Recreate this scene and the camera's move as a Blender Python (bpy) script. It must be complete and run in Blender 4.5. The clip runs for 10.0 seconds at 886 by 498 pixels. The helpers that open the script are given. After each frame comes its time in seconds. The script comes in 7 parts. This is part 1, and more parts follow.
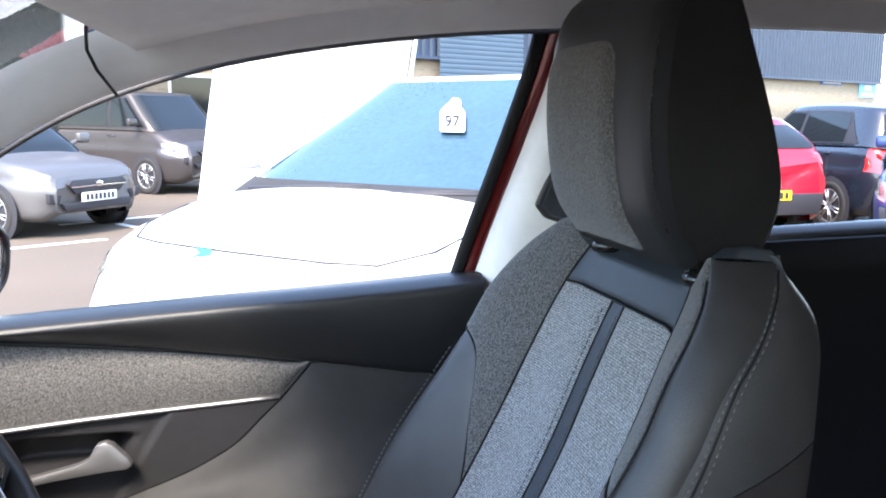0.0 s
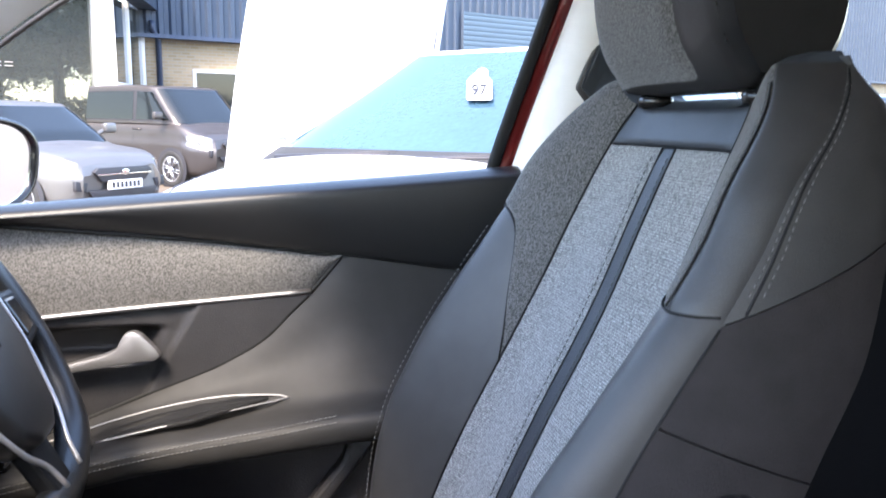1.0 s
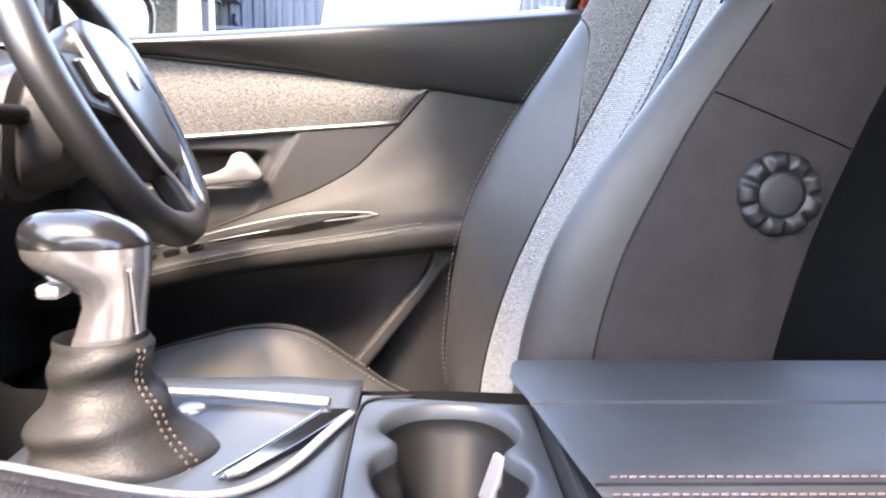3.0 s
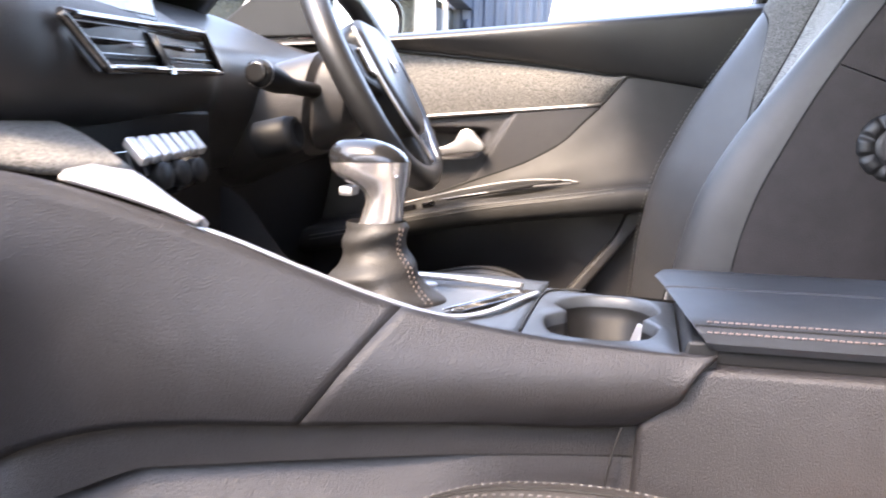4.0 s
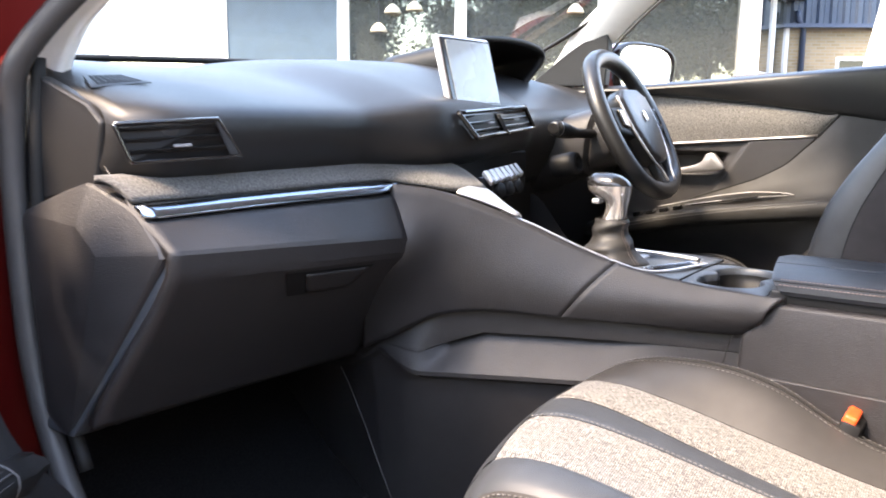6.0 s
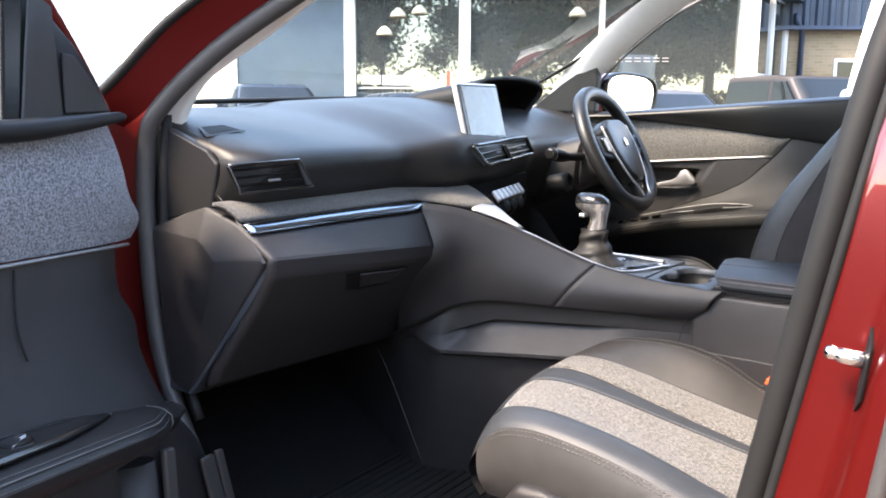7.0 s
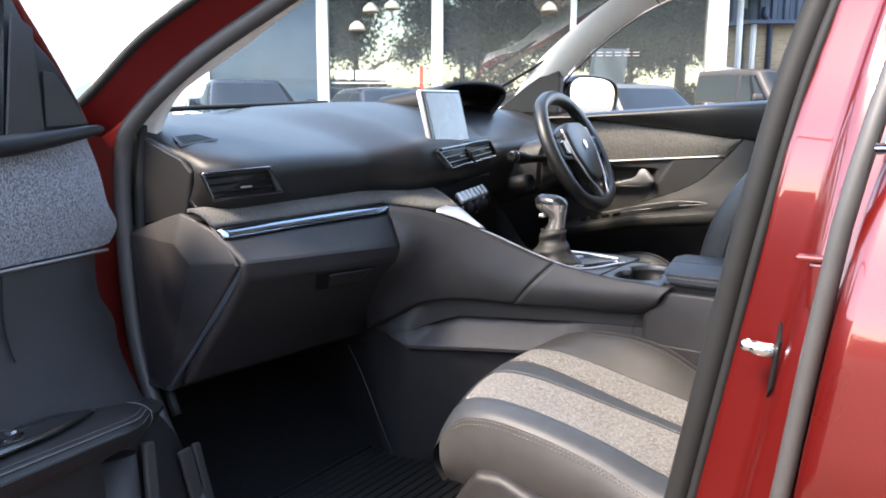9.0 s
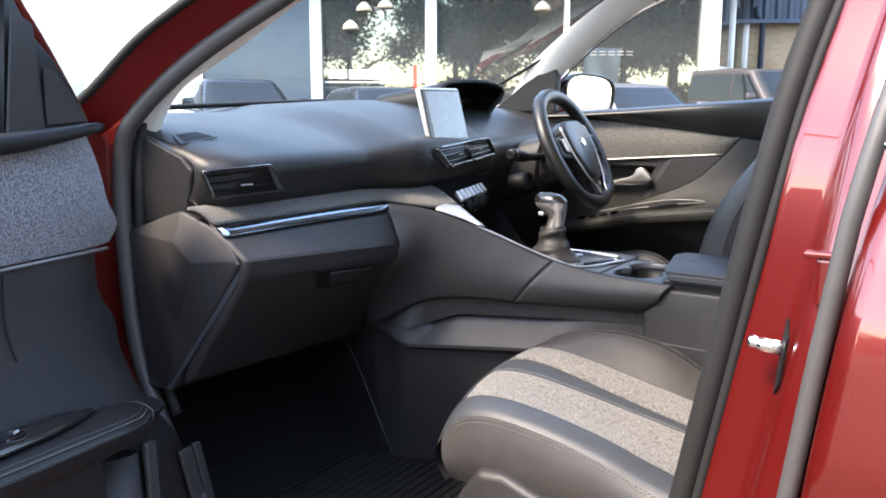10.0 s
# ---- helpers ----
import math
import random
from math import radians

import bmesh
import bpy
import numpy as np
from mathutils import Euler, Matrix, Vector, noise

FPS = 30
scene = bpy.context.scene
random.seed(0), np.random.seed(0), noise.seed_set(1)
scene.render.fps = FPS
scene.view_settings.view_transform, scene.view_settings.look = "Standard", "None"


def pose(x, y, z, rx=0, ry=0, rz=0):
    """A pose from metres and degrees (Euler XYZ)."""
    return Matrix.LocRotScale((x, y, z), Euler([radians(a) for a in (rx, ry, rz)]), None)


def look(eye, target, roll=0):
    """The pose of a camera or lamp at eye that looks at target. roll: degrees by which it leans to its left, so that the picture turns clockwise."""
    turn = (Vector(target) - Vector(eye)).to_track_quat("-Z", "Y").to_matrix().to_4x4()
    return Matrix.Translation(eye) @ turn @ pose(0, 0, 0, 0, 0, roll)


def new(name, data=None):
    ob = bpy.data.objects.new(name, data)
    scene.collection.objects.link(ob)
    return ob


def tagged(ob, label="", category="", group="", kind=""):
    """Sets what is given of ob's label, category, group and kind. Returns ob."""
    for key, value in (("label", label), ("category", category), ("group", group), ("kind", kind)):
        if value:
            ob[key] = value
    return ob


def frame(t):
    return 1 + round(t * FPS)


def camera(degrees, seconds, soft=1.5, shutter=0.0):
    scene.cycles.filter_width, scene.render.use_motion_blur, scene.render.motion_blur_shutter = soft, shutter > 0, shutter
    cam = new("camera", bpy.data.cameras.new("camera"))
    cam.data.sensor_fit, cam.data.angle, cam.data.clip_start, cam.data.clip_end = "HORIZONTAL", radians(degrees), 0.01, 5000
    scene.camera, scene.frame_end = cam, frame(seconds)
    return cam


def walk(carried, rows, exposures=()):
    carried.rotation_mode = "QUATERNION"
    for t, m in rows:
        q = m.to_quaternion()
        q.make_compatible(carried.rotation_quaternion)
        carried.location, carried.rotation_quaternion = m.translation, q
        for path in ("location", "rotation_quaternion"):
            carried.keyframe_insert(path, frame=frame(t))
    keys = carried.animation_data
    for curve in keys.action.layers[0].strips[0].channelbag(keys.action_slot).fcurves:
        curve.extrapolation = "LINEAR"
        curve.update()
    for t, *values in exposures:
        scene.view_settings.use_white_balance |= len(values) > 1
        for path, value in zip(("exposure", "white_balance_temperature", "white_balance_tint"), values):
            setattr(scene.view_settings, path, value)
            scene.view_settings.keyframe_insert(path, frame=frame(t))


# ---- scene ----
cam = camera(55.7, 10.0, 1.8, 0.3)
METRES, EYE, TILT, LEAN, TURN, Y0 = 1.86, 1.42, -9.0, 0.0, -8.0, -0.42
ROWS = [
    (0.0, 0.0, 0.0, 0.0, -0.0, 0.0, -0.0),
    (0.5, -0.0054, 0.0121, -0.035, 0.93, 0.09, -0.2),
    (1.0, -0.0102, 0.0184, -0.083, 1.47, 0.19, -0.41),
    (1.5, -0.0187, 0.015, -0.1307, 1.57, 0.21, -0.38),
    (2.0, -0.0187, 0.0122, -0.1725, 1.42, 0.16, -0.35),
    (3.5, -0.0013, -0.0851, -0.2356, 12.67, 0.06, -2.76),
    (4.0, 0.0335, -0.1531, -0.2571, 21.18, -0.29, -4.18),
    (4.5, 0.079, -0.2174, -0.2728, 29.8, -1.1, -5.39),
    (5.0, 0.1385, -0.2872, -0.2716, 37.64, -1.92, -6.33),
    (5.5, 0.1879, -0.3514, -0.2655, 41.89, -2.47, -6.75),
    (7.0, 0.369, -0.5935, -0.2437, 42.7, -2.8, -6.49),
    (7.5, 0.3943, -0.6169, -0.2407, 42.29, -2.95, -6.35),
    (8.0, 0.4008, -0.6226, -0.236, 41.74, -3.02, -6.19),
    (8.5, 0.4031, -0.6218, -0.2336, 41.32, -3.04, -6.08),
    (9.0, 0.4066, -0.6198, -0.233, 41.0, -3.05, -6.03),
    (9.5, 0.404, -0.6201, -0.2337, 40.74, -3.05, -5.99),
    (10.0, 0.4001, -0.6233, -0.2352, 40.54, -3.04, -5.96),
]
walk(cam, [(t, pose(0, Y0, EYE, TILT, LEAN, TURN) @ pose(METRES * x, METRES * y, METRES * z, 90 + pitch, roll, yaw)) for t, x, y, z, yaw, pitch, roll in ROWS], [(0.0, 3.4, 6700, 12), (1.0, 3.7, 6900, 14), (2.2, 4.7, 7800, 19), (3.5, 4.65, 7900, 19), (4.5, 4.42, 8100, 18), (5.5, 4.22, 8100, 16), (7.0, 3.55, 7600, 12), (10.0, 3.35, 7400, 11)])

# ---- light ----
world = bpy.data.worlds.new("sky")
scene.world = world
world.use_nodes = True
wn = world.node_tree
sky = wn.nodes.new("ShaderNodeTexSky")
sky.sky_type = "NISHITA"
sky.sun_disc = False
SUN_EL, SUN_AZ = 52.0, -156.0         # degrees; azimuth from +y towards +x
sky.sun_elevation, sky.sun_rotation = radians(SUN_EL), radians(SUN_AZ)
sky.air_density, sky.dust_density, sky.ozone_density = 1.0, 1.0, 1.0
wn.links.new(sky.outputs[0], wn.nodes["Background"].inputs[0])
wn.nodes["Background"].inputs[1].default_value = 0.155
sun = new("sun", bpy.data.lights.new("sun", "SUN"))
sun.data.energy, sun.data.angle, sun.data.color = 1.2, radians(14.0), (1.0, 0.88, 0.76)
sa, se = radians(SUN_AZ), radians(SUN_EL)
sun.matrix_world = look((0, 0, 30), (-math.sin(sa) * math.cos(se), -math.cos(sa) * math.cos(se), 30 - math.sin(se)))


# ---- materials ----
def mat(name, color, rough=0.5, metal=0.0, vary=0.15, scale=40.0, bump=0.0, bscale=600.0, coat=0.0, spec=0.5, big=3.0, sheen=0.0, island=0.0):
    """Principled surface with colour variation at two scales and fine relief."""
    m = bpy.data.materials.new(name)
    m.use_nodes = True
    t = m.node_tree
    p = t.nodes["Principled BSDF"]
    co = t.nodes.new("ShaderNodeTexCoord")
    p.inputs["Roughness"].default_value = rough
    p.inputs["Metallic"].default_value = metal
    p.inputs["Specular IOR Level"].default_value = spec
    p.inputs["Coat Weight"].default_value = coat
    p.inputs["Coat Roughness"].default_value = 0.03
    p.inputs["Sheen Weight"].default_value = sheen
    n1, n2 = t.nodes.new("ShaderNodeTexNoise"), t.nodes.new("ShaderNodeTexNoise")
    for n, s in ((n1, scale), (n2, big)):
        n.inputs["Scale"].default_value = s
        n.inputs["Detail"].default_value = 4
        t.links.new(co.outputs["Object"], n.inputs["Vector"])
    add = t.nodes.new("ShaderNodeMath")
    add.operation = "ADD"
    t.links.new(n1.outputs["Fac"], add.inputs[0])
    t.links.new(n2.outputs["Fac"], add.inputs[1])
    ramp = t.nodes.new("ShaderNodeMapRange")
    ramp.inputs["From Min"].default_value, ramp.inputs["From Max"].default_value = 0.6, 1.4
    ramp.inputs["To Min"].default_value, ramp.inputs["To Max"].default_value = 1 - vary, 1 + vary
    t.links.new(add.outputs[0], ramp.inputs["Value"])
    mul = t.nodes.new("ShaderNodeVectorMath")
    mul.operation = "SCALE"
    mul.inputs[0].default_value = color
    t.links.new(ramp.outputs[0], mul.inputs["Scale"])
    t.links.new(mul.outputs[0], p.inputs["Base Color"])
    rr = t.nodes.new("ShaderNodeMapRange")
    rr.inputs["From Min"].default_value, rr.inputs["From Max"].default_value = 0.3, 0.7
    rr.inputs["To Min"].default_value, rr.inputs["To Max"].default_value = rough * 0.88, min(1, rough * 1.12)
    t.links.new(n2.outputs["Fac"], rr.inputs["Value"])
    t.links.new(rr.outputs[0], p.inputs["Roughness"])
    if bump:
        b, nb = t.nodes.new("ShaderNodeBump"), t.nodes.new("ShaderNodeTexNoise")
        nb.inputs["Scale"].default_value, nb.inputs["Detail"].default_value = bscale, 3
        b.inputs["Strength"].default_value, b.inputs["Distance"].default_value = bump, 0.0008
        t.links.new(co.outputs["Object"], nb.inputs["Vector"])
        t.links.new(nb.outputs["Fac"], b.inputs["Height"])
        t.links.new(b.outputs[0], p.inputs["Normal"])
    return m


def speckle(name, dark, light, scale, stretch=(1, 1, 1), rough=0.9, bump=0.6, lines=0.0):
    """Woven or felted cloth: flecks of two tones with relief; lines: rows of yarn per metre."""
    m = mat(name, light, rough, sheen=0.15)
    t = m.node_tree
    p = t.nodes["Principled BSDF"]
    co = t.nodes.new("ShaderNodeTexCoord")
    mp = t.nodes.new("ShaderNodeMapping")
    mp.inputs["Scale"].default_value = stretch
    t.links.new(co.outputs["Object"], mp.inputs["Vector"])
    n = t.nodes.new("ShaderNodeTexNoise")
    n.inputs["Scale"].default_value, n.inputs["Detail"].default_value, n.inputs["Roughness"].default_value = scale, 5, 0.7
    t.links.new(mp.outputs[0], n.inputs["Vector"])
    cr = t.nodes.new("ShaderNodeValToRGB")
    cr.color_ramp.elements[0].position, cr.color_ramp.elements[1].position = 0.40, 0.61
    cr.color_ramp.elements[0].color, cr.color_ramp.elements[1].color = (*dark, 1), (*light, 1)
    t.links.new(n.outputs["Fac"], cr.inputs[0])
    b = t.nodes.new("ShaderNodeBump")
    b.inputs["Strength"].default_value, b.inputs["Distance"].default_value = bump, 0.001
    out, height = cr.outputs[0], n.outputs["Fac"]
    if lines:
        w = t.nodes.new("ShaderNodeTexWave")
        w.bands_direction = "Y"
        w.inputs["Scale"].default_value, w.inputs["Distortion"].default_value = lines / 10 * math.pi, 2.0
        w.inputs["Detail"].default_value, w.inputs["Detail Scale"].default_value = 2, 3
        t.links.new(co.outputs["UV"], w.inputs["Vector"])
        mx = t.nodes.new("ShaderNodeMix")
        mx.data_type, mx.blend_type = "RGBA", "MULTIPLY"
        mx.inputs["Factor"].default_value = 0.62
        t.links.new(out, mx.inputs["A"])
        t.links.new(w.outputs["Color"], mx.inputs["B"])
        ad = t.nodes.new("ShaderNodeMath")
        ad.operation = "ADD"
        t.links.new(height, ad.inputs[0])
        t.links.new(w.outputs["Fac"], ad.inputs[1])
        out, height = mx.outputs["Result"], ad.outputs[0]
    t.links.new(out, p.inputs["Base Color"])
    t.links.new(height, b.inputs["Height"])
    t.links.new(b.outputs[0], p.inputs["Normal"])
    return m


def glass_mat(name, tint=(0.9, 0.95, 0.95), gloss=0.08):
    """Thin pane: clear, with a reflection that grows at grazing angles."""
    m = bpy.data.materials.new(name)
    m.use_nodes = True
    t = m.node_tree
    t.nodes.remove(t.nodes["Principled BSDF"])
    tr, gl, mx, fr = (t.nodes.new(k) for k in ("ShaderNodeBsdfTransparent", "ShaderNodeBsdfGlossy", "ShaderNodeMixShader", "ShaderNodeFresnel"))
    tr.inputs[0].default_value = (*tint, 1)
    gl.inputs["Roughness"].default_value = 0.01
    fr.inputs["IOR"].default_value = 1.25 + gloss
    t.links.new(fr.outputs[0], mx.inputs[0])
    t.links.new(tr.outputs[0], mx.inputs[1])
    t.links.new(gl.outputs[0], mx.inputs[2])
    t.links.new(mx.outputs[0], t.nodes["Material Output"].inputs[0])
    return m


LEATHER = mat("black_leather", (0.033, 0.0318, 0.0315), 0.42, bump=0.35, bscale=900, vary=0.2, spec=0.42)
LEATHER_BLUE = mat("slate_leather", (0.032, 0.036, 0.042), 0.46, bump=0.35, bscale=900, vary=0.2, spec=0.32)
PLASTIC = mat("grained_plastic", (0.0198, 0.0190, 0.0204), 0.43, bump=0.9, bscale=650, vary=0.22, spec=0.42)
PLASTIC_SOFT = mat("soft_dash_skin", (0.0125, 0.0125, 0.0132), 0.42, bump=0.4, bscale=1000, vary=0.15, spec=0.42)
PLASTIC_DARK = mat("black_plastic", (0.009, 0.009, 0.0095), 0.5, bump=0.2, spec=0.2)
GLOSS_BLACK = mat("piano_black", (0.006, 0.006, 0.007), 0.08, coat=1.0, vary=0.05)
FELT = speckle("grey_felt", (0.032, 0.030, 0.0285), (0.136, 0.130, 0.122), 420, rough=0.95)
FELT_DARK = speckle("dark_grey_felt", (0.022, 0.021, 0.0205), (0.125, 0.122, 0.118), 480, rough=0.95)
GLOSS_SOFT = mat("semi_gloss_black", (0.010, 0.010, 0.0105), 0.18, vary=0.1)
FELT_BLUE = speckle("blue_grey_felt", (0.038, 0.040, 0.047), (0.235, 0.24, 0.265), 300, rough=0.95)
KNIT = speckle("grey_knit_cloth", (0.12, 0.12, 0.123), (0.44, 0.44, 0.436), 430, (1, 1, 1), rough=0.92, bump=0.8, lines=370)
SIDE_CLOTH = mat("dark_seat_side", (0.027, 0.0235, 0.0235), 0.75, bump=0.7, bscale=700, vary=0.25, spec=0.2)
# black leather darkened: shade falling on the headrest is put into the colour
LEATHER_SHADED = mat("shaded_black_leather", (0.014, 0.0138, 0.0142), 0.46, bump=0.35, bscale=900, vary=0.2, spec=0.25)
DOOR_SKIN = mat("door_leather", (0.0205, 0.0200, 0.0197), 0.54, bump=0.4, bscale=900, vary=0.2, spec=0.24)
RIM = mat("wheel_leather", (0.012, 0.012, 0.0125), 0.36, bump=0.3, bscale=900, vary=0.15, spec=0.5)
# same knit as the backrest; strong light on the cushions is offset in its colour
KNIT_DIMMED = speckle("dimmed_seat_cloth", (0.050, 0.047, 0.043), (0.27, 0.26, 0.243), 240, rough=0.92, bump=0.8, lines=370)
CHROME = mat("chrome", (0.75, 0.76, 0.78), 0.12, 1.0, vary=0.05)
SATIN = mat("satin_aluminium", (0.56, 0.55, 0.56), 0.35, 0.75, vary=0.06)
SLATE = mat("satin_slate_plastic", (0.040, 0.046, 0.054), 0.40, bump=0.25, bscale=900, vary=0.12, spec=0.45)
GRIP = mat("polished_grip_metal", (0.62, 0.60, 0.60), 0.24, 0.9, vary=0.05)
SATIN_DIM = mat("brushed_grey_metal", (0.26, 0.255, 0.26), 0.42, 0.8, vary=0.08)
RUBBER = mat("rubber_seal", (0.046, 0.0435, 0.0435), 0.55, bump=0.3, vary=0.15)
RUBBER_BLACK = mat("black_rubber", (0.012, 0.012, 0.012), 0.65, bump=0.3, spec=0.2)
CARPET = speckle("black_carpet", (0.003, 0.003, 0.003), (0.015, 0.0148, 0.0152), 500, rough=0.97, bump=0.9)
CARPET.node_tree.nodes["Principled BSDF"].inputs["Sheen Weight"].default_value = 0.0
CARPET.node_tree.nodes["Principled BSDF"].inputs["Specular IOR Level"].default_value = 0.08
HEADLINER = mat("pale_headliner", (0.78, 0.76, 0.74), 0.92, vary=0.06, bump=0.4, bscale=1500)
RED = mat("metallic_red_paint", (0.125, 0.007, 0.006), 0.30, 0.5, coat=1.0, vary=0.06, scale=2500)
# body red again, darker and duller: the jamb's shade is in the paint
RED_SHADED = mat("shaded_red_jamb_paint", (0.115, 0.0065, 0.0065), 0.55, 0.2, vary=0.08, scale=2500, spec=0.2)
# plain chrome strip, with its blue reflections put into the base colour
CHROME_BLUED = mat("reflection_blue_chrome", (0.34, 0.40, 0.48), 0.16, 1.0, vary=0.05)
THREAD = mat("pale_thread", (0.125, 0.122, 0.12), 0.8, vary=0.2)
THREAD_DIM = mat("grey_thread", (0.075, 0.073, 0.075), 0.8, vary=0.2)
# the pale base stands in for sky reflected in the display
SCREEN = mat("sky_pale_screen_glass", (0.30, 0.315, 0.315), 0.28, coat=0.4, vary=0.12, big=12)
MIRROR = mat("mirror_glass", (0.9, 0.9, 0.9), 0.02, 1.0, vary=0.02)
ORANGE = mat("orange_button", (0.75, 0.09, 0.02), 0.4, vary=0.05)


# ---- mesh helpers ----
def curve(pts, n):
    """n points along a smooth curve through pts."""
    p = [np.array(q, float) for q in pts]
    if len(p) == 2:
        return [p[0] + (p[1] - p[0]) * k / (n - 1) for k in range(n)]
    seg = [max(1e-6, np.linalg.norm(p[i + 1] - p[i])) ** 0.5 for i in range(len(p) - 1)]
    ts = [0.0]
    for s in seg:
        ts.append(ts[-1] + s)
    sl = []
    for i in range(len(p)):
        a, b = max(0, i - 1), min(len(p) - 1, i + 1)
        sl.append((p[b] - p[a]) / (ts[b] - ts[a]))
    out, k = [], 0
    for j in range(n):
        t = ts[-1] * j / (n - 1)
        while k < len(p) - 2 and t > ts[k + 1]:
            k += 1
        h = ts[k + 1] - ts[k]
        u = (t - ts[k]) / h
        out.append((2 * u**3 - 3 * u * u + 1) * p[k] + (u**3 - 2 * u * u + u) * h * sl[k] + (3 * u * u - 2 * u**3) * p[k + 1] + (u**3 - u * u) * h * sl[k + 1])
    return out


def grid(bm, rows, close_u=False, close_v=False, uv=True):
    """Faces over rows of equally many points; UVs in metres."""
    vs = [[bm.verts.new(tuple(map(float, q))) for q in r] for r in rows]
    layer = bm.loops.layers.uv.verify()
    nu, nv = len(vs), len(vs[0])
    du = np.cumsum([0] + [np.linalg.norm(np.array(rows[i + 1][nv // 2], float) - np.array(rows[i][nv // 2], float)) for i in range(nu - 1)])
    dv = np.cumsum([0] + [np.linalg.norm(np.array(rows[nu // 2][j + 1], float) - np.array(rows[nu // 2][j], float)) for j in range(nv - 1)])
    for i in range(nu if close_u else nu - 1):
        for j in range(nv if close_v else nv - 1):
            a, b = (i + 1) % nu, (j + 1) % nv
            try:
                f = bm.faces.new((vs[i][j], vs[i][b], vs[a][b], vs[a][j]))
            except ValueError:
                continue
            f.smooth = True
            for lp, (uu, vv) in zip(f.loops, ((i, j), (i, b), (a, b), (a, j))):
                lp[layer].uv = (dv[vv], du[uu])
    return vs


def surf(ctrl, nu=16, nv=16):
    """A smooth sheet through a grid of control points, as a bmesh."""
    bm = bmesh.new()
    cols = [curve(r, nv) for r in ctrl]
    rows = list(zip(*[curve([c[j] for c in cols], nu) for j in range(nv)]))
    grid(bm, rows)
    return bm


def func(f, nu, nv, u0=0.0, u1=1.0, v0=0.0, v1=1.0):
    bm = bmesh.new()
    grid(bm, [[f(u0 + (u1 - u0) * i / (nu - 1), v0 + (v1 - v0) * j / (nv - 1)) for j in range(nv)] for i in range(nu)])
    return bm


def tube(bm, path, r, n=8, caps=True, squash=None):
    """A round bar along points; r a number or one per point; squash: flattening of the ring's second axis."""
    path = [Vector(tuple(map(float, q))) for q in path]
    rr = r if isinstance(r, (list, tuple)) else [r] * len(path)
    rows, up = [], None
    for i, q in enumerate(path):
        d = (path[min(i + 1, len(path) - 1)] - path[max(i - 1, 0)]).normalized()
        if up is None:
            up = d.orthogonal().normalized() if abs(d.z) > 0.9 else d.cross(Vector((0, 0, 1))).normalized()
        up = (up - d * up.dot(d)).normalized()
        side = d.cross(up)
        rows.append([q + (up * math.cos(a) + side * math.sin(a) * (squash or 1)) * rr[i] for a in (2 * math.pi * k / n for k in range(n))])
    vs = grid(bm, rows, close_v=True)
    if caps:
        bm.faces.new(vs[0][::-1])
        bm.faces.new(vs[-1])
    return bm


def box(bm, c, s, bevel=0.0, rot=None, seg=2):
    """A bevelled block at centre c of size s."""
    m = Matrix.Translation(c) @ (rot or Matrix.Identity(4)) @ Matrix.Diagonal((*s, 1))
    vs = bmesh.ops.create_cube(bm, size=1, matrix=m)["verts"]
    if bevel:
        es = list({e for v in vs for e in v.link_edges})
        bmesh.ops.bevel(bm, geom=es, offset=bevel, segments=seg, profile=0.5, affect="EDGES")
    return bm


def prism(bm, outline, depth, bevel=0.0, seg=2):
    """An outline of 3D points pushed along the vector depth."""
    d = Vector(depth)
    a = [bm.verts.new(tuple(map(float, q))) for q in outline]
    b = [bm.verts.new(Vector(tuple(map(float, q))) + d) for q in outline]
    n = len(a)
    fs = [bm.faces.new(a[::-1]), bm.faces.new(b)] + [bm.faces.new((a[i], a[(i + 1) % n], b[(i + 1) % n], b[i])) for i in range(n)]
    bmesh.ops.recalc_face_normals(bm, faces=fs)
    if bevel:
        es = list({e for f in fs for e in f.edges})
        bmesh.ops.bevel(bm, geom=es, offset=bevel, segments=seg, profile=0.5, affect="EDGES")
    return bm


def lathe(bm, profile, m=None, n=24, close=False):
    """Turns (radius, height) points round z, placed by m."""
    m = m or Matrix.Identity(4)
    grid(bm, [[m @ Vector((r * math.cos(2 * math.pi * k / n), r * math.sin(2 * math.pi * k / n), h)) for k in range(n)] for r, h in profile], close_v=True, close_u=close)
    return bm


def part(name, bm, material, parent=None, label="", thick=0.0, smooth=None):
    """One mesh object from a bmesh; thick gives a sheet that depth behind its face."""
    me = bpy.data.meshes.new(name)
    bm.to_mesh(me)
    bm.free()
    me.materials.append(material)
    ob = new(name, me)
    if smooth:
        me.polygons.foreach_set("use_smooth", [True] * len(me.polygons))
        me.set_sharp_from_angle(angle=radians(smooth))
    if thick:
        s = ob.modifiers.new("thickness", "SOLIDIFY")
        s.thickness, s.offset = abs(thick), (-1 if thick > 0 else 1)
    if parent:
        ob.parent = parent
        if parent.parent is None:
            ob.matrix_parent_inverse = Matrix.Translation(-parent.location)
    if label:
        ob["label"] = label
    if name == "stitching":
        ob["kind"] = "stuff"
    return ob


def thing(name, label, category, at=(0, 0, 0), group="", kind=""):
    e = new(name)
    e.location = at
    e.empty_display_size = 0.1
    return tagged(e, label, category, group, kind)


def B():
    return bmesh.new()


def sm(a, b, t):
    t = max(0.0, min(1.0, (t - a) / (b - a)))
    return t * t * (3 - 2 * t)


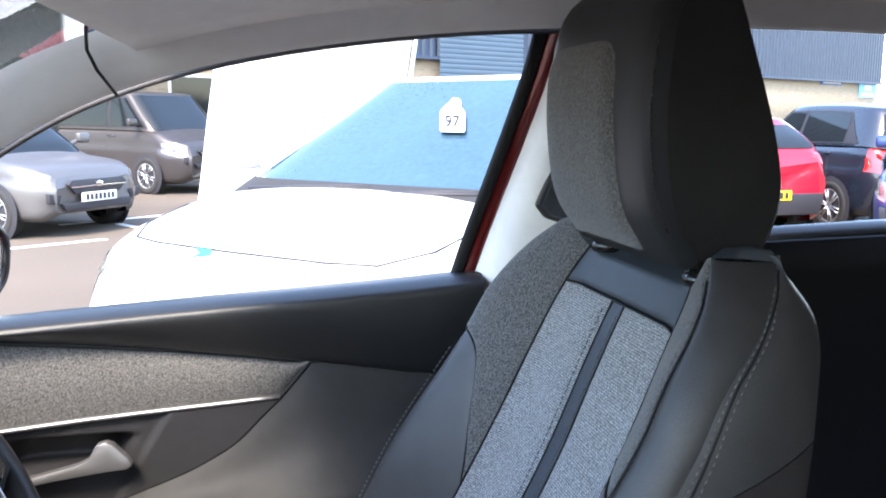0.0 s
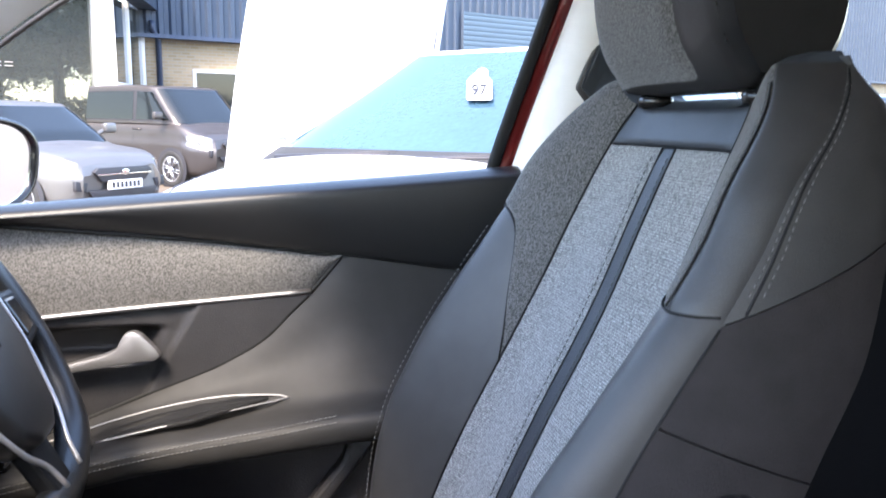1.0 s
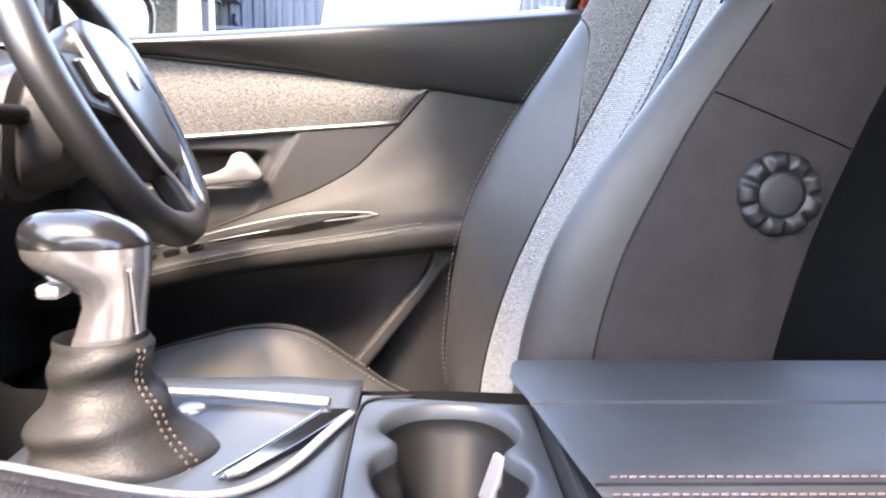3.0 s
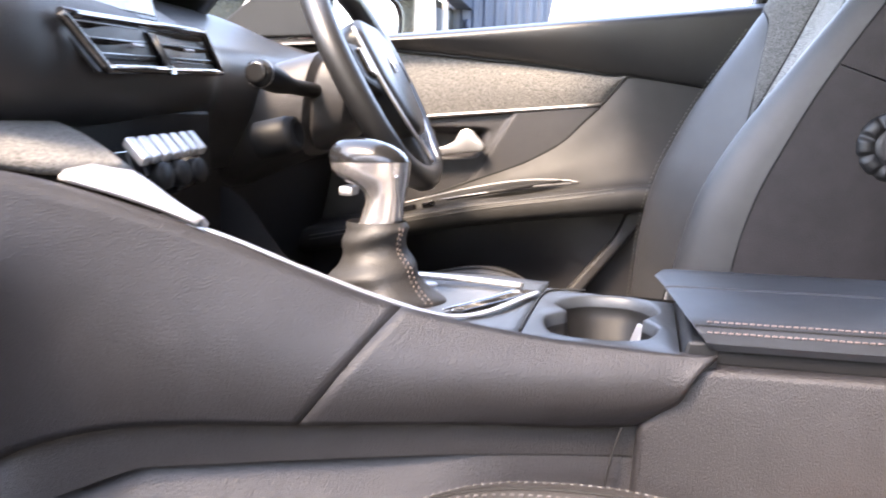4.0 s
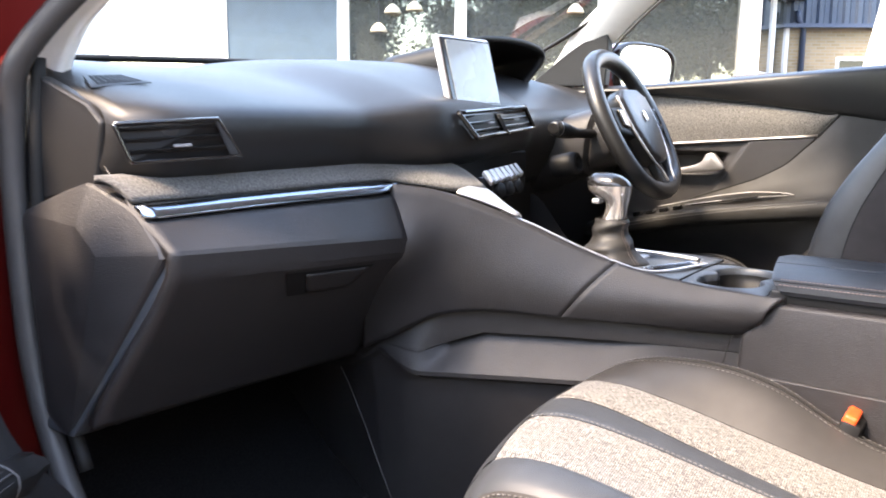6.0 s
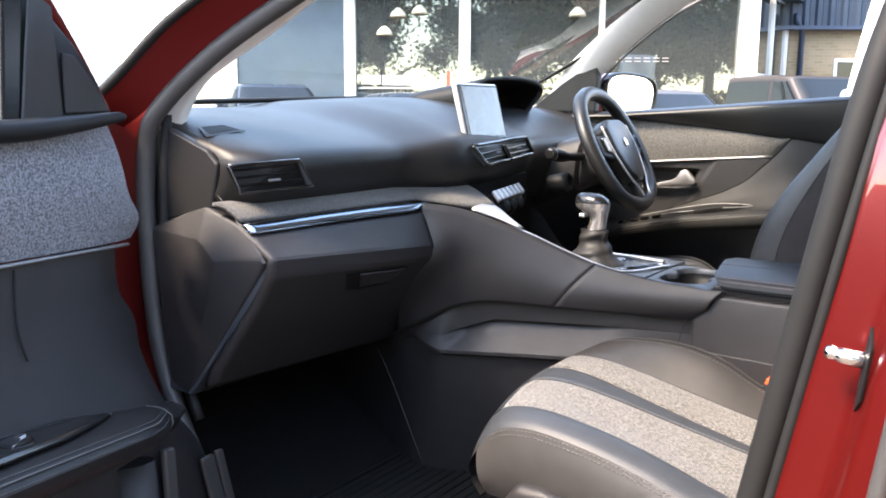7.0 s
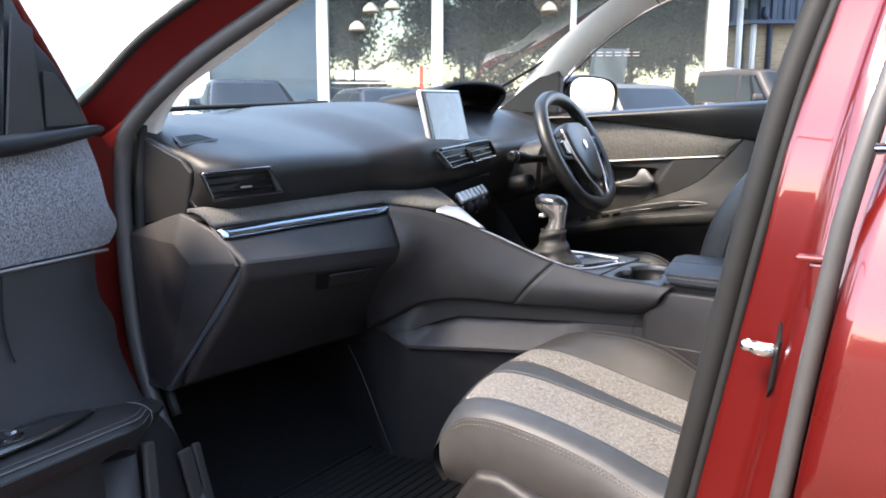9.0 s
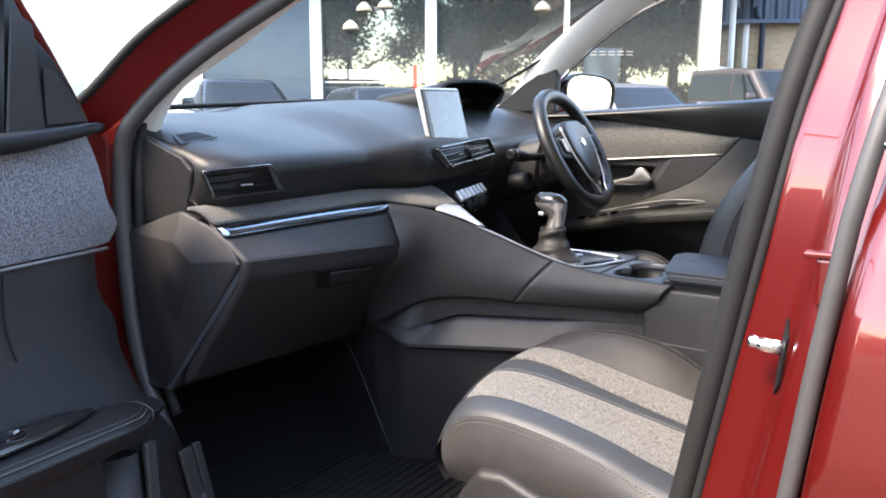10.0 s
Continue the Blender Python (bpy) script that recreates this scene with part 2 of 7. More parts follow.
def ips(t, xs, ys):
    """Smooth interpolation through (xs, ys)."""
    n = len(xs)
    t = max(xs[0], min(xs[-1], t))
    k = max(0, min(n - 2, int(np.searchsorted(xs, t, side="right")) - 1))
    sl = lambda i: (ys[min(i + 1, n - 1)] - ys[max(i - 1, 0)]) / (xs[min(i + 1, n - 1)] - xs[max(i - 1, 0)])
    h = xs[k + 1] - xs[k]
    u = (t - xs[k]) / h
    return (2 * u**3 - 3 * u * u + 1) * ys[k] + (u**3 - 2 * u * u + u) * h * sl(k) + (3 * u * u - 2 * u**3) * ys[k + 1] + (u**3 - u * u) * h * sl(k + 1)


def ip(t, xs, ys):
    return float(np.interp(t, xs, ys))


def stitches(bm, path, step=0.007, size=0.0008, length=0.0045, lift=(0, 0, 0)):
    """Short raised threads along a smooth path."""
    pts = curve(path, max(8, len(path) * 12))
    d = np.cumsum([0] + [np.linalg.norm(pts[i + 1] - pts[i]) for i in range(len(pts) - 1)])
    k = step / 2
    while k + length < d[-1]:
        a, b = (np.array([np.interp(q, d, [p[c] for p in pts]) for c in range(3)]) + np.array(lift) for q in (k, k + length))
        tube(bm, [a, (a + b) / 2 + np.array(lift) * 0.15, b], size, 4)
        k += step
    return bm


# ---- front seats ----
SEAT_Y = 0.365


def seat_front(z, v):
    """Front skin of the backrest: height z, v from -1 (inner) to 1 (outer)."""
    xc = ips(z, (0.62, 0.72, 0.80, 0.892, 0.978, 1.05, 1.10, 1.162, 1.236, 1.31), (0.060, 0.074, 0.096, 0.131, 0.170, 0.206, 0.229, 0.254, 0.286, 0.325))
    xb = ips(z, (0.62, 0.68, 0.754, 0.847, 0.917, 0.957, 1.01, 1.063, 1.12, 1.17, 1.213, 1.25, 1.31), (0.030, 0.012, 0.014, 0.024, 0.042, 0.060, 0.086, 0.118, 0.156, 0.186, 0.208, 0.236, 0.288))
    hw = ips(z, (0.62, 0.75, 0.95, 1.14, 1.22, 1.27, 1.31), (0.245, 0.252, 0.250, 0.238, 0.228, 0.210, 0.165))
    flat = ips(z, (0.62, 0.75, 0.95, 1.05, 1.20, 1.31), (-0.004, 0.0, 0.004, 0.019, 0.026, 0.010)) if v < 0 else 0.008
    a = abs(v)
    roll = max(0.0, (a - 0.88) / 0.12) * math.pi / 2
    x = xc + (xb + flat - xc) * sm(0.40, 0.92, a) + (0.055 - flat) * (1 - math.cos(roll))
    if a > 0.88:
        v = math.copysign(0.88 + 0.12 * math.sin(roll), v)
    return np.array((x, SEAT_Y + hw * v, z))


def cloth_edge(z):
    """Half width of the knit cloth on the backrest, as a share of the seat's."""
    return ips(z, (0.66, 0.76, 0.83, 0.90, 0.995, 1.08, 1.145, 1.235, 1.31), (0.585, 0.57, 0.56, 0.545, 0.535, 0.54, 0.54, 0.53, 0.53))


def shoulder_seam(w):
    """Height of the seam between leather and felt across the outer bolster."""
    return ips(w, (0, 0.22, 0.41, 0.63, 1.0), (0.995, 1.075, 1.130, 1.155, 1.165))


def lerp2(a, b, t):
    return a + (b - a) * t


def seat_top(v):
    """Upper edge of the backrest, dipped under the headrest."""
    return 1.305 - 0.032 * (1 - sm(0.45, 0.85, abs(v)))


def seat_patch(z0, z1, v0, v1, puff=0.004, nu=30, nv=14):
    """A sewn panel of the backrest, domed towards its middle; z0 and z1 may depend on the place across it, v0 and v1 on the height."""
    def f(u, w):
        a, b = (q(w) if callable(q) else q for q in (z0, z1))
        z = a + (b - a) * u
        c, d = (q(z) if callable(q) else q for q in (v0, v1))
        p = seat_front(z, c + (d - c) * w)
        e = min(1.0, 14 * min(u, 1 - u) * 2.2) * min(1.0, 6 * min(w, 1 - w))
        p[0] -= puff * (1 - (1 - e) ** 2) - 0.002
        return p
    return func(f, nu, nv)


def make_seat(crest):
    seat = thing("front_seat", "black leather front seat with grey knit cloth inserts and pale stitching", "seat", (0.0, SEAT_Y, 0.38), "front seats")
    # backrest
    top_of = lambda v: 1.268 - 0.012 * abs(v)
    inner_edge = lambda z: -cloth_edge(z)
    top_w = lambda w: seat_top(-0.53 + 1.06 * w)
    part("cloth_panel", seat_patch(0.66, 1.235, inner_edge, -0.060), KNIT, seat, "light grey ribbed knit cloth")
    part("cloth_panel", seat_patch(0.66, 1.235, 0.060, cloth_edge), KNIT, seat, "light grey ribbed knit cloth")
    part("centre_strip", seat_patch(0.66, 1.235, -0.057, 0.057, 0.002), LEATHER_BLUE, seat, "slate blue leather strip with stitched edge")
    part("top_panel", seat_patch(1.238, top_w, -0.53, 0.53, 0.003, 12, 20), LEATHER_BLUE, seat)
    split_in = 1.128
    part("bolster", seat_patch(0.62, shoulder_seam, lambda z: cloth_edge(z) + 0.006, 1.0, 0.002, 44, 28), LEATHER, seat)
    part("shoulder_panel", seat_patch(shoulder_seam, lambda w: seat_top(0.54 + 0.46 * w), lambda z: cloth_edge(z) + 0.006, 1.0, 0.004, 36, 28), FELT_DARK, seat, "dark grey felt shoulder panel")
    part("bolster", seat_patch(0.62, split_in, -1.0, lambda z: -cloth_edge(z) - 0.006, 0.002, 44, 28), LEATHER, seat)
    part("shoulder_panel", seat_patch(split_in, lambda w: seat_top(-0.86 + 0.32 * w), -0.86, lambda z: -cloth_edge(z) - 0.006, 0.003, 30, 14), FELT_DARK, seat, "dark grey felt shoulder panel")
    part("shoulder_panel", seat_patch(split_in, lambda w: seat_top(-1.0 + 0.135 * w), -1.0, -0.865, 0.002, 30, 16), LEATHER, seat)
    for s in (-1, 1):
        def side(z, w, s=s):
            p = seat_front(z, s * 1.0)
            xr = ips(z, (0.62, 0.84, 0.935, 1.02, 1.1, 1.21, 1.27, 1.31), (0.19, 0.225, 0.250, 0.285, 0.320, 0.338, 0.345, 0.335))
            return (p[0] + (xr - p[0]) * w, p[1] + s * 0.007 * math.sin(math.pi * w) ** 0.7, z)
        for z0, z1, w0, w1, mt, nm in ((0.62, 0.62, 1.053, 1.008, SIDE_CLOTH, "side_cover"), (1.0542, 1.0092, 1.122, 1.180, SIDE_CLOTH, "side_cover"), (1.1232, 1.1812, 1.31, 1.31, LEATHER, "side_leather")):
            part(nm, func(lambda u, w, z0=z0, z1=z1, w0=w0, w1=w1: side(lerp2(lerp2(z0, z1, w), lerp2(w0, w1, w), u), w), 24, 14), mt, seat)
        bm = B()
        for w in (0.05, 0.14):
            stitches(bm, [side(z, w - 0.045 * (z - 1.14) / 0.15) for z in (1.14, 1.17, 1.20, 1.23, 1.26, 1.29)], lift=(0, s * 0.0010, 0), size=0.0006, length=0.0038)
        part("stitching", bm, THREAD, seat)
        bm = B()
        if s > 0:
            stitches(bm, [seat_front(0.66 + 0.48 * q / 9, 0.90) for q in range(10)], lift=(-0.004, 0.001, 0.001), size=0.0006, length=0.0038)
        else:
            stitches(bm, [seat_front(1.14 + 0.15 * q / 9, -0.875) for q in range(10)], lift=(-0.004, 0, 0), size=0.0005)
        part("stitching", bm, THREAD, seat)

    def back(u, w):
        z = 0.60 + (seat_top(2 * w - 1) - 0.598) * u
        hw = ip(z, (0.6, 0.95, 1.14, 1.22, 1.27, 1.31), (0.25, 0.25, 0.238, 0.226, 0.205, 0.155))
        x = ip(z, (0.6, 0.84, 0.935, 1.02, 1.1, 1.21, 1.27, 1.31), (0.188, 0.225, 0.250, 0.285, 0.320, 0.338, 0.345, 0.335))
        v = -1 + 2 * w
        return (x + 0.02 * (1 - v * v), SEAT_Y + hw * v, z)
    part("back_shell", func(back, 24, 16), PLASTIC, seat)
    part("shoulder_cap", surf([[seat_front(seat_top(-1 + 2 * k / 10), -1 + 2 * k / 10) for k in range(11)], [(seat_front(seat_top(-1 + 2 * k / 10), -1 + 2 * k / 10) + np.array(back(1.0, k / 10))) / 2 + np.array((0, 0, 0.008)) for k in range(11)], [np.array(back(1.0, k / 10)) for k in range(11)]], 8, 20), LEATHER_BLUE, seat)
    bm = B()
    for v in (-0.072, 0.072):
        stitches(bm, [seat_front(0.68 + 0.55 * q / 10, v) for q in range(11)], lift=(-0.004, 0, 0), size=0.0006)
    part("stitching", bm, LEATHER, seat)
    # dark seams sunk between the sewn panels
    seams = [[seat_front(1.2365, -0.52 + 1.04 * q / 12) for q in range(13)]]
    levels = [0.67 + 0.565 * q / 12 for q in range(13)]
    seams += [[seat_front(z, v) + np.array((0.001, 0, 0)) for z in levels] for v in (-0.0585, 0.0585)]
    seams += [[seat_front(z, sg * (cloth_edge(z) + 0.003)) + np.array((0.001, 0, 0)) for z in levels + [1.26, 1.28]] for sg in (-1, 1)]
    across = [q / 10 for q in range(11)]
    seams.append([seat_front(shoulder_seam(w), cloth_edge(shoulder_seam(w)) + (1 - cloth_edge(shoulder_seam(w))) * w) + np.array((-0.0005, 0, 0)) for w in across])
    seams.append([seat_front(split_in, -0.53 - 0.46 * w) for w in across])
    seams.append([seat_front(1.13 + 0.16 * w, -0.8625) + np.array((-0.0005, 0, 0)) for w in across])
    seams += [[np.array(side(z, 0.095 - 0.045 * (z - 1.14) / 0.15, sg)) + np.array((0, sg * 0.0002, 0)) for z in (1.13, 1.16, 1.19, 1.22, 1.25, 1.28, 1.30)] for sg in (-1, 1)]
    seams += [[np.array(side(0.64 + 0.48 * q / 10, 0.0, sg)) + np.array((0.0005, 0, 0)) for q in range(11)] for sg in (-1, 1)]
    for path in seams:
        bm = B()
        tube(bm, curve(path, 40), 0.0010, 6)
        part("seam", bm, RUBBER_BLACK, seat)
    # recliner wheel
    m = Matrix.Translation((0.219, 0.112, 0.974)) @ pose(0, 0, 0, 90)
    bm = B()
    ring = []
    for r, h, k in ((0.0330, -0.006, 0), (0.0335, 0.000, 0), (0.0335, 0.004, 0.4), (0.0318, 0.0090, 1.0), (0.0285, 0.0115, 1.3), (0.0235, 0.0118, 0.9), (0.0205, 0.0100, 0.2), (0.0185, 0.0085, 0)):
        row = []
        for q in range(108):
            a = 2 * math.pi * q / 108
            dent = 0.0042 * k * max(0.0, math.cos(9 * a)) ** 1.5
            row.append(m @ Vector(((r - 0.5 * dent) * math.cos(a), (r - 0.5 * dent) * math.sin(a), h - 0.8 * dent)))
        ring.append(row)
    grid(bm, ring, close_v=True)
    wheel_ob = part("recliner_wheel", bm, PLASTIC_SOFT, seat, "round fluted black recliner wheel")
    bm = B()
    lathe(bm, [(0.0, 0.0108), (0.013, 0.0106), (0.0172, 0.0098), (0.0185, 0.0070)], m, 32)
    part("cap", bm, PLASTIC, wheel_ob)
    # headrest
    prof = [(0.292, 1.288), (0.263, 1.336), (0.252, 1.400), (0.252, 1.460), (0.262, 1.515), (0.285, 1.545), (0.315, 1.540), (0.342, 1.480), (0.372, 1.395), (0.378, 1.345), (0.360, 1.300), (0.325, 1.286)]
    ring = curve(prof + [prof[0]], 41)[:-1]
    cx, cz = 0.318, 1.41
    rows = []
    for k in range(21):
        v = -1 + k / 10
        e = (1 - abs(v) ** 5) ** 0.3 if abs(v) < 1 else 0.0
        sc = 0.80 + 0.20 * e
        rows.append([(cx + (q[0] - cx) * sc, SEAT_Y + 0.128 * v, cz + (q[1] - cz) * (0.9 + 0.1 * e)) for q in ring])
    bm = B()
    vs = grid(bm, rows, close_v=True)
    bm.faces.new(vs[0])
    bm.faces.new(vs[-1][::-1])
    head = part("headrest", bm, LEATHER_SHADED, seat, "tall black leather headrest with felt front")

    fr = sorted((float(q[2] if len(q) > 2 else q[1]), float(q[0])) for q in ring[:16])
    fz, fx = [q[0] for q in fr], [q[0 + 1] for q in fr]

    def face(u, w):
        v = -0.45 + 1.41 * w
        z = 1.294 + (0.198 - 0.02 * abs(2 * w - 1) ** 6) * u
        x = ip(z, fz, fx)
        e = min(1, 8 * min(u, 1 - u)) * min(1, 8 * min(w, 1 - w))
        return (cx + (x - cx) * (0.80 + 0.2 * (1 - min(0.9999, abs(v)) ** 5) ** 0.3) - 0.006 * (1 - (1 - e) ** 2) + 0.001, SEAT_Y + 0.128 * v, z)
    part("headrest_face", func(face, 20, 20), FELT_DARK, head, "grey felt front of the headrest")
    bm = B()
    for v in (-0.80, -0.90):
        stitches(bm, [(ip(z, (1.30, 1.34, 1.40, 1.46, 1.515, 1.545), (0.288, 0.266, 0.258, 0.258, 0.268, 0.290)), SEAT_Y + 0.128 * v - 0.001, z) for z in (1.32, 1.36, 1.40, 1.44, 1.48, 1.52)], lift=(-0.002, -0.001, 0), size=0.0006, step=0.006)
    part("stitching", bm, GLOSS_SOFT, head)
    for s in (-1, 1):
        bm = B()
        tube(bm, [(0.318, SEAT_Y - 0.012 + 0.098 * s, 1.24), (0.318, SEAT_Y - 0.012 + 0.098 * s, 1.33)], 0.006, 12)
        part("headrest_post", bm, CHROME, seat)
        bm = B()
        lathe(bm, [(0.0, 1.272), (0.016, 1.272), (0.018, 1.280), (0.012, 1.285), (0.007, 1.285)], Matrix.Translation((0.312, SEAT_Y - 0.012 + 0.098 * s, 0.003)), 16)
        part("post_collar", bm, GLOSS_SOFT, seat)
    # cushion

    def cush(x, v):
        xf = -0.495 + 0.03 * v * v
        u = (x + 0.495) / 0.53
        zc = ips(u, (0, 0.06, 0.16, 0.3, 0.6, 0.85, 1.0), (0.640, 0.678, 0.690, 0.682, 0.648, 0.622, 0.616))
        zb = ips(u, (0, 0.06, 0.16, 0.28, 0.45, 0.59, 0.72, 0.84, 1.0), crest)
        a = abs(v)
        z = zc + (zb - zc) * sm(0.48, 0.84, a) * (1.0 if v > 0 else 0.32) - (0.03 if v > 0 else 0.014) * max(0, (a - 0.84) / 0.16) ** 2
        return np.array((x + 0.04 * v * v * (1 - u), SEAT_Y + (0.245 + 0.012 * u) * v, z))

    def cush_patch(x0, x1, v0, v1, puff=0.004, nu=30, nv=12):
        def f(u, w):
            a, b = (q(u) if callable(q) else q for q in (v0, v1))
            p = cush(x0 + (x1 - x0) * u, a + (b - a) * w)
            e = min(1.0, 25 * min(u, 1 - u)) * min(1.0, 6 * min(w, 1 - w))
            p[2] += puff * (1 - (1 - e) ** 2) - 0.002
            return p
        return func(f, nu, nv)
    part("seat_cloth", cush_patch(-0.465, 0.03, -0.76, lambda u: -0.06 - 0.12 * (1 - u) ** 2), KNIT_DIMMED, seat, "light grey ribbed knit cloth")
    part("seat_cloth", cush_patch(-0.465, 0.03, lambda u: 0.06 + 0.12 * (1 - u) ** 2, 0.52), KNIT_DIMMED, seat, "light grey ribbed knit cloth")
    part("seat_strip", cush_patch(-0.475, 0.03, lambda u: -0.055 - 0.12 * (1 - u) ** 2, lambda u: 0.055 + 0.12 * (1 - u) ** 2, 0.003), LEATHER_BLUE, seat)

    def nose(u, w):
        v = -0.76 + 1.29 * w
        p = cush(-0.495 + 0.034 * u, v)
        return p
    part("seat_nose", func(nose, 8, 16), LEATHER_BLUE, seat)
    for s in (-1, 1):
        a, b = (0.525, 1.0) if s > 0 else (-1.0, -0.525)
        b = b if s > 0 else -0.765
        part("seat_bolster", cush_patch(-0.495, 0.03, a, b, 0.004), LEATHER if s > 0 else LEATHER_BLUE, seat)

        def flank(u, w, s=s):
            x = -0.495 + 0.525 * u
            p = cush(x, s * 1.0)
            drop = (p[2] - 0.560) * w
            return (p[0] + 0.02 * w * (1 - u) ** 2, p[1] + s * (0.014 * math.sin(math.pi * w)), p[2] - drop)
        part("seat_flank", func(flank, 30, 10), LEATHER, seat)
        bm = B()
        for w in (0.03, 0.085):
            stitches(bm, [np.array(flank(q / 20, w)) for q in range(1, 19)], lift=(0, s * 0.0014, 0.0004), size=0.0006, length=0.004)
        if s > 0:
            for v in (0.775, 0.845):
                stitches(bm, [cush(-0.465 + 0.46 * q / 16, v) for q in range(17)], lift=(0, 0, 0.0030), size=0.0006, length=0.0038)
        part("stitching", bm, THREAD, seat)
    part("seat_front", func(lambda u, w: cush(-0.495, -1 + 2 * w) * (1 - u) + u * np.array((-0.455, SEAT_Y + 0.23 * (-1 + 2 * w), 0.545)) + np.array((-0.018 * math.sin(math.pi * u), 0, 0)), 10, 20), LEATHER, seat)
    bm = B()
    tube(bm, [cush(-0.475 + 0.48 * q / 30, 0.81) + np.array((0, 0, 0.0022)) for q in range(31)], 0.0016, 6)
    part("seam", bm, RUBBER_BLACK, seat)
    bm = B()
    for v in (-1, 1):
        stitches(bm, [cush(-0.46 + 0.48 * q / 12, v * (0.068 + 0.12 * (1 - q / 12) ** 2)) for q in range(13)], lift=(0, 0, 0.0022), size=0.0005)
    part("stitching", bm, THREAD, seat)
    # base with side valances
    for s in (-1, 1):
        bm = B()
        y = SEAT_Y + s * 0.280
        prism(bm, [(-0.425, y, 0.46), (-0.412, y, 0.545), (-0.372, y, 0.602), (-0.325, y, 0.606), (-0.25, y, 0.578), (-0.10, y, 0.562), (0.02, y, 0.566), (0.12, y, 0.580), (0.15, y, 0.50), (0.13, y, 0.455)], (0, -s * 0.045, 0), 0.014, 4)
        part("side_valance", bm, PLASTIC, seat, smooth=40)
        bm = B()
        box(bm, (-0.15, SEAT_Y + s * 0.21, 0.415), (0.60, 0.04, 0.07), 0.006)
        part("seat_rail", bm, PLASTIC_DARK, seat)
    bm = B()
    box(bm, (-0.18, SEAT_Y, 0.51), (0.52, 0.42, 0.10), 0.02)
    part("seat_pan", bm, PLASTIC_DARK, seat)
    return seat


driver_seat = make_seat((0.638, 0.684, 0.712, 0.731, 0.750, 0.742, 0.700, 0.660, 0.634))
passenger_seat = make_seat((0.638, 0.677, 0.704, 0.716, 0.716, 0.698, 0.664, 0.642, 0.630))
for seat_ob in (driver_seat, passenger_seat):      # each seat is sheared in plan to fit the camera's view
    for piece in seat_ob.children_recursive:
        piece.data.transform(Matrix(((1, -0.095, 0, 0.095 * SEAT_Y), (0, 1, 0, 0), (0, 0, 1, 0), (0, 0, 0, 1))))
passenger_seat.location = (0.285, -0.378, 0.378)
tagged(passenger_seat, "black leather passenger seat with grey knit cloth cushion, slid back")


# ---- dashboard ----
dash = thing("dashboard", "black soft-touch dashboard with grey felt shelf and chrome strip", "dashboard", (-0.75, 0.0, 0.6))


def dash_skin(u, y):
    """Upper dashboard skin: u from the windscreen (0) over the crest to the foot of its face (1)."""
    c = sm(-0.37, -0.22, y) * (1 - sm(0.08, 0.20, y))          # forward bulge over the centre
    d = sm(0.10, 0.22, y)                                       # driver's side
    n = sm(-0.45, 0.05, y) * (1 - sm(0.42, 0.62, y))            # hump under the instruments
    pas = [(-1.16, 1.125), (-0.95, 1.138), (-0.78, 1.126), (-0.62, 1.098), (-0.525, 1.072), (-0.502, 1.056), (-0.512, 1.022), (-0.535, 0.990)]
    cen = [(-1.16, 1.135), (-0.95, 1.150), (-0.78, 1.145), (-0.62, 1.120), (-0.465, 1.088), (-0.437, 1.072), (-0.436, 1.018), (-0.480, 0.985)]
    drv = [(-1.16, 1.135), (-0.95, 1.148), (-0.78, 1.140), (-0.64, 1.115), (-0.535, 1.080), (-0.510, 1.060), (-0.520, 1.000), (-0.560, 0.930)]
    pts = []
    for (a, b), (e, f), (g, h) in zip(pas, cen, drv):
        e -= (0.018 + 0.030 * sm(-0.15, 0.12, y)) * (f < 1.1)
        x, z = a + (e - a) * c, b + (f - b) * c
        x, z = x + (g - x) * d, z + (h - z) * d
        k = len(pts)
        z += n * (0.020 if k in (2, 3) else 0.012 if k == 1 else 0)
        x += 0.05 * (abs(y) / 0.78) ** 3 * (1 if k < 3 else 0) - 0.055 * max(0.0, (abs(y) - 0.70) / 0.07) ** 2 * (k > 2)
        pts.append((x, y, z))
    return curve(pts, 33)[round(u * 32)]


bm = func(lambda u, w: dash_skin(u, -0.765 + 1.53 * w), 33, 90)
part("dash_skin", bm, PLASTIC_SOFT, dash, thick=0.01)

bm = B()
tube(bm, [dash_skin(q / 32, -0.262 - 0.085 * (q - 20) / 11) + np.array((0.0005, 0, 0.0005)) for q in range(20, 32)], 0.0013, 6)
part("skin_seam", bm, RUBBER_BLACK, dash)

# felt shelf under the face, running into the console


def shelf(u, w):
    y = lerp2(-0.790, -0.772, u) + (0.602 + 0.03 * (1 - u)) * w
    c = sm(-0.37, -0.22, y)
    a = np.array((-0.545 + 0.05 * c, y, 0.992 - 0.006 * c))
    b = np.array((ip(y, (-0.76, -0.33, -0.25, -0.16), (-0.503, -0.486, -0.410, -0.400)), y, ip(y, (-0.76, -0.33, -0.25, -0.16), (0.966, 0.966, 0.948, 0.945))))
    p = a + (b - a) * u
    p[2] += 0.006 * math.sin(math.pi * u)
    return p


part("felt_shelf", func(shelf, 10, 50), FELT, dash, "grey wool felt shelf", thick=0.006)
bm = B()
face_n, face_t = np.array((0.60, 0, 0.80)), np.array((-0.80, 0, 0.60))
spine = curve([(-0.489, -0.773, 0.957), (-0.484, -0.60, 0.958), (-0.475, -0.40, 0.958), (-0.469, -0.322, 0.958)], 24)
taper = [0.75, 1.0] + [1.0] * 17 + [0.98, 0.9, 0.7, 0.4, 0.1]
grid(bm, [[q + face_t * 0.0135 * k * a + face_n * (0.0055 * (1 - a * a) + 0.001) for a in (-1, -0.85, -0.6, -0.3, 0, 0.3, 0.6, 0.85, 1)] for q, k in zip(spine, taper)])
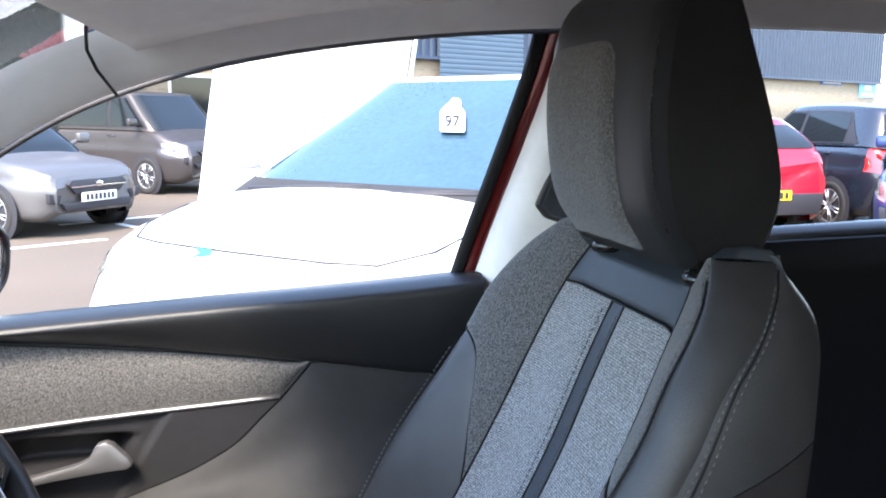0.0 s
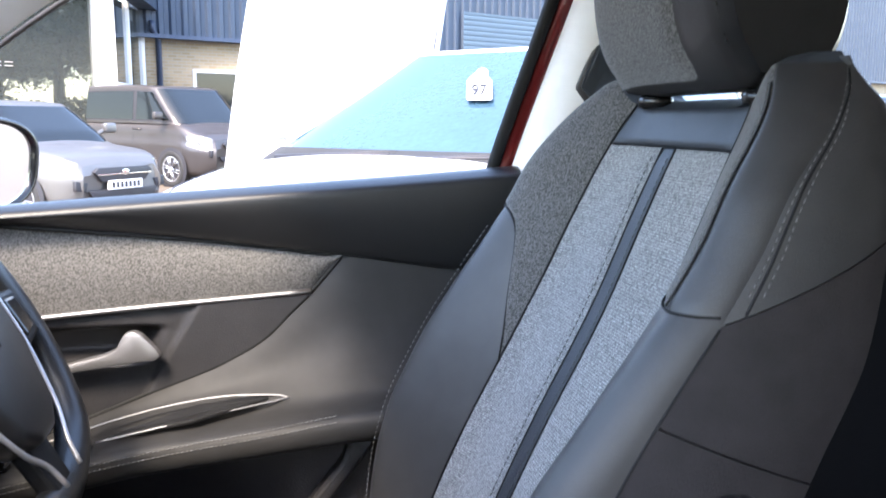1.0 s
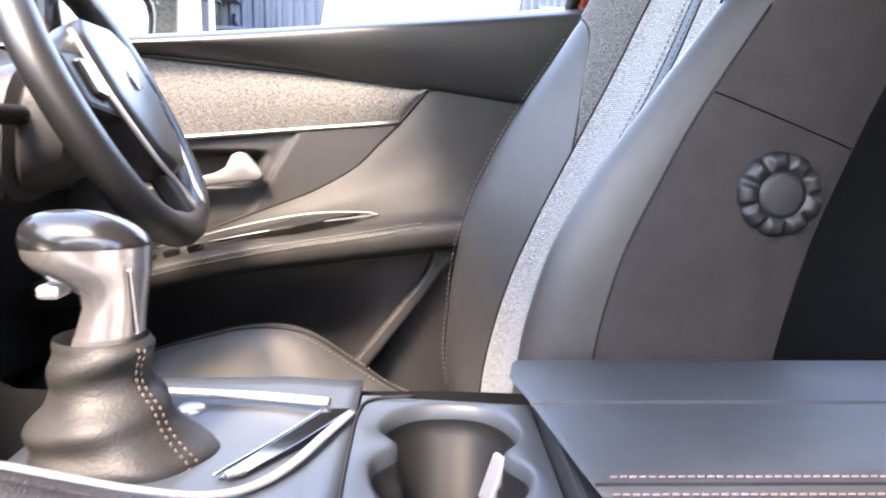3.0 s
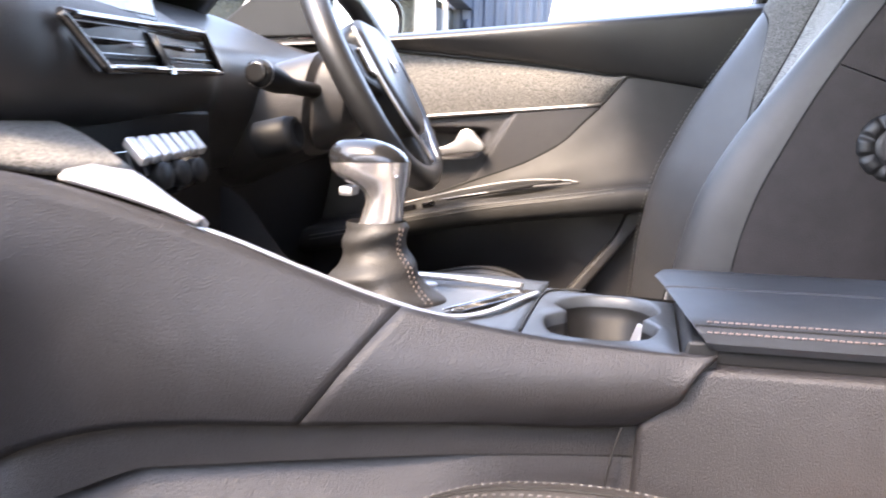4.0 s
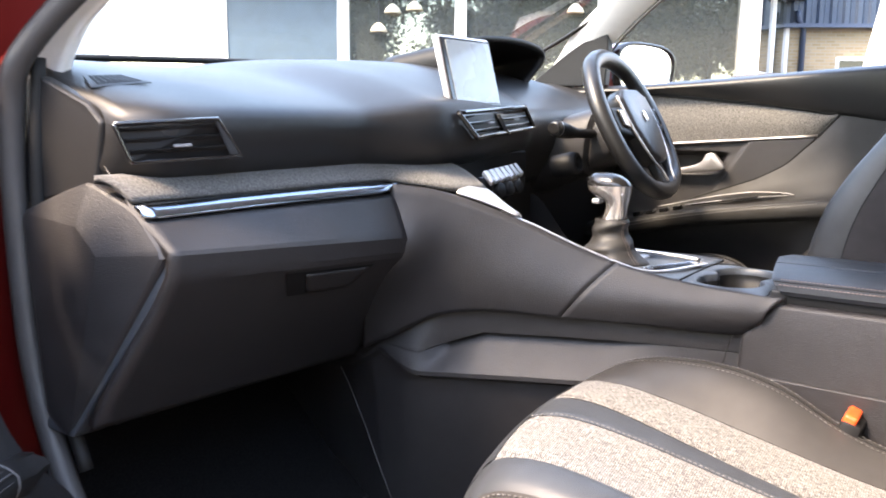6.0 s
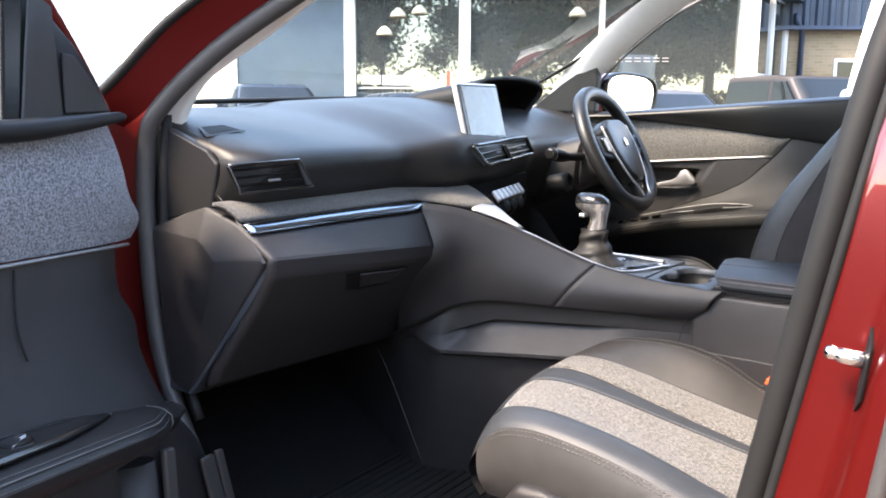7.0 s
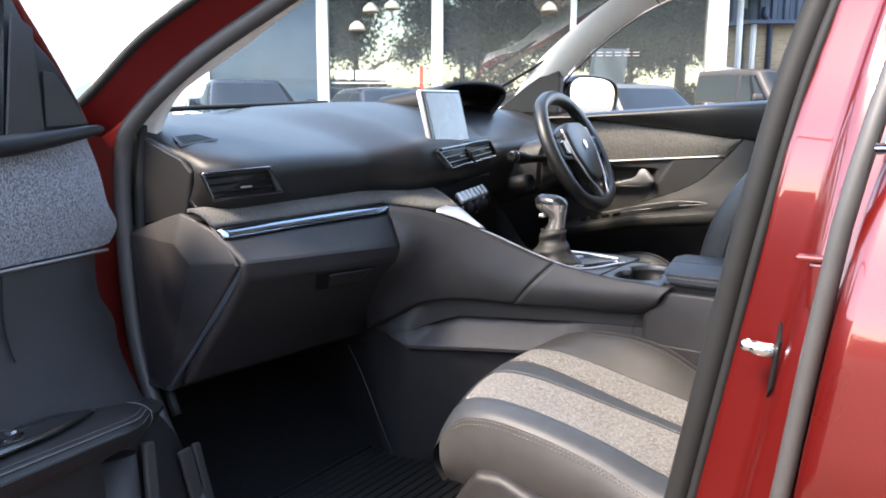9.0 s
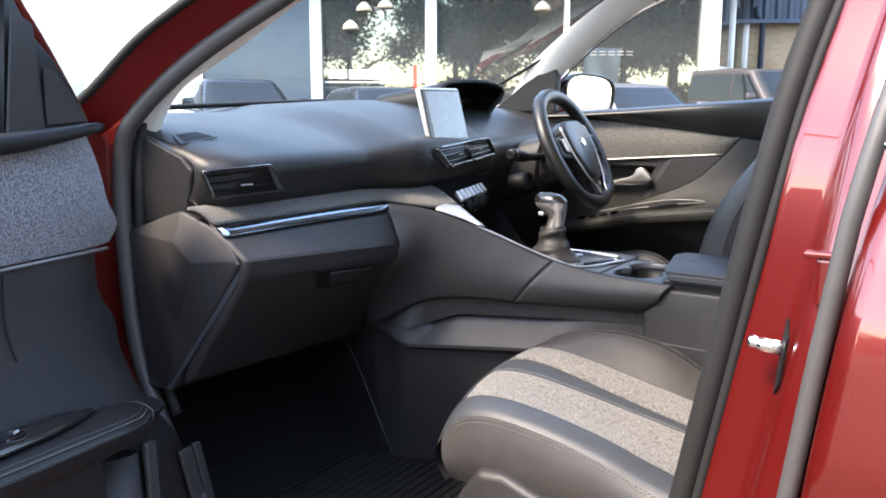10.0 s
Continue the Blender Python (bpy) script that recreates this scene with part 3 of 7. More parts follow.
part("chrome_strip", bm, CHROME_BLUED, dash, "polished chrome strip", thick=-0.003)

# glovebox


def glove(u, w):
    y0 = -0.772 - 0.030 * sm(0.4, 1.0, u)
    yr = ip(u, (0, 0.3, 0.42, 0.7, 1), (-0.328, -0.344, -0.33, -0.22, -0.11))
    y = y0 + (yr - y0) * w
    z = ip(u, (0, 0.08, 0.30, 0.40, 1), (0.948, 0.942, 0.915 - 0.03 * w, 0.885 - 0.03 * w, 0.690 - 0.05 * w))
    x = ip(u, (0, 0.08, 0.30, 0.40, 1), (-0.492 + 0.015 * w, -0.482 + 0.012 * w, -0.440, -0.444, -0.565 - 0.06 * w))
    return (x + 0.009, y, z)


part("glovebox_lid", func(glove, 40, 30), PLASTIC, dash, "black grained glovebox lid", thick=-0.012, smooth=14)
gw = lambda y, u: (y + 0.772 + 0.03 * sm(0.4, 1, u)) / (ip(u, (0, 0.3, 0.42, 0.7, 1), (-0.328, -0.344, -0.33, -0.22, -0.11)) + 0.772 + 0.03 * sm(0.4, 1, u))


def latch(y0, y1, u0, u1, off, slant):
    def fn(a, b):
        u = u0 + (u1 - u0) * a
        y = y0 + (y1 - y0) * b + slant * (a - 0.5) * (1 - 2 * b)
        return np.array(glove(u, gw(y, u))) + np.array((off, 0, -off * 0.5))
    return func(fn, 8, 12)


latch_ob = part("glovebox_latch", latch(-0.578, -0.424, 0.425, 0.535, 0.0016, 0.026), PLASTIC_DARK, dash, "recessed black latch")
part("latch_paddle", latch(-0.542, -0.432, 0.436, 0.524, 0.0040, 0.020), PLASTIC, latch_ob, thick=-0.002)
bm = B()
prism(bm, [(-0.494, -0.766, 0.950), (-0.436, -0.766, 0.915), (-0.438, -0.768, 0.892), (-0.598, -0.806, 0.672), (-0.665, -0.806, 0.672), (-0.505, -0.768, 0.892), (-0.540, -0.766, 0.945)], (0, 0.023, 0.0), 0.003)
part("trim_strip", bm, SLATE, dash, "dark grey trim strip beside the glovebox")
bm = B()
rim = [(-0.690, -0.800, 0.946), (-0.608, -0.786, 0.978), (-0.572, -0.779, 0.989), (-0.505, -0.773, 0.9635), (-0.484, -0.771, 0.950), (-0.441, -0.774, 0.913), (-0.568, -0.803, 0.937), (-0.529, -0.804, 0.906), (-0.650, -0.807, 0.690), (-0.604, -0.806, 0.668)]
rim += [(-0.70, -0.755, 0.950), (-0.580, -0.755, 0.988), (-0.505, -0.755, 0.9635), (-0.484, -0.755, 0.950), (-0.441, -0.757, 0.913), (-0.600, -0.757, 0.668), (-0.69, -0.757, 0.70)]
bmesh.ops.convex_hull(bm, input=[bm.verts.new(q) for q in rim])
bmesh.ops.dissolve_limit(bm, angle_limit=radians(4), verts=bm.verts[:], edges=bm.edges[:])
bmesh.ops.bevel(bm, geom=bm.edges[:], offset=0.0045, segments=2, profile=0.5, affect="EDGES")
part("end_cap", bm, PLASTIC, dash, "charcoal cap closing the dashboard's end", smooth=8)
bm = B()
prism(bm, [(-0.80, -0.782, 1.118), (-0.660, -0.780, 1.112), (-0.572, -0.776, 1.080), (-0.548, -0.774, 1.058), (-0.566, -0.776, 0.982), (-0.700, -0.785, 0.955), (-0.86, -0.785, 0.95)], (0, 0.018, 0), 0.004, 2)
part("side_panel", bm, PLASTIC_SOFT, dash)
bm = B()
box(bm, (-0.80, 0, 0.80), (0.40, 1.5, 0.28), 0.02)
part("dash_core", bm, PLASTIC_DARK, dash)


# air vents
def vent(corners, n_slats, tabs, label, rim=0.0045, cheek=0.0):
    """A vent from its four corners (tl, tr, br, bl): frame, dark duct, slats and tabs."""
    tl, tr, br, bl = (Vector(q) for q in corners)
    nrm = (tr - tl).cross(bl - tl).normalized()
    if nrm.x < 0:
        nrm = -nrm
    tl, tr, br, bl = (q + nrm * 0.011 for q in (tl, tr, br, bl))
    at = lambda s, t: (tl * (1 - s) + tr * s) * (1 - t) + (bl * (1 - s) + br * s) * t
    bm = B()
    loop = [at(s, t) + nrm * 0.004 for s, t in ((0, 0), (0.5, 0), (1, 0), (1, 0.5), (1, 1), (0.5, 1), (0, 1), (0, 0.5), (0, 0))]
    fine = []
    for a, b in zip(loop, loop[1:]):
        fine += [a + (b - a) * k / 6 for k in range(6)]
    tube(bm, fine + [fine[0]], rim, 8)
    frame_ob = part("vent_frame", bm, GLOSS_BLACK, dash, label)
    if cheek:
        bm = B()
        prism(bm, [at(1 - cheek * 0.4, 0.02), at(1.0, 0.04), at(1.0, 0.98), at(1 - cheek, 0.97)], nrm * 0.006, 0.002, 2)
        part("cheek", bm, SLATE, frame_ob)
    bm = B()
    prism(bm, [at(0, 0) - nrm * 0.0, at(1, 0), at(1, 1), at(0, 1)], -nrm * 0.003)
    bmesh.ops.translate(bm, vec=-nrm * 0.004, verts=bm.verts[:])
    part("duct", bm, PLASTIC_DARK, frame_ob)
    for k in range(n_slats):
        t = (k + 0.7) / (n_slats + 0.4)
        bm = B()
        a, b = at(0.03, t) + nrm * 0.001, at(0.97, t) + nrm * 0.001
        up = (tl - bl).normalized()
        prism(bm, [a, b, b + nrm * 0.004 + up * 0.004, a + nrm * 0.004 + up * 0.004], up * 0.0016)
        part("slat", bm, GLOSS_SOFT, frame_ob)
    for s, t in tabs:
        bm = B()
        c = at(s, t) + nrm * 0.007
        d = (tr - tl).normalized()
        prism(bm, [c - d * 0.011, c + d * 0.011, c + d * 0.011 - (tl - bl).normalized() * 0.004, c - d * 0.011 - (tl - bl).normalized() * 0.004], nrm * 0.003, 0.001)
        part("vent_tab", bm, SATIN_DIM, frame_ob)
    return frame_ob


vent(((-0.526, -0.778, 1.0555), (-0.487, -0.662, 1.061), (-0.499, -0.616, 1.015), (-0.516, -0.764, 1.0115)), 3, ((0.5, 0.60),), "gloss black framed side air vent", 0.0026, 0.10)
cv = vent(((-0.452, -0.196, 1.066), (-0.484, 0.080, 1.078), (-0.486, 0.122, 1.038), (-0.438, -0.160, 1.025)), 3, ((0.30, 0.5), (0.72, 0.5)), "gloss black framed centre air vents")
bm = B()
prism(bm, [(-0.457, -0.062, 1.070), (-0.459, -0.046, 1.071), (-0.452, -0.018, 1.033), (-0.450, -0.034, 1.032)], (0.010, 0, 0), 0.001)
part("divider", bm, GLOSS_BLACK, cv)
# defroster grille laid on the dash top


def dash_top(x, y):
    pts = [dash_skin(k / 32, y) for k in range(28)]
    return ip(x, [q[0] for q in pts], [q[2] for q in pts])


def on_dash(a, b, lift):
    """A point of the grille: a across it, b from the windscreen side to the front."""
    p = (1 - b) * ((1 - a) * np.array((-0.641, -0.735)) + a * np.array((-0.646, -0.677))) + b * ((1 - a) * np.array((-0.599, -0.752)) + a * np.array((-0.604, -0.662)))
    return (p[0], p[1], dash_top(p[0], p[1]) + 0.0130 + lift)


bm = B()
ring = [(0, 0), (1, 0), (1, 1), (0, 1)]
grid(bm, [[on_dash(0.5 + (a - 0.5) * k, 0.5 + (b - 0.5) * k, h) for a, b in ring] for k, h in ((1.0, 0.0002), (0.98, 0.0012), (0.80, 0.0014), (0.77, 0.0004))], close_v=True)
grille = part("defroster_grille", bm, PLASTIC_SOFT, dash, "black slatted defroster grille", smooth=30)
# black sheet in place of the shaded hollow under the slats
bm = B()
bm.faces.new([bm.verts.new(on_dash(0.5 + (a - 0.5) * 0.79, 0.5 + (b - 0.5) * 0.79, 0.0006)) for a, b in ring])
part("duct", bm, RUBBER_BLACK, grille)
for k in range(7):
    a = 0.16 + 0.105 * k
    bm = B()
    grid(bm, [[on_dash(a, b, 0.0009), on_dash(a + 0.022, b, 0.0016)] for b in (0.14, 0.5, 0.86)])
    part("slat", bm, PLASTIC, grille)
bm = B()
tube(bm, curve([(-0.985, -0.70, 1.150), (-0.975, -0.45, 1.160), (-0.970, -0.20, 1.168), (-0.968, 0.05, 1.175)], 30), 0.010, 8, squash=0.6)
part("windscreen_ledge", bm, RUBBER_BLACK, dash, "dark ledge under the windscreen")

# touchscreen
bm = B()
tilt = pose(-0.490, -0.090, 1.140, 0, -15, -2)
box(bm, tilt.translation, (0.014, 0.158, 0.130), 0.006, tilt.to_3x3().to_4x4(), 3)
scr = part("touchscreen", bm, SATIN, dash, "upright tablet touchscreen with silver edge", smooth=40)
bm = B()
box(bm, tilt @ Vector((0.0068, 0, 0)), (0.004, 0.148, 0.120), 0.0015, tilt.to_3x3().to_4x4())
part("bezel", bm, GLOSS_SOFT, scr)
bm = B()
box(bm, tilt @ Vector((0.0085, 0.004, 0)), (0.003, 0.132, 0.110), 0.0008, tilt.to_3x3().to_4x4())
part("display", bm, SCREEN, scr, "switched-off display, sky reflection put into its pale colour")

# instrument hood
HOOD = [(0.105, 1.105), (0.085, 1.150), (0.080, 1.190), (0.100, 1.212), (0.180, 1.222), (0.280, 1.224), (0.365, 1.216), (0.398, 1.204), (0.400, 1.192), (0.380, 1.160), (0.352, 1.122), (0.345, 1.105)]
bm = B()
rim2 = curve([(0, y, z) for y, z in HOOD], 45)
grid(bm, [[(-0.80 + 0.165 * u + 0.035 * u * sm(1.12, 1.22, q[2]), 0.24 + (q[1] - 0.24) * (1.12 - 0.12 * u), 1.10 + (q[2] - 1.10) * (0.72 + 0.28 * u)) for q in rim2] for u in (0, 0.15, 0.3, 0.45, 0.6, 0.75, 0.9, 1.0)])
part("instrument_hood", bm, PLASTIC_DARK, dash, "black angular hood over the instruments", thick=0.008)
bm = B()
prism(bm, [(-0.74, 0.12, 1.10), (-0.74, 0.36, 1.10), (-0.77, 0.37, 1.195), (-0.77, 0.10, 1.195)], (-0.01, 0, 0), 0.004)
part("instrument_display", bm, GLOSS_BLACK, dash)

# toggle keys and climate panel below the centre vents
bm = B()
prism(bm, [(-0.440, -0.150, 0.962), (-0.482, 0.075, 0.966), (-0.476, 0.080, 0.945), (-0.440, 0.020, 0.925), (-0.415, -0.110, 0.912), (-0.418, -0.140, 0.945)], (-0.05, 0.0, 0), 0.004)
bm2 = B()
box(bm2, (-0.530, -0.030, 0.962), (0.09, 0.30, 0.075), 0.004)
part("panel_housing", bm2, PLASTIC_DARK, dash)
panel = part("switch_panel", bm, GLOSS_BLACK, dash, "piano black switch panel")
for k in range(7):
    y = -0.120 + 0.0275 * k
    x = -0.434 - 0.0062 * k
    bm = B()
    prism(bm, [(x + 0.018, y - 0.0098, 0.948 + 0.0006 * k), (x + 0.018 - 0.005, y + 0.0098, 0.948 + 0.0006 * k), (x - 0.005, y + 0.0098, 0.967 + 0.0006 * k), (x, y - 0.0098, 0.967 + 0.0006 * k)], (0.005, 0, 0.008), 0.002)
    part("toggle_key", bm, SATIN, panel, "silver piano-style toggle key" if k == 0 else "")
for k in range(3):
    bm = B()
    lathe(bm, [(0.0, 0.012), (0.011, 0.012), (0.013, 0.009), (0.013, 0.0)], Matrix.Translation((-0.428 - 0.008 * k, -0.085 + 0.045 * k, 0.937)) @ pose(0, 0, 0, 0, 80), 16)
    part("dial", bm, PLASTIC_DARK, panel)
bm = B()
outer = curve([(-0.402, -0.254, 0.9455), (-0.370, -0.234, 0.9335), (-0.345, -0.219, 0.9225), (-0.318, -0.207, 0.910)], 14)
inner = curve([(-0.437, -0.168, 0.957), (-0.398, -0.166, 0.943), (-0.352, -0.186, 0.924), (-0.314, -0.202, 0.908)], 14)
grid(bm, [[tuple(p + (q - p) * w + np.array((0, 0, 0.004 * math.sin(math.pi * w)))) for w in (0, 0.15, 0.5, 0.85, 1)] for p, q in zip(outer, inner)])
part("bright_bezel", bm, SATIN, panel, "bright polished bezel along the switch panel", thick=0.004)


# ---- steering wheel and column ----
SW = Matrix.Translation((-0.356, 0.352, 1.048)) @ pose(0, 0, 0, 0, 61, 5.4) @ pose(0, 0, 0, 0, 0, 90)
wheel = thing("steering_wheel", "small flat-bottomed black leather steering wheel", "steering wheel", (-0.345, 0.365, 1.052))


def rim_at(a):
    x, y = 0.177 * math.cos(a), 0.170 * math.sin(a)
    y = -0.12 + (y + 0.12) * 0.62 if y < -0.12 else 0.13 + (y - 0.13) * 0.7 if y > 0.13 else y
    return SW @ Vector((x, y, 0.004 * math.sin(a)))


bm = B()
rim_pts = [rim_at(2 * math.pi * k / 72) for k in range(73)]
rows = []
for k in range(72):
    a = 2 * math.pi * k / 72
    c = rim_pts[k]
    out = (c - SW.translation).normalized()
    ax = SW.to_3x3() @ Vector((0, 0, 1))
    fat = 0.0190 + 0.003 * math.exp(-((math.sin(a) - 0.25) / 0.3) ** 2)
    rows.append([c + out * math.cos(b) * fat + ax * math.sin(b) * 0.0175 for b in (2 * math.pi * j / 12 for j in range(12))])
grid(bm, rows, close_u=True, close_v=True)
part("rim", bm, RIM, wheel, "smooth black leather rim")
bm = B()
hub = [(-0.090, 0.056), (-0.050, 0.076), (0.050, 0.076), (0.090, 0.056), (0.086, -0.014), (0.054, -0.078), (0.022, -0.096), (-0.022, -0.096), (-0.054, -0.078), (-0.086, -0.014)]
prism(bm, [SW @ Vector((a, b, -0.015)) for a, b in hub], SW.to_3x3() @ Vector((0, 0, 0.042)), 0.012, 3)
hub_ob = part("hub", bm, RIM, wheel, "padded hub with plain silver emblem shape", smooth=50)
bm = B()
prism(bm, [SW @ Vector(q) for q in ((-0.009, -0.006, 0.028), (0.010, -0.004, 0.028), (0.012, 0.014, 0.028), (0.0, 0.020, 0.028), (-0.008, 0.010, 0.028))], SW.to_3x3() @ Vector((0, 0, 0.003)), 0.001)
part("emblem", bm, CHROME, hub_ob)
for s in (-1, 1):
    bm = B()
    prism(bm, [SW @ Vector((s * a, b, -0.006)) for a, b in ((0.050, 0.040), (0.160, 0.034), (0.162, -0.020), (0.052, -0.036))], SW.to_3x3() @ Vector((0, 0, 0.022)), 0.006, 2)
    spoke = part("spoke", bm, PLASTIC_DARK, wheel)
    bm = B()
    tube(bm, curve([SW @ Vector((s * a, b, 0.020)) for a, b in ((0.096, 0.058), (0.093, -0.012), (0.064, -0.082), (0.036, -0.112), (0.026, -0.138))], 20), 0.0026, 8)
    part("silver_trim", bm, SATIN, spoke, "satin silver spoke trim")
    bm = B()
    prism(bm, [SW @ Vector((s * a, b, 0.016)) for a, b in ((0.104, 0.028), (0.134, 0.026), (0.136, -0.010), (0.106, -0.016))], SW.to_3x3() @ Vector((0, 0, 0.006)), 0.003)
    part("button_pad", bm, GLOSS_SOFT, spoke)
bm = B()
prism(bm, [SW @ Vector((a, b, -0.008)) for a, b in ((-0.030, -0.06), (0.030, -0.06), (0.024, -0.146), (-0.024, -0.146))], SW.to_3x3() @ Vector((0, 0, 0.018)), 0.005)
part("spoke", bm, PLASTIC_DARK, wheel)
col = thing("steering_column", "black plastic steering column shroud with stalks", "column", (-0.5, 0.365, 0.95))
bm = B()
rows = []
for x, z, hy, hz in ((-0.372, 1.030, 0.050, 0.048), (-0.385, 1.028, 0.064, 0.062), (-0.425, 1.018, 0.070, 0.070), (-0.432, 1.016, 0.064, 0.064), (-0.440, 1.014, 0.076, 0.074), (-0.500, 0.995, 0.082, 0.078), (-0.575, 0.965, 0.090, 0.080)):
    rows.append([(x + 0.012 * math.sin(a), 0.362 + math.copysign(abs(math.cos(a)) ** 0.7, math.cos(a)) * hy, z + math.copysign(abs(math.sin(a)) ** 0.7, math.sin(a)) * hz) for a in (2 * math.pi * j / 28 for j in range(28))])
vs = grid(bm, rows, close_v=True)
bm.faces.new(vs[0])
part("shroud", bm, PLASTIC, col, "charcoal two-part column shroud", smooth=35)
for (a, b), lab in ((((-0.425, 0.30, 1.03), (-0.425, 0.120, 1.044)), "wiper stalk with ringed end"), (((-0.425, 0.43, 1.03), (-0.405, 0.60, 1.042)), "indicator stalk")):
    bm = B()
    tube(bm, curve([a, (Vector(a) + Vector(b)) / 2 + Vector((0, 0, -0.004)), b], 12), [0.010] * 6 + [0.0115, 0.014, 0.0155, 0.016, 0.016, 0.0145], 14)
    st = part("stalk", bm, PLASTIC_DARK, col, lab)
    bm = B()
    d = (Vector(b) - Vector(a)).normalized()
    tube(bm, [Vector(b) - d * 0.010, Vector(b) - d * 0.007], [0.0168, 0.0168], 16, False)
    part("end_ring", bm, SATIN, st)
    bm = B()
    tube(bm, [Vector(b) - d * 0.002, Vector(b) + d * 0.003, Vector(b) + d * 0.005], [0.0135, 0.0135, 0.010], 14)
    part("end_cap", bm, GLOSS_SOFT, st)
bm = B()
lathe(bm, [(0.0, 0.002), (0.012, 0.004), (0.014, 0.014), (0.021, 0.012), (0.024, 0.0), (0.024, -0.04)], Matrix.Translation((-0.420, 0.195, 0.972)) @ pose(0, 0, 0, 0, 78), 20)
part("ignition_ring", bm, PLASTIC_DARK, col)
bm = B()
prism(bm, [(-0.56, 0.12, 0.94), (-0.56, 0.74, 0.94), (-0.62, 0.74, 0.66), (-0.62, 0.02, 0.66), (-0.58, 0.02, 0.90)], (-0.03, 0, 0), 0.006)
part("knee_panel", bm, PLASTIC_DARK, dash)


# ---- centre console ----
console = thing("centre_console", "charcoal grained centre console ramping up to the dashboard", "console", (-0.1, -0.01, 0.35))
TOP = [(-0.482, -0.330, 0.962), (-0.415, -0.272, 0.946), (-0.325, -0.212, 0.908), (-0.250, -0.175, 0.872), (-0.177, -0.150, 0.842), (-0.060, -0.132, 0.820), (0.040, -0.124, 0.814), (0.073, -0.122, 0.813)]
LINE = [(-0.560, -0.290, 0.678), (-0.500, -0.292, 0.709), (-0.440, -0.272, 0.745), (-0.385, -0.250, 0.760), (-0.320, -0.224, 0.763), (-0.243, -0.194, 0.760), (-0.120, -0.150, 0.760), (0.003, -0.118, 0.760), (0.030, -0.117, 0.775)]

TOP_C, LINE_C = curve(TOP, 301), curve(LINE, 301)


def flank(u, w):
    """Upper flank between the ramp's edge (u 0) and its lower line (u 1)."""
    k = w * 300
    i = min(299, int(k))
    a, b = (c[i] + (c[i + 1] - c[i]) * (k - i) for c in (TOP_C, LINE_C))
    p = a + (b - a) * u
    p[1] -= 0.016 * math.sin(math.pi * min(1, u * 1.0)) * (1 - 0.3 * w)
    knee = math.exp(-((w - 0.02) / 0.14) ** 2)
    p[1] -= 0.028 * knee * math.sin(math.pi * min(1.0, u * 1.1)) ** 2
    p[0] += 0.045 * knee * math.exp(-((u - 0.33) / 0.25) ** 2)
    return p


part("ramp_flank", func(flank, 20, 40, 0, 1, 0, 0.5985), PLASTIC, console, thick=0.01)
part("ramp_flank", func(flank, 20, 26, 0, 1, 0.5992, 1.0), PLASTIC, console, thick=0.01)
# rounded edge along the top of the ramp
bm = B()
tube(bm, [q + np.array((0, 0.007, -0.0055)) for q in curve(TOP, 60)], 0.008, 10)
part("ramp_edge", bm, PLASTIC, console)
# recess and lower side


def lower(u, w):
    """Side under the ramp's line: a plain band, a shaded pocket, its outward-sloping floor, a rounded lip, then the plunge to the floor."""
    x = -1.0 + 1.04 * w
    lx = [-1.0, -0.75] + [q[0] for q in LINE]
    yl = ips(x, lx, [-0.15, -0.21] + [q[1] for q in LINE])
    zl = ips(x, lx, [0.60, 0.625] + [q[2] for q in LINE])
    pocket = sm(-0.448, -0.412, x) * (1 - sm(-0.20, -0.075, x))
    lip = sm(-0.54, -0.45, x) * (1 - 0.75 * sm(-0.25, 0.02, x))
    zlip = ip(x, (-1.0, -0.60, -0.53, -0.45, -0.30, 0.04), (0.54, 0.640, 0.680, 0.652, 0.656, 0.660))
    zt = max(zlip + 0.010, min(zl - 0.004, ip(x, (-0.53, -0.45, -0.42, -0.36, -0.09, 0.04), (0.695, 0.686, 0.700, 0.722, 0.724, 0.724))))
    zt = min(zt, zl - 0.002)
    cut = sm(-0.455, -0.420, x)
    plain = lambda z: yl + 0.004 - 0.024 * lip * (zl - z) / max(0.004, zl - zlip - 0.004)
    zm = lerp2(zt, zlip, 0.5)
    ys = [yl + 0.004, lerp2(plain(zt), yl + 0.006, cut), lerp2(plain(zt), yl + 0.007 + 0.016 * pocket, cut), lerp2(plain(zm), yl + 0.006 + 0.004 * pocket - 0.008 * lip, cut), yl + 0.004 - 0.024 * lip, yl + 0.006 - 0.026 * lip, yl + 0.014 - 0.014 * lip, yl + 0.045]
    zs = [zl, zt, zt - 0.0015, lerp2(zt, zlip, 0.5), zlip + 0.004, zlip - 0.003, zlip - 0.012, 0.33]
    k = min(6, int(u * 7))
    f = u * 7 - k
    return (x, ys[k] + (ys[k + 1] - ys[k]) * f, zs[k] + (zs[k + 1] - zs[k]) * f)


part("lower_side", func(lower, 57, 150), PLASTIC, console, "dark lower side with long storage recess", smooth=24)
bm = B()
tube(bm, [q + np.array((0, -0.001, 0)) for q in curve(LINE[1:], 50)], 0.0016, 6)
part("seam_bead", bm, PLASTIC_DARK, console)
bm = B()
tube(bm, [(0.006, -0.1235, 0.757), (0.000, -0.1260, 0.738), (-0.005, -0.1290, 0.715), (-0.009, -0.1325, 0.690), (-0.011, -0.1340, 0.670)], 0.0010, 6)
part("side_joint", bm, RUBBER_BLACK, console)
bm = B()


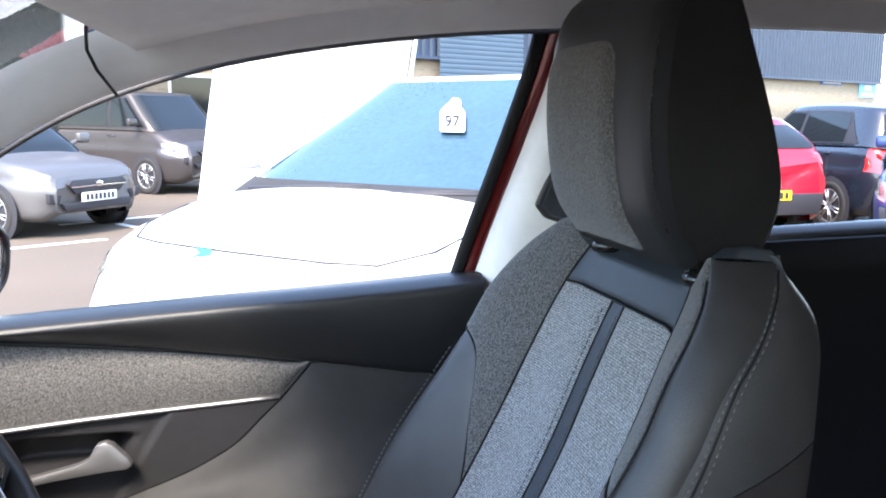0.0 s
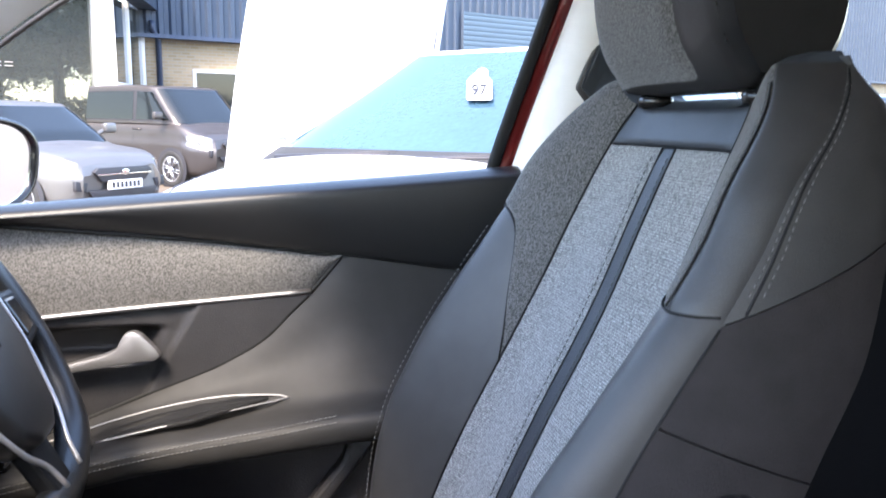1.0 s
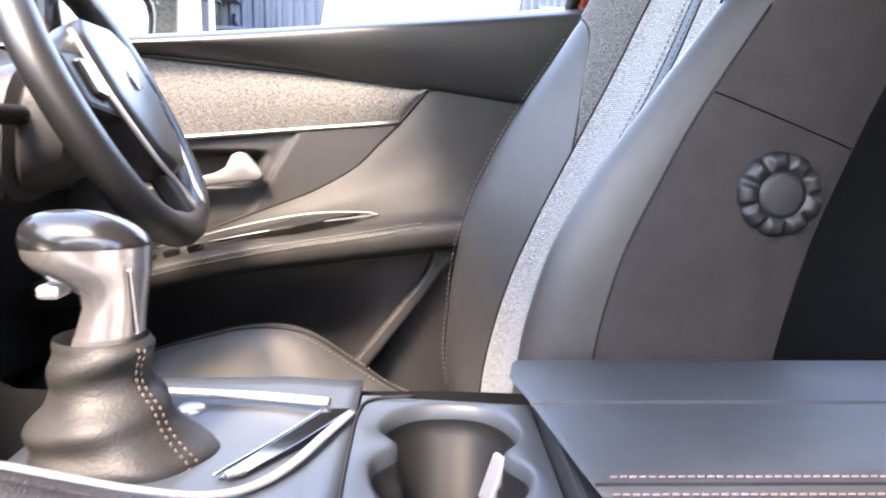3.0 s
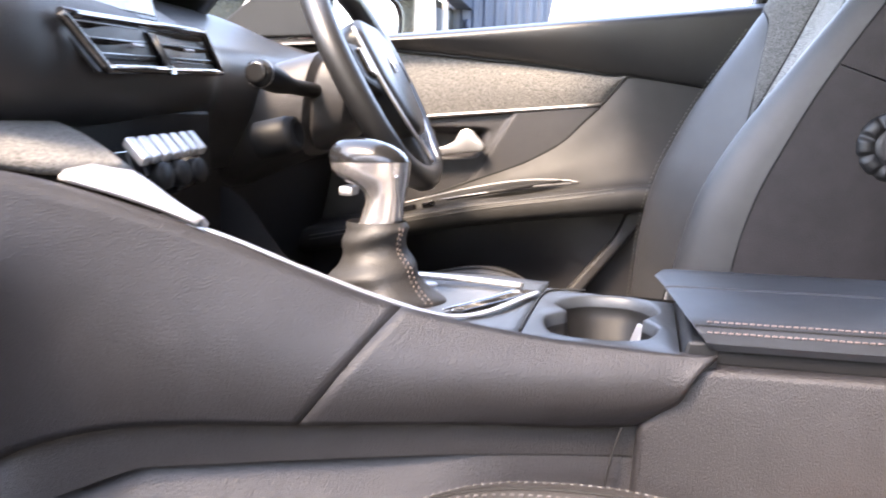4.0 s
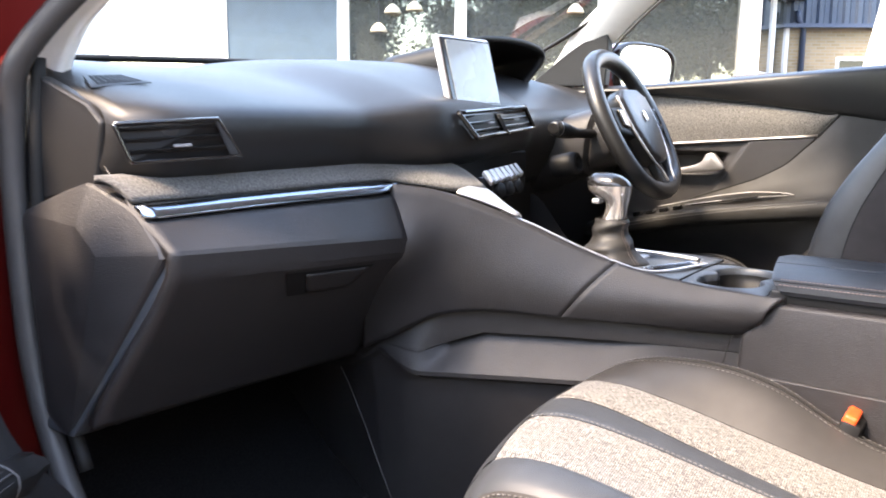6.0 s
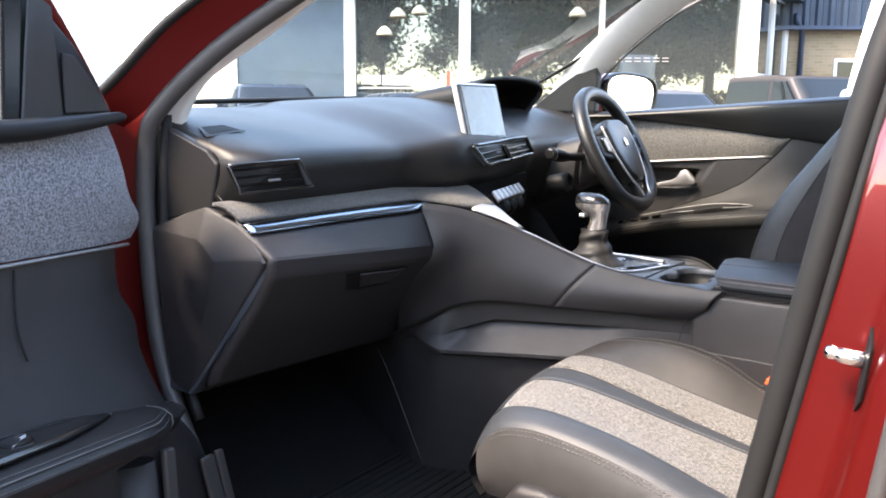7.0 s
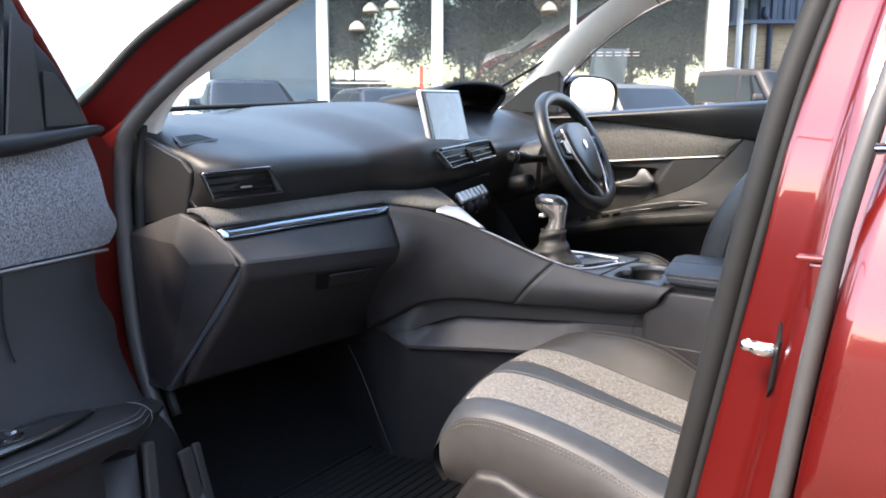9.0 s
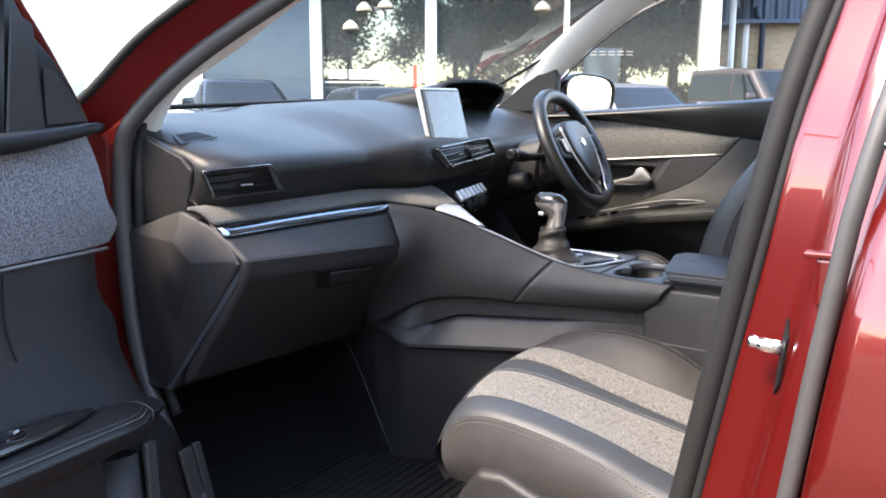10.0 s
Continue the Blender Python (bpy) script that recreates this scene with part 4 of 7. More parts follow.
def on_lower(x, z):
    """A point just outside the tunnel side at a given length and height."""
    w = (x + 1.0) / 1.04
    col_pts = sorted((lower(k / 56, w) for k in range(57)), key=lambda q: q[2])
    return (x, ip(z, [q[2] for q in col_pts], [q[1] for q in col_pts]) - 0.0012, z)


tube(bm, [on_lower(x, z) for x, z in ((-0.672, 0.605), (-0.640, 0.575), (-0.612, 0.540), (-0.587, 0.504), (-0.565, 0.465), (-0.546, 0.430), (-0.530, 0.392), (-0.522, 0.370))], 0.0011, 6)
part("kick_seam", bm, RUBBER, console, "thin seam down the tunnel side")
# rear box under the armrest
bm = B()
prism(bm, [(-0.006, -0.124, 0.33), (0.016, -0.128, 0.755), (0.062, -0.128, 0.808), (0.56, -0.128, 0.808), (0.60, -0.128, 0.33)], (0, 0.235, 0), 0.008, 3)
part("rear_box", bm, PLASTIC, console, smooth=40)
bm = B()
prism(bm, [(0.0, -0.1315, 0.700), (0.56, -0.1315, 0.690), (0.56, -0.1315, 0.40), (0.0, -0.1315, 0.40)], (0, 0.005, 0), 0.002)
part("side_step", bm, PLASTIC, console)
# driver's side
bm = B()
grid(bm, [[(q[0], 0.115 + max(0, -q[0] - 0.3) * 0.1, min(q[2] - 0.004, 0.812 + 0.10 * sm(-0.36, -0.48, q[0]))) for q in curve(TOP, 30)], [(q[0], 0.125, 0.33) for q in curve(TOP, 30)]])
part("driver_side", bm, PLASTIC_DARK, console)
# top deck behind the lever, with the cup holder's opening


def deck(x, y):
    z = ip(x, [q[0] for q in TOP], [q[2] for q in TOP])
    return (x, y, min(z + 0.002, 0.8235 + 0.0035 * sm(-0.09, -0.14, x)) - 0.05 * sm(-0.24, -0.32, x))


bm = B()
hole_c = (-0.018, -0.034)
inner, outer = [], []
for k in range(96):
    a = 2 * math.pi * k / 96
    c, s = math.cos(a), math.sin(a)
    e = (abs(c) ** 2.6 + abs(s) ** 2.6) ** (-1 / 2.6)
    pinch = 1 - (0.34 if c < 0 else 0.30) * math.exp(-((s * e - (0.16 if c < 0 else -0.02)) / 0.20) ** 2) * abs(c) ** 0.5
    inner.append((hole_c[0] + 0.050 * c * e * pinch, hole_c[1] + 0.088 * s * e, 0.820))
    e = 1 / max(abs(c), abs(s))
    X, Y = hole_c[0] + 0.064 * c * e, hole_c[1] + 0.104 * s * e
    outer.append(deck(max(-0.080, min(0.046, X)), max(-0.126, min(0.108, Y))))
mid = [tuple((np.array(a) * 0.82 + np.array(b) * 0.18)) for a, b in zip(inner, outer)]
mid = [(x, y, 0.8225) for x, y, z in mid]
grid(bm, [outer, mid, inner, [(x * 0.98 + hole_c[0] * 0.02, y * 0.99 + hole_c[1] * 0.01, 0.811) for x, y, z in inner]], close_v=True)
part("cup_surround", bm, SLATE, console, "satin slate surround of the cup holder")
bm = B()
well = [(x * 0.98 + hole_c[0] * 0.02, y * 0.99 + hole_c[1] * 0.01, 0.811) for x, y, z in inner]
shrink = lambda k, z: [(hole_c[0] + (x - hole_c[0]) * k, hole_c[1] + (y - hole_c[1]) * (k + 0.04), z) for x, y, _ in well]
grid(bm, [well, shrink(0.97, 0.798), shrink(0.90, 0.795), shrink(0.86, 0.742), shrink(0.1, 0.740)], close_v=True)
part("cup_well", bm, PLASTIC_DARK, console, "ribbed grey-black cup well")
for x, y, rz in ((0.012, -0.020, 25), (0.020, -0.092, 60)):
    bm = B()
    box(bm, (x, y, 0.797), (0.005, 0.016, 0.032), 0.002, pose(0, 0, 0, 0, 22, rz))
    clip = part("cup_grip", bm, SATIN, console, "bright sprung cup clip")
    bm = B()
    box(bm, (x + 0.004, y, 0.785), (0.005, 0.014, 0.016), 0.002, pose(0, 0, 0, 0, 22, rz))
    part("clip_foot", bm, PLASTIC_DARK, clip)
bm = B()
tube(bm, curve([(-0.080, -0.120, 0.8245), (-0.081, -0.05, 0.8245), (-0.080, 0.03, 0.8245), (-0.072, 0.058, 0.8245), (-0.04, 0.066, 0.8245)], 30), 0.0012, 6)
part("deck_gap", bm, RUBBER_BLACK, console)
part("lever_deck", func(lambda u, w: deck(-0.082 - 0.26 * u, -0.126 - 0.03 * u + (0.234 + 0.02 * u) * w), 24, 12), SLATE, console, "satin slate deck round the gear lever", thick=0.004)
# silver outline and tray beside the lever
bm = B()
tube(bm, curve([(-0.345, -0.214, 0.918), (-0.300, -0.192, 0.900), (-0.253, -0.170, 0.877), (-0.215, -0.152, 0.859), (-0.175, -0.136, 0.843), (-0.148, -0.120, 0.833), (-0.128, -0.100, 0.829), (-0.112, -0.070, 0.8285), (-0.098, -0.025, 0.8285), (-0.084, 0.020, 0.8285)], 70), 0.0036, 10, squash=0.45)
part("silver_outline", bm, SATIN, console, "bright silver line round the lever tray")
bm = B()
tube(bm, curve([(-0.270, 0.052, 0.834), (-0.216, 0.047, 0.834), (-0.150, 0.040, 0.833), (-0.100, 0.030, 0.832)], 24), 0.0045, 10, squash=0.7)
part("tray_edge", bm, SATIN, console, "bright far edge of the lever tray")
bm = B()
prism(bm, [(-0.150, -0.090, 0.8275), (-0.136, -0.086, 0.8275), (-0.112, -0.040, 0.8275), (-0.083, 0.024, 0.8275), (-0.102, 0.024, 0.8275), (-0.128, -0.036, 0.8275)], (0, 0, 0.0025), 0.0008)
slot = part("selector_slot", bm, GLOSS_BLACK, console, "gloss black selector strip")
bm = B()
tube(bm, curve([(-0.153, -0.088, 0.8300), (-0.130, -0.040, 0.8300), (-0.103, 0.023, 0.8300)], 16), 0.0011, 6)
part("slot_edge", bm, CHROME, slot)
bm = B()
box(bm, (-0.141, -0.086, 0.8305), (0.012, 0.006, 0.003), 0.001, pose(0, 0, 0, 0, 0, 40))
part("slot_end", bm, CHROME, slot)
bm = B()
lathe(bm, [(0.0, 0.004), (0.008, 0.004), (0.010, 0.002), (0.010, 0.0)], Matrix.Translation((-0.196, 0.028, 0.8265)), 20)
part("tray_button", bm, SATIN, console, "round silver button")
# stitched padded armrest
arm = thing("armrest", "padded slate leather armrest lid with double stitching", "armrest", (0.22, -0.01, 0.82))
SECTION = [(-0.110, 0.8185), (-0.122, 0.8205), (-0.1270, 0.8270), (-0.1265, 0.8345), (-0.1215, 0.8405), (-0.112, 0.8437), (-0.06, 0.8485), (-0.028, 0.8508), (-0.0265, 0.8496), (-0.0235, 0.8496), (-0.022, 0.8512), (0.03, 0.8520), (0.075, 0.8495), (0.098, 0.8430), (0.104, 0.8320), (0.095, 0.8185)]
bm = B()
rows = []
for x in (0.0, 0.002, 0.006, 0.014, 0.06, 0.12, 0.20, 0.28, 0.36, 0.395, 0.401):
    pull = {0.0: 0.90, 0.002: 0.965, 0.006: 0.99, 0.401: 0.93}.get(x, 1.0)
    rows.append([(0.026 + 0.165 * abs(y - 0.03) * max(0, 1 - x / 0.30) + max(0.0, 0.845 - z) * 0.7 * max(0, 1 - x / 0.30) + x, -0.012 + (y + 0.012) * (0.985 + 0.015 * pull), 0.834 + (z - 0.834) * pull) for y, z in SECTION])
vs = grid(bm, rows, close_v=True)
bm.faces.new(vs[0])
bm.faces.new(vs[-1][::-1])
bmesh.ops.recalc_face_normals(bm, faces=bm.faces[:])
part("pad", bm, LEATHER_BLUE, arm, smooth=35)
ROSE = mat("rose_thread", (0.22, 0.165, 0.15), 0.8)
for y, z in ((-0.1185, 0.8416), (-0.1264, 0.8352)):
    bm = B()
    stitches(bm, [(x, y, z) for x in (0.062, 0.15, 0.25, 0.35, 0.42)], lift=(0, -0.0008, 0.0008), size=0.0006, step=0.0052, length=0.0038)
    part("stitching", bm, ROSE, arm, "pinkish stitching")
bm = B()
tube(bm, [(x, -0.1222, 0.8395) for x in (0.056, 0.15, 0.30, 0.42)], 0.0010, 6)
part("edge_seam", bm, RUBBER_BLACK, arm)
bm = B()
box(bm, (0.235, -0.014, 0.8130), (0.36, 0.205, 0.014), 0.003)
part("hinge_base", bm, PLASTIC_DARK, arm)
bm = B()
prism(bm, [(0.046, -0.118, 0.808), (0.052, -0.118, 0.826), (0.075, -0.118, 0.826), (0.075, -0.118, 0.808)], (0, 0.20, 0), 0.003, 2)
part("latch_block", bm, PLASTIC_SOFT, arm)

# ---- gear lever ----
GAITER = mat("gaiter_leather", (0.0185, 0.0176, 0.0172), 0.55, bump=0.6, bscale=500, vary=0.25, spec=0.4)
lever = thing("gear_lever", "silver and black automatic gear lever with leather gaiter", "gear lever", (-0.235, -0.04, 0.83))
bm = B()
rows = []
for k in range(37):
    u = k / 36
    z = 0.824 + 0.076 * u
    cx_, hx, hy = lerp2(-0.217, -0.227, sm(0, 0.6, u)), lerp2(0.052, 0.0275, sm(0.0, 0.75, u)), lerp2(0.047, 0.026, sm(0.0, 0.75, u))
    row = []
    for j in range(44):
        t = 2 * math.pi * j / 44
        lean = math.cos(t - 3.6)
        ph = u * 2.3 + 0.30 * lean
        fold = 0.5 + 0.5 * math.cos(2 * math.pi * ph)
        amp = 0.16 * sm(0.02, 0.2, u) * (1 - sm(0.90, 1.0, u))
        r = 1 + amp * (fold ** 1.6 - 0.45) + 0.035 * math.sin(5 * t + 7 * u) * (1 - u) + 0.08 * (1 - sm(0.93, 1.0, 1.0 - abs(u - 1)))
        row.append((cx_ + math.cos(t) * hx * r, -0.046 + math.sin(t) * hy * r, z - 0.10 * (1 - u) * math.cos(t) * hx + 0.004 * math.sin(2 * t + 4) * (1 - u)))
    rows.append(row)
grid(bm, rows, close_v=True)
part("gaiter", bm, GAITER, lever, "creased black leather gaiter")
bm = B()
for j in (40, 41):
    stitches(bm, [np.array(rows[k][j]) for k in range(1, 36, 2)], lift=(0.0012, -0.0012, 0), step=0.0048, length=0.003, size=0.0006)
part("stitching", bm, mat("dark_thread", (0.09, 0.07, 0.065), 0.8), lever)
bm = B()
rows = []
for u, l, r, ry in ((0.888, -0.247, -0.204, 0.0190), (0.893, -0.246, -0.204, 0.0185), (0.905, -0.241, -0.203, 0.0172), (0.918, -0.237, -0.2015, 0.0168), (0.926, -0.238, -0.200, 0.0175), (0.932, -0.246, -0.199, 0.0190), (0.937, -0.257, -0.198, 0.0210), (0.942, -0.265, -0.1975, 0.0228), (0.948, -0.270, -0.197, 0.0240), (0.954, -0.271, -0.1965, 0.0245)):
    x, rx = (l + r) / 2, (r - l) / 2
    rows.append([(x + math.copysign(abs(math.cos(t)) ** 0.8, math.cos(t)) * rx, -0.043 + math.copysign(abs(math.sin(t)) ** 0.8, math.sin(t)) * ry, u + 0.02 * math.cos(t) * rx) for t in (2 * math.pi * j / 32 for j in range(32))])
grid(bm, rows, close_v=True)
part("grip", bm, GRIP, lever, "satin silver lever grip")
bm = B()
rows = []
for q in range(9):
    a = q / 8 * math.pi / 2
    sc, up = math.cos(a) ** 0.75 + 0.001, math.sin(a)
    rows.append([(-0.2345 + math.copysign(abs(math.cos(t)) ** 0.85, math.cos(t)) * 0.0375 * sc - 0.006 * up, -0.043 + math.copysign(abs(math.sin(t)) ** 0.85, math.sin(t)) * 0.0245 * sc, 0.9545 + 0.0205 * up - 0.0035 * math.cos(t) * sc * up + 0.02 * math.cos(t) * 0.0375) for t in (2 * math.pi * j / 32 for j in range(32))])
grid(bm, rows, close_v=True)
part("cap", bm, GLOSS_SOFT, lever, "black domed cap on the lever")
bm = B()
box(bm, (-0.255, -0.043, 0.927), (0.014, 0.020, 0.009), 0.003)
part("release_button", bm, SATIN, lever)
bm = B()
box(bm, (-0.2005, -0.066, 0.925), (0.003, 0.003, 0.038), 0.001, pose(0, 0, 0, 0, -4, 0))
part("grip_trim", bm, CHROME, lever)

# ---- seat belt buckle ----
buckle = thing("seat_belt_buckle", "black seat belt buckle with orange release button", "buckle", (0.16, -0.150, 0.56))
bm = B()
box(bm, (0.165, -0.150, 0.628), (0.028, 0.050, 0.09), 0.006, pose(0, 0, 0, 0, 20, 0))
part("housing", bm, PLASTIC_DARK, buckle, smooth=40)
bm = B()
box(bm, (0.176, -0.150, 0.672), (0.018, 0.046, 0.016), 0.004, pose(0, 0, 0, 0, 20, 0))
part("release_button", bm, ORANGE, buckle)
bm = B()
tube(bm, [(0.155, -0.150, 0.60), (0.13, -0.150, 0.50), (0.12, -0.150, 0.42)], 0.012, 8, squash=0.4)
part("stem", bm, PLASTIC_DARK, buckle)


# ---- driver's door ----
door_d = thing("door_driver", "closed driver's door with felt panel, chrome strip and padded armrest", "door", (-0.25, 0.80, 0.45), kind="structure")
BT = ((-0.95, 1.121), (-0.5, 1.143), (-0.3, 1.156), (-0.07, 1.172), (0.10, 1.184), (0.24, 1.195))
BL = ((-0.95, 1.150), (-0.53, 1.130), (-0.23, 1.103), (-0.026, 1.077), (0.10, 1.058), (0.24, 1.042))
CH = ((-0.95, 0.958), (-0.43, 0.997), (-0.068, 1.025))
SWEEP = ((-0.95, 0.72), (-0.60, 0.775), (-0.38, 0.852), (-0.20, 0.922), (-0.137, 0.958), (-0.068, 1.026), (-0.026, 1.075))
pz = lambda x, line: ip(x, [q[0] for q in line], [q[1] for q in line])


def front_in(x):
    return -0.05 * sm(-0.25, -0.9, x)


def belt(u, w):
    x = -0.92 + 1.14 * w
    zt, zb = pz(x, BT), min(pz(x, BL), pz(x, BT) - 0.008)
    pts = [(0.795, zt + 0.001), (0.755, zt + 0.004), (0.728, zt - 0.004), (0.722, zt - 0.02 * 0.6), (0.726, (zt + zb) / 2), (0.742, zb + 0.004), (0.757, zb - 0.004)]
    q = curve([(a, b, 0) for a, b in pts], 25)[round(u * 24)]
    return (x, q[0] + front_in(x), q[1])


part("belt_pad", func(belt, 25, 40), PLASTIC_SOFT, door_d, "smooth black belt-line pad")


def felt(u, w):
    x = -0.92 + 0.894 * w
    zt = pz(x, BL)
    zb = pz(min(x, -0.068), CH) + max(0, (x + 0.068)) * 1.15
    return (x, 0.757 - 0.008 * math.sin(math.pi * u) + front_in(x), zt + (zb - zt) * u)


part("felt_panel", func(felt, 10, 40), FELT, door_d, "grey wool felt panel")
bm = B()
tube(bm, curve([(x, 0.751 + front_in(x), pz(x, CH)) for x in (-0.92, -0.7, -0.43, -0.3, -0.070)], 30), 0.0055, 8, squash=0.7)
part("chrome_strip", bm, SATIN_DIM, door_d, "slim bright strip")


def inset(u, w):
    x = -0.92 + 0.850 * w
    zt, zb = pz(x, CH) - 0.004, min(pz(x, SWEEP), pz(x, CH) - 0.006)
    z = zt + (zb - zt) * u
    fold = 0.010 * sm(-0.004, 0.006, (x + 0.226) + (1.011 - z) * 0.6)
    bowl = 0.050 * math.exp(-(((x + 0.372 - 0.4 * (z - 0.953)) / 0.080) ** 8 + ((z - 0.953) / 0.024) ** 8))
    return (x, 0.756 - fold * 0.7 + bowl + front_in(x), z)


part("handle_panel", func(inset, 60, 160), PLASTIC, door_d)


def sweep(u, w):
    """Leather skin from the sweep line out to the armrest's edge."""
    x = -0.92 + 1.14 * w
    zt = pz(x, SWEEP) if x < -0.026 else pz(x, BL) + 0.002
    za = ip(x, (-0.95, -0.5, -0.29, 0.0, 0.24), (0.73, 0.806, 0.853, 0.889, 0.902))
    zt = max(zt, za + 0.012)
    yt = 0.752 + front_in(x)
    ye = ip(x, (-0.95, -0.6, -0.4, 0.24), (0.70, 0.635, 0.620, 0.618))
    pts = [(yt, zt), (yt - 0.006, zt - 0.15 * (zt - za)), (yt - 0.022, za + 0.45 * (zt - za)), (yt - 0.05, za + 0.16 * (zt - za)), ((yt + ye) / 2 - 0.006, za + 0.004), (ye + 0.010, za), (ye, za - 0.012), (ye + 0.004, za - 0.032), (ye + 0.02, za - 0.042)]
    q = curve([(a, b, 0) for a, b in pts], 41)[round(u * 40)]
    return (x, q[0], q[1])


part("armrest_skin", func(sweep, 41, 60), DOOR_SKIN, door_d, "black leather armrest sweeping up the door")
bm = B()
for du in (0.735, 0.775):
    stitches(bm, [sweep(du, w) for w in (0.30, 0.4, 0.5, 0.6, 0.7, 0.78)], lift=(0, -0.001, 0.0015), step=0.006, size=0.0006)
part("stitching", bm, THREAD, door_d)


def low(u, w):
    x = -0.92 + 1.14 * w
    za = ip(x, (-0.95, -0.5, -0.29, 0.0, 0.24), (0.73, 0.806, 0.853, 0.889, 0.902)) - 0.042
    pocket = 0.05 * sm(0.05, 0.3, u) * (1 - sm(-0.15, -0.02, x - (0.82 - za + (za - 0.40) * u) * 0 + 0.05))
    return (x, 0.70 + 0.03 * u + pocket * 0.6 - 0.03 * sm(0.6, 0.9, u), za + (0.40 - za) * u)


part("lower_panel", func(low, 20, 40), PLASTIC, door_d, "dark map pocket under the armrest")
bm = B()
prism(bm, [(-0.225, 0.674, 0.570), (-0.148, 0.674, 0.658), (-0.033, 0.678, 0.801), (-0.015, 0.680, 0.845), (0.030, 0.680, 0.845), (-0.001, 0.678, 0.806), (-0.121, 0.674, 0.653), (-0.190, 0.674, 0.570)], (0, 0.03, 0), 0.007, 3)
part("pocket_brace", bm, PLASTIC, door_d)
bm = B()
tube(bm, curve([(x, 0.7515 + front_in(x), pz(x, SWEEP)) for x in (-0.60, -0.5, -0.38, -0.29, -0.20, -0.137, -0.10, -0.068, -0.028)], 60), 0.003, 6)
tube(bm, curve([(x, 0.754 + front_in(x), pz(x, BL) - 0.004) for x in (-0.8, -0.53, -0.23, -0.026, 0.10, 0.15)], 40), 0.003, 6)
part("panel_gap", bm, RUBBER_BLACK, door_d)
# pull cup with silver outline, window switches
bm = B()
prism(bm, [(-0.330, 0.662, 0.8515), (-0.220, 0.655, 0.8725), (-0.125, 0.690, 0.8895), (-0.220, 0.698, 0.8800)], (0, 0, 0.006), 0.002)
part("pull_cup", bm, PLASTIC_DARK, door_d)
bm = B()
tube(bm, curve([(-0.420, 0.684, 0.842), (-0.300, 0.706, 0.872), (-0.200, 0.708, 0.890), (-0.120, 0.702, 0.893), (-0.099, 0.696, 0.890)], 30), 0.0018, 8, squash=0.6)
tube(bm, curve([(-0.099, 0.696, 0.890), (-0.180, 0.672, 0.882), (-0.280, 0.655, 0.866), (-0.340, 0.650, 0.855)], 20), 0.0018, 8, squash=0.6)
part("silver_outline", bm, SATIN_DIM, door_d, "thin silver outline of the pull cup")
for k in range(4):
    x = -0.46 + 0.034 * k
    bm = B()
    box(bm, (x, 0.655, ip(x, (-0.5, -0.29), (0.806, 0.853)) + 0.008), (0.022, 0.018, 0.010), 0.003, pose(0, 0, 0, 0, -13, 0))
    sw = part("window_switch", bm, GLOSS_BLACK, door_d)
    bm = B()
    box(bm, (x + 0.006, 0.655, ip(x, (-0.5, -0.29), (0.806, 0.853)) + 0.0145), (0.005, 0.008, 0.002), 0.0006, pose(0, 0, 0, 0, -13, 0))
    part("mark", bm, CHROME, sw)
# inside handle: a flat bar swelling to a wedge
bm = B()
prism(bm, [(-0.420, 0.726, 0.917), (-0.384, 0.724, 0.925), (-0.300, 0.722, 0.937), (-0.280, 0.722, 0.938), (-0.271, 0.722, 0.945), (-0.278, 0.722, 0.956), (-0.296, 0.722, 0.976), (-0.306, 0.722, 0.980), (-0.318, 0.722, 0.976), (-0.329, 0.722, 0.956), (-0.345, 0.723, 0.948), (-0.384, 0.725, 0.938), (-0.420, 0.728, 0.928)], (0, 0.016, 0), 0.0035, 2)
part("inside_handle", bm, SATIN_DIM, door_d, "satin chrome inside door handle", smooth=32)
# mirror sail and outer skin
bm = B()
prism(bm, [(-0.81, 0.712, 1.142), (-0.81, 0.712, 1.152), (-0.70, 0.708, 1.228), (-0.600, 0.705, 1.288), (-0.584, 0.705, 1.290), (-0.580, 0.705, 1.240), (-0.586, 0.705, 1.143)], (0, 0.03, 0), 0.004)
part("sail_panel", bm, PLASTIC_DARK, door_d)
bm = B()
grid(bm, [[(x, y, z + 0.05 * (x + 0.98) * (z > 1.0)) for y, z in ((0.86, 0.30), (0.905, 0.55), (0.915, 0.85), (0.885, 1.03), (0.845, 1.095))] for x in (-0.98, -0.5, 0.0, 0.28)])
part("outer_skin", bm, RED, door_d, "metallic red outer skin", thick=0.004)

# driver's mirror
mir = thing("door_mirror", "red and black driver's door mirror with bright glass", "mirror", (-0.60, 0.92, 1.12))
MM = Matrix.Translation((-0.600, 0.945, 1.190)) @ pose(0, 0, 0, 0, 0, -24)
OVAL = []
for k in range(48):
    a = 2 * math.pi * k / 48
    c, s = math.cos(a), math.sin(a)
    e = (abs(c) ** 3 + abs(s) ** 3) ** (-1 / 3)
    OVAL.append((0.112 * c * e * (1 + 0.10 * s), 0.076 * s * e * (1 - 0.10 * c)))
rows = [[MM @ Vector((x, y * k, z * k)) for y, z in OVAL] for x, k in ((-0.105, 0.30), (-0.100, 0.52), (-0.085, 0.76), (-0.055, 0.94), (-0.02, 1.0), (0.02, 1.0))]
bm = B()
vs = grid(bm, rows, close_v=True)
bm.faces.new(vs[0])
part("mirror_shell", bm, RED, mir)
bm = B()
grid(bm, [[MM @ Vector((x, y * k, z * k)) for y, z in OVAL] for x, k in ((0.021, 1.003), (0.040, 1.0), (0.045, 0.965), (0.044, 0.90), (0.036, 0.875))], close_v=True)
part("mirror_bezel", bm, GLOSS_SOFT, mir)
bm = B()
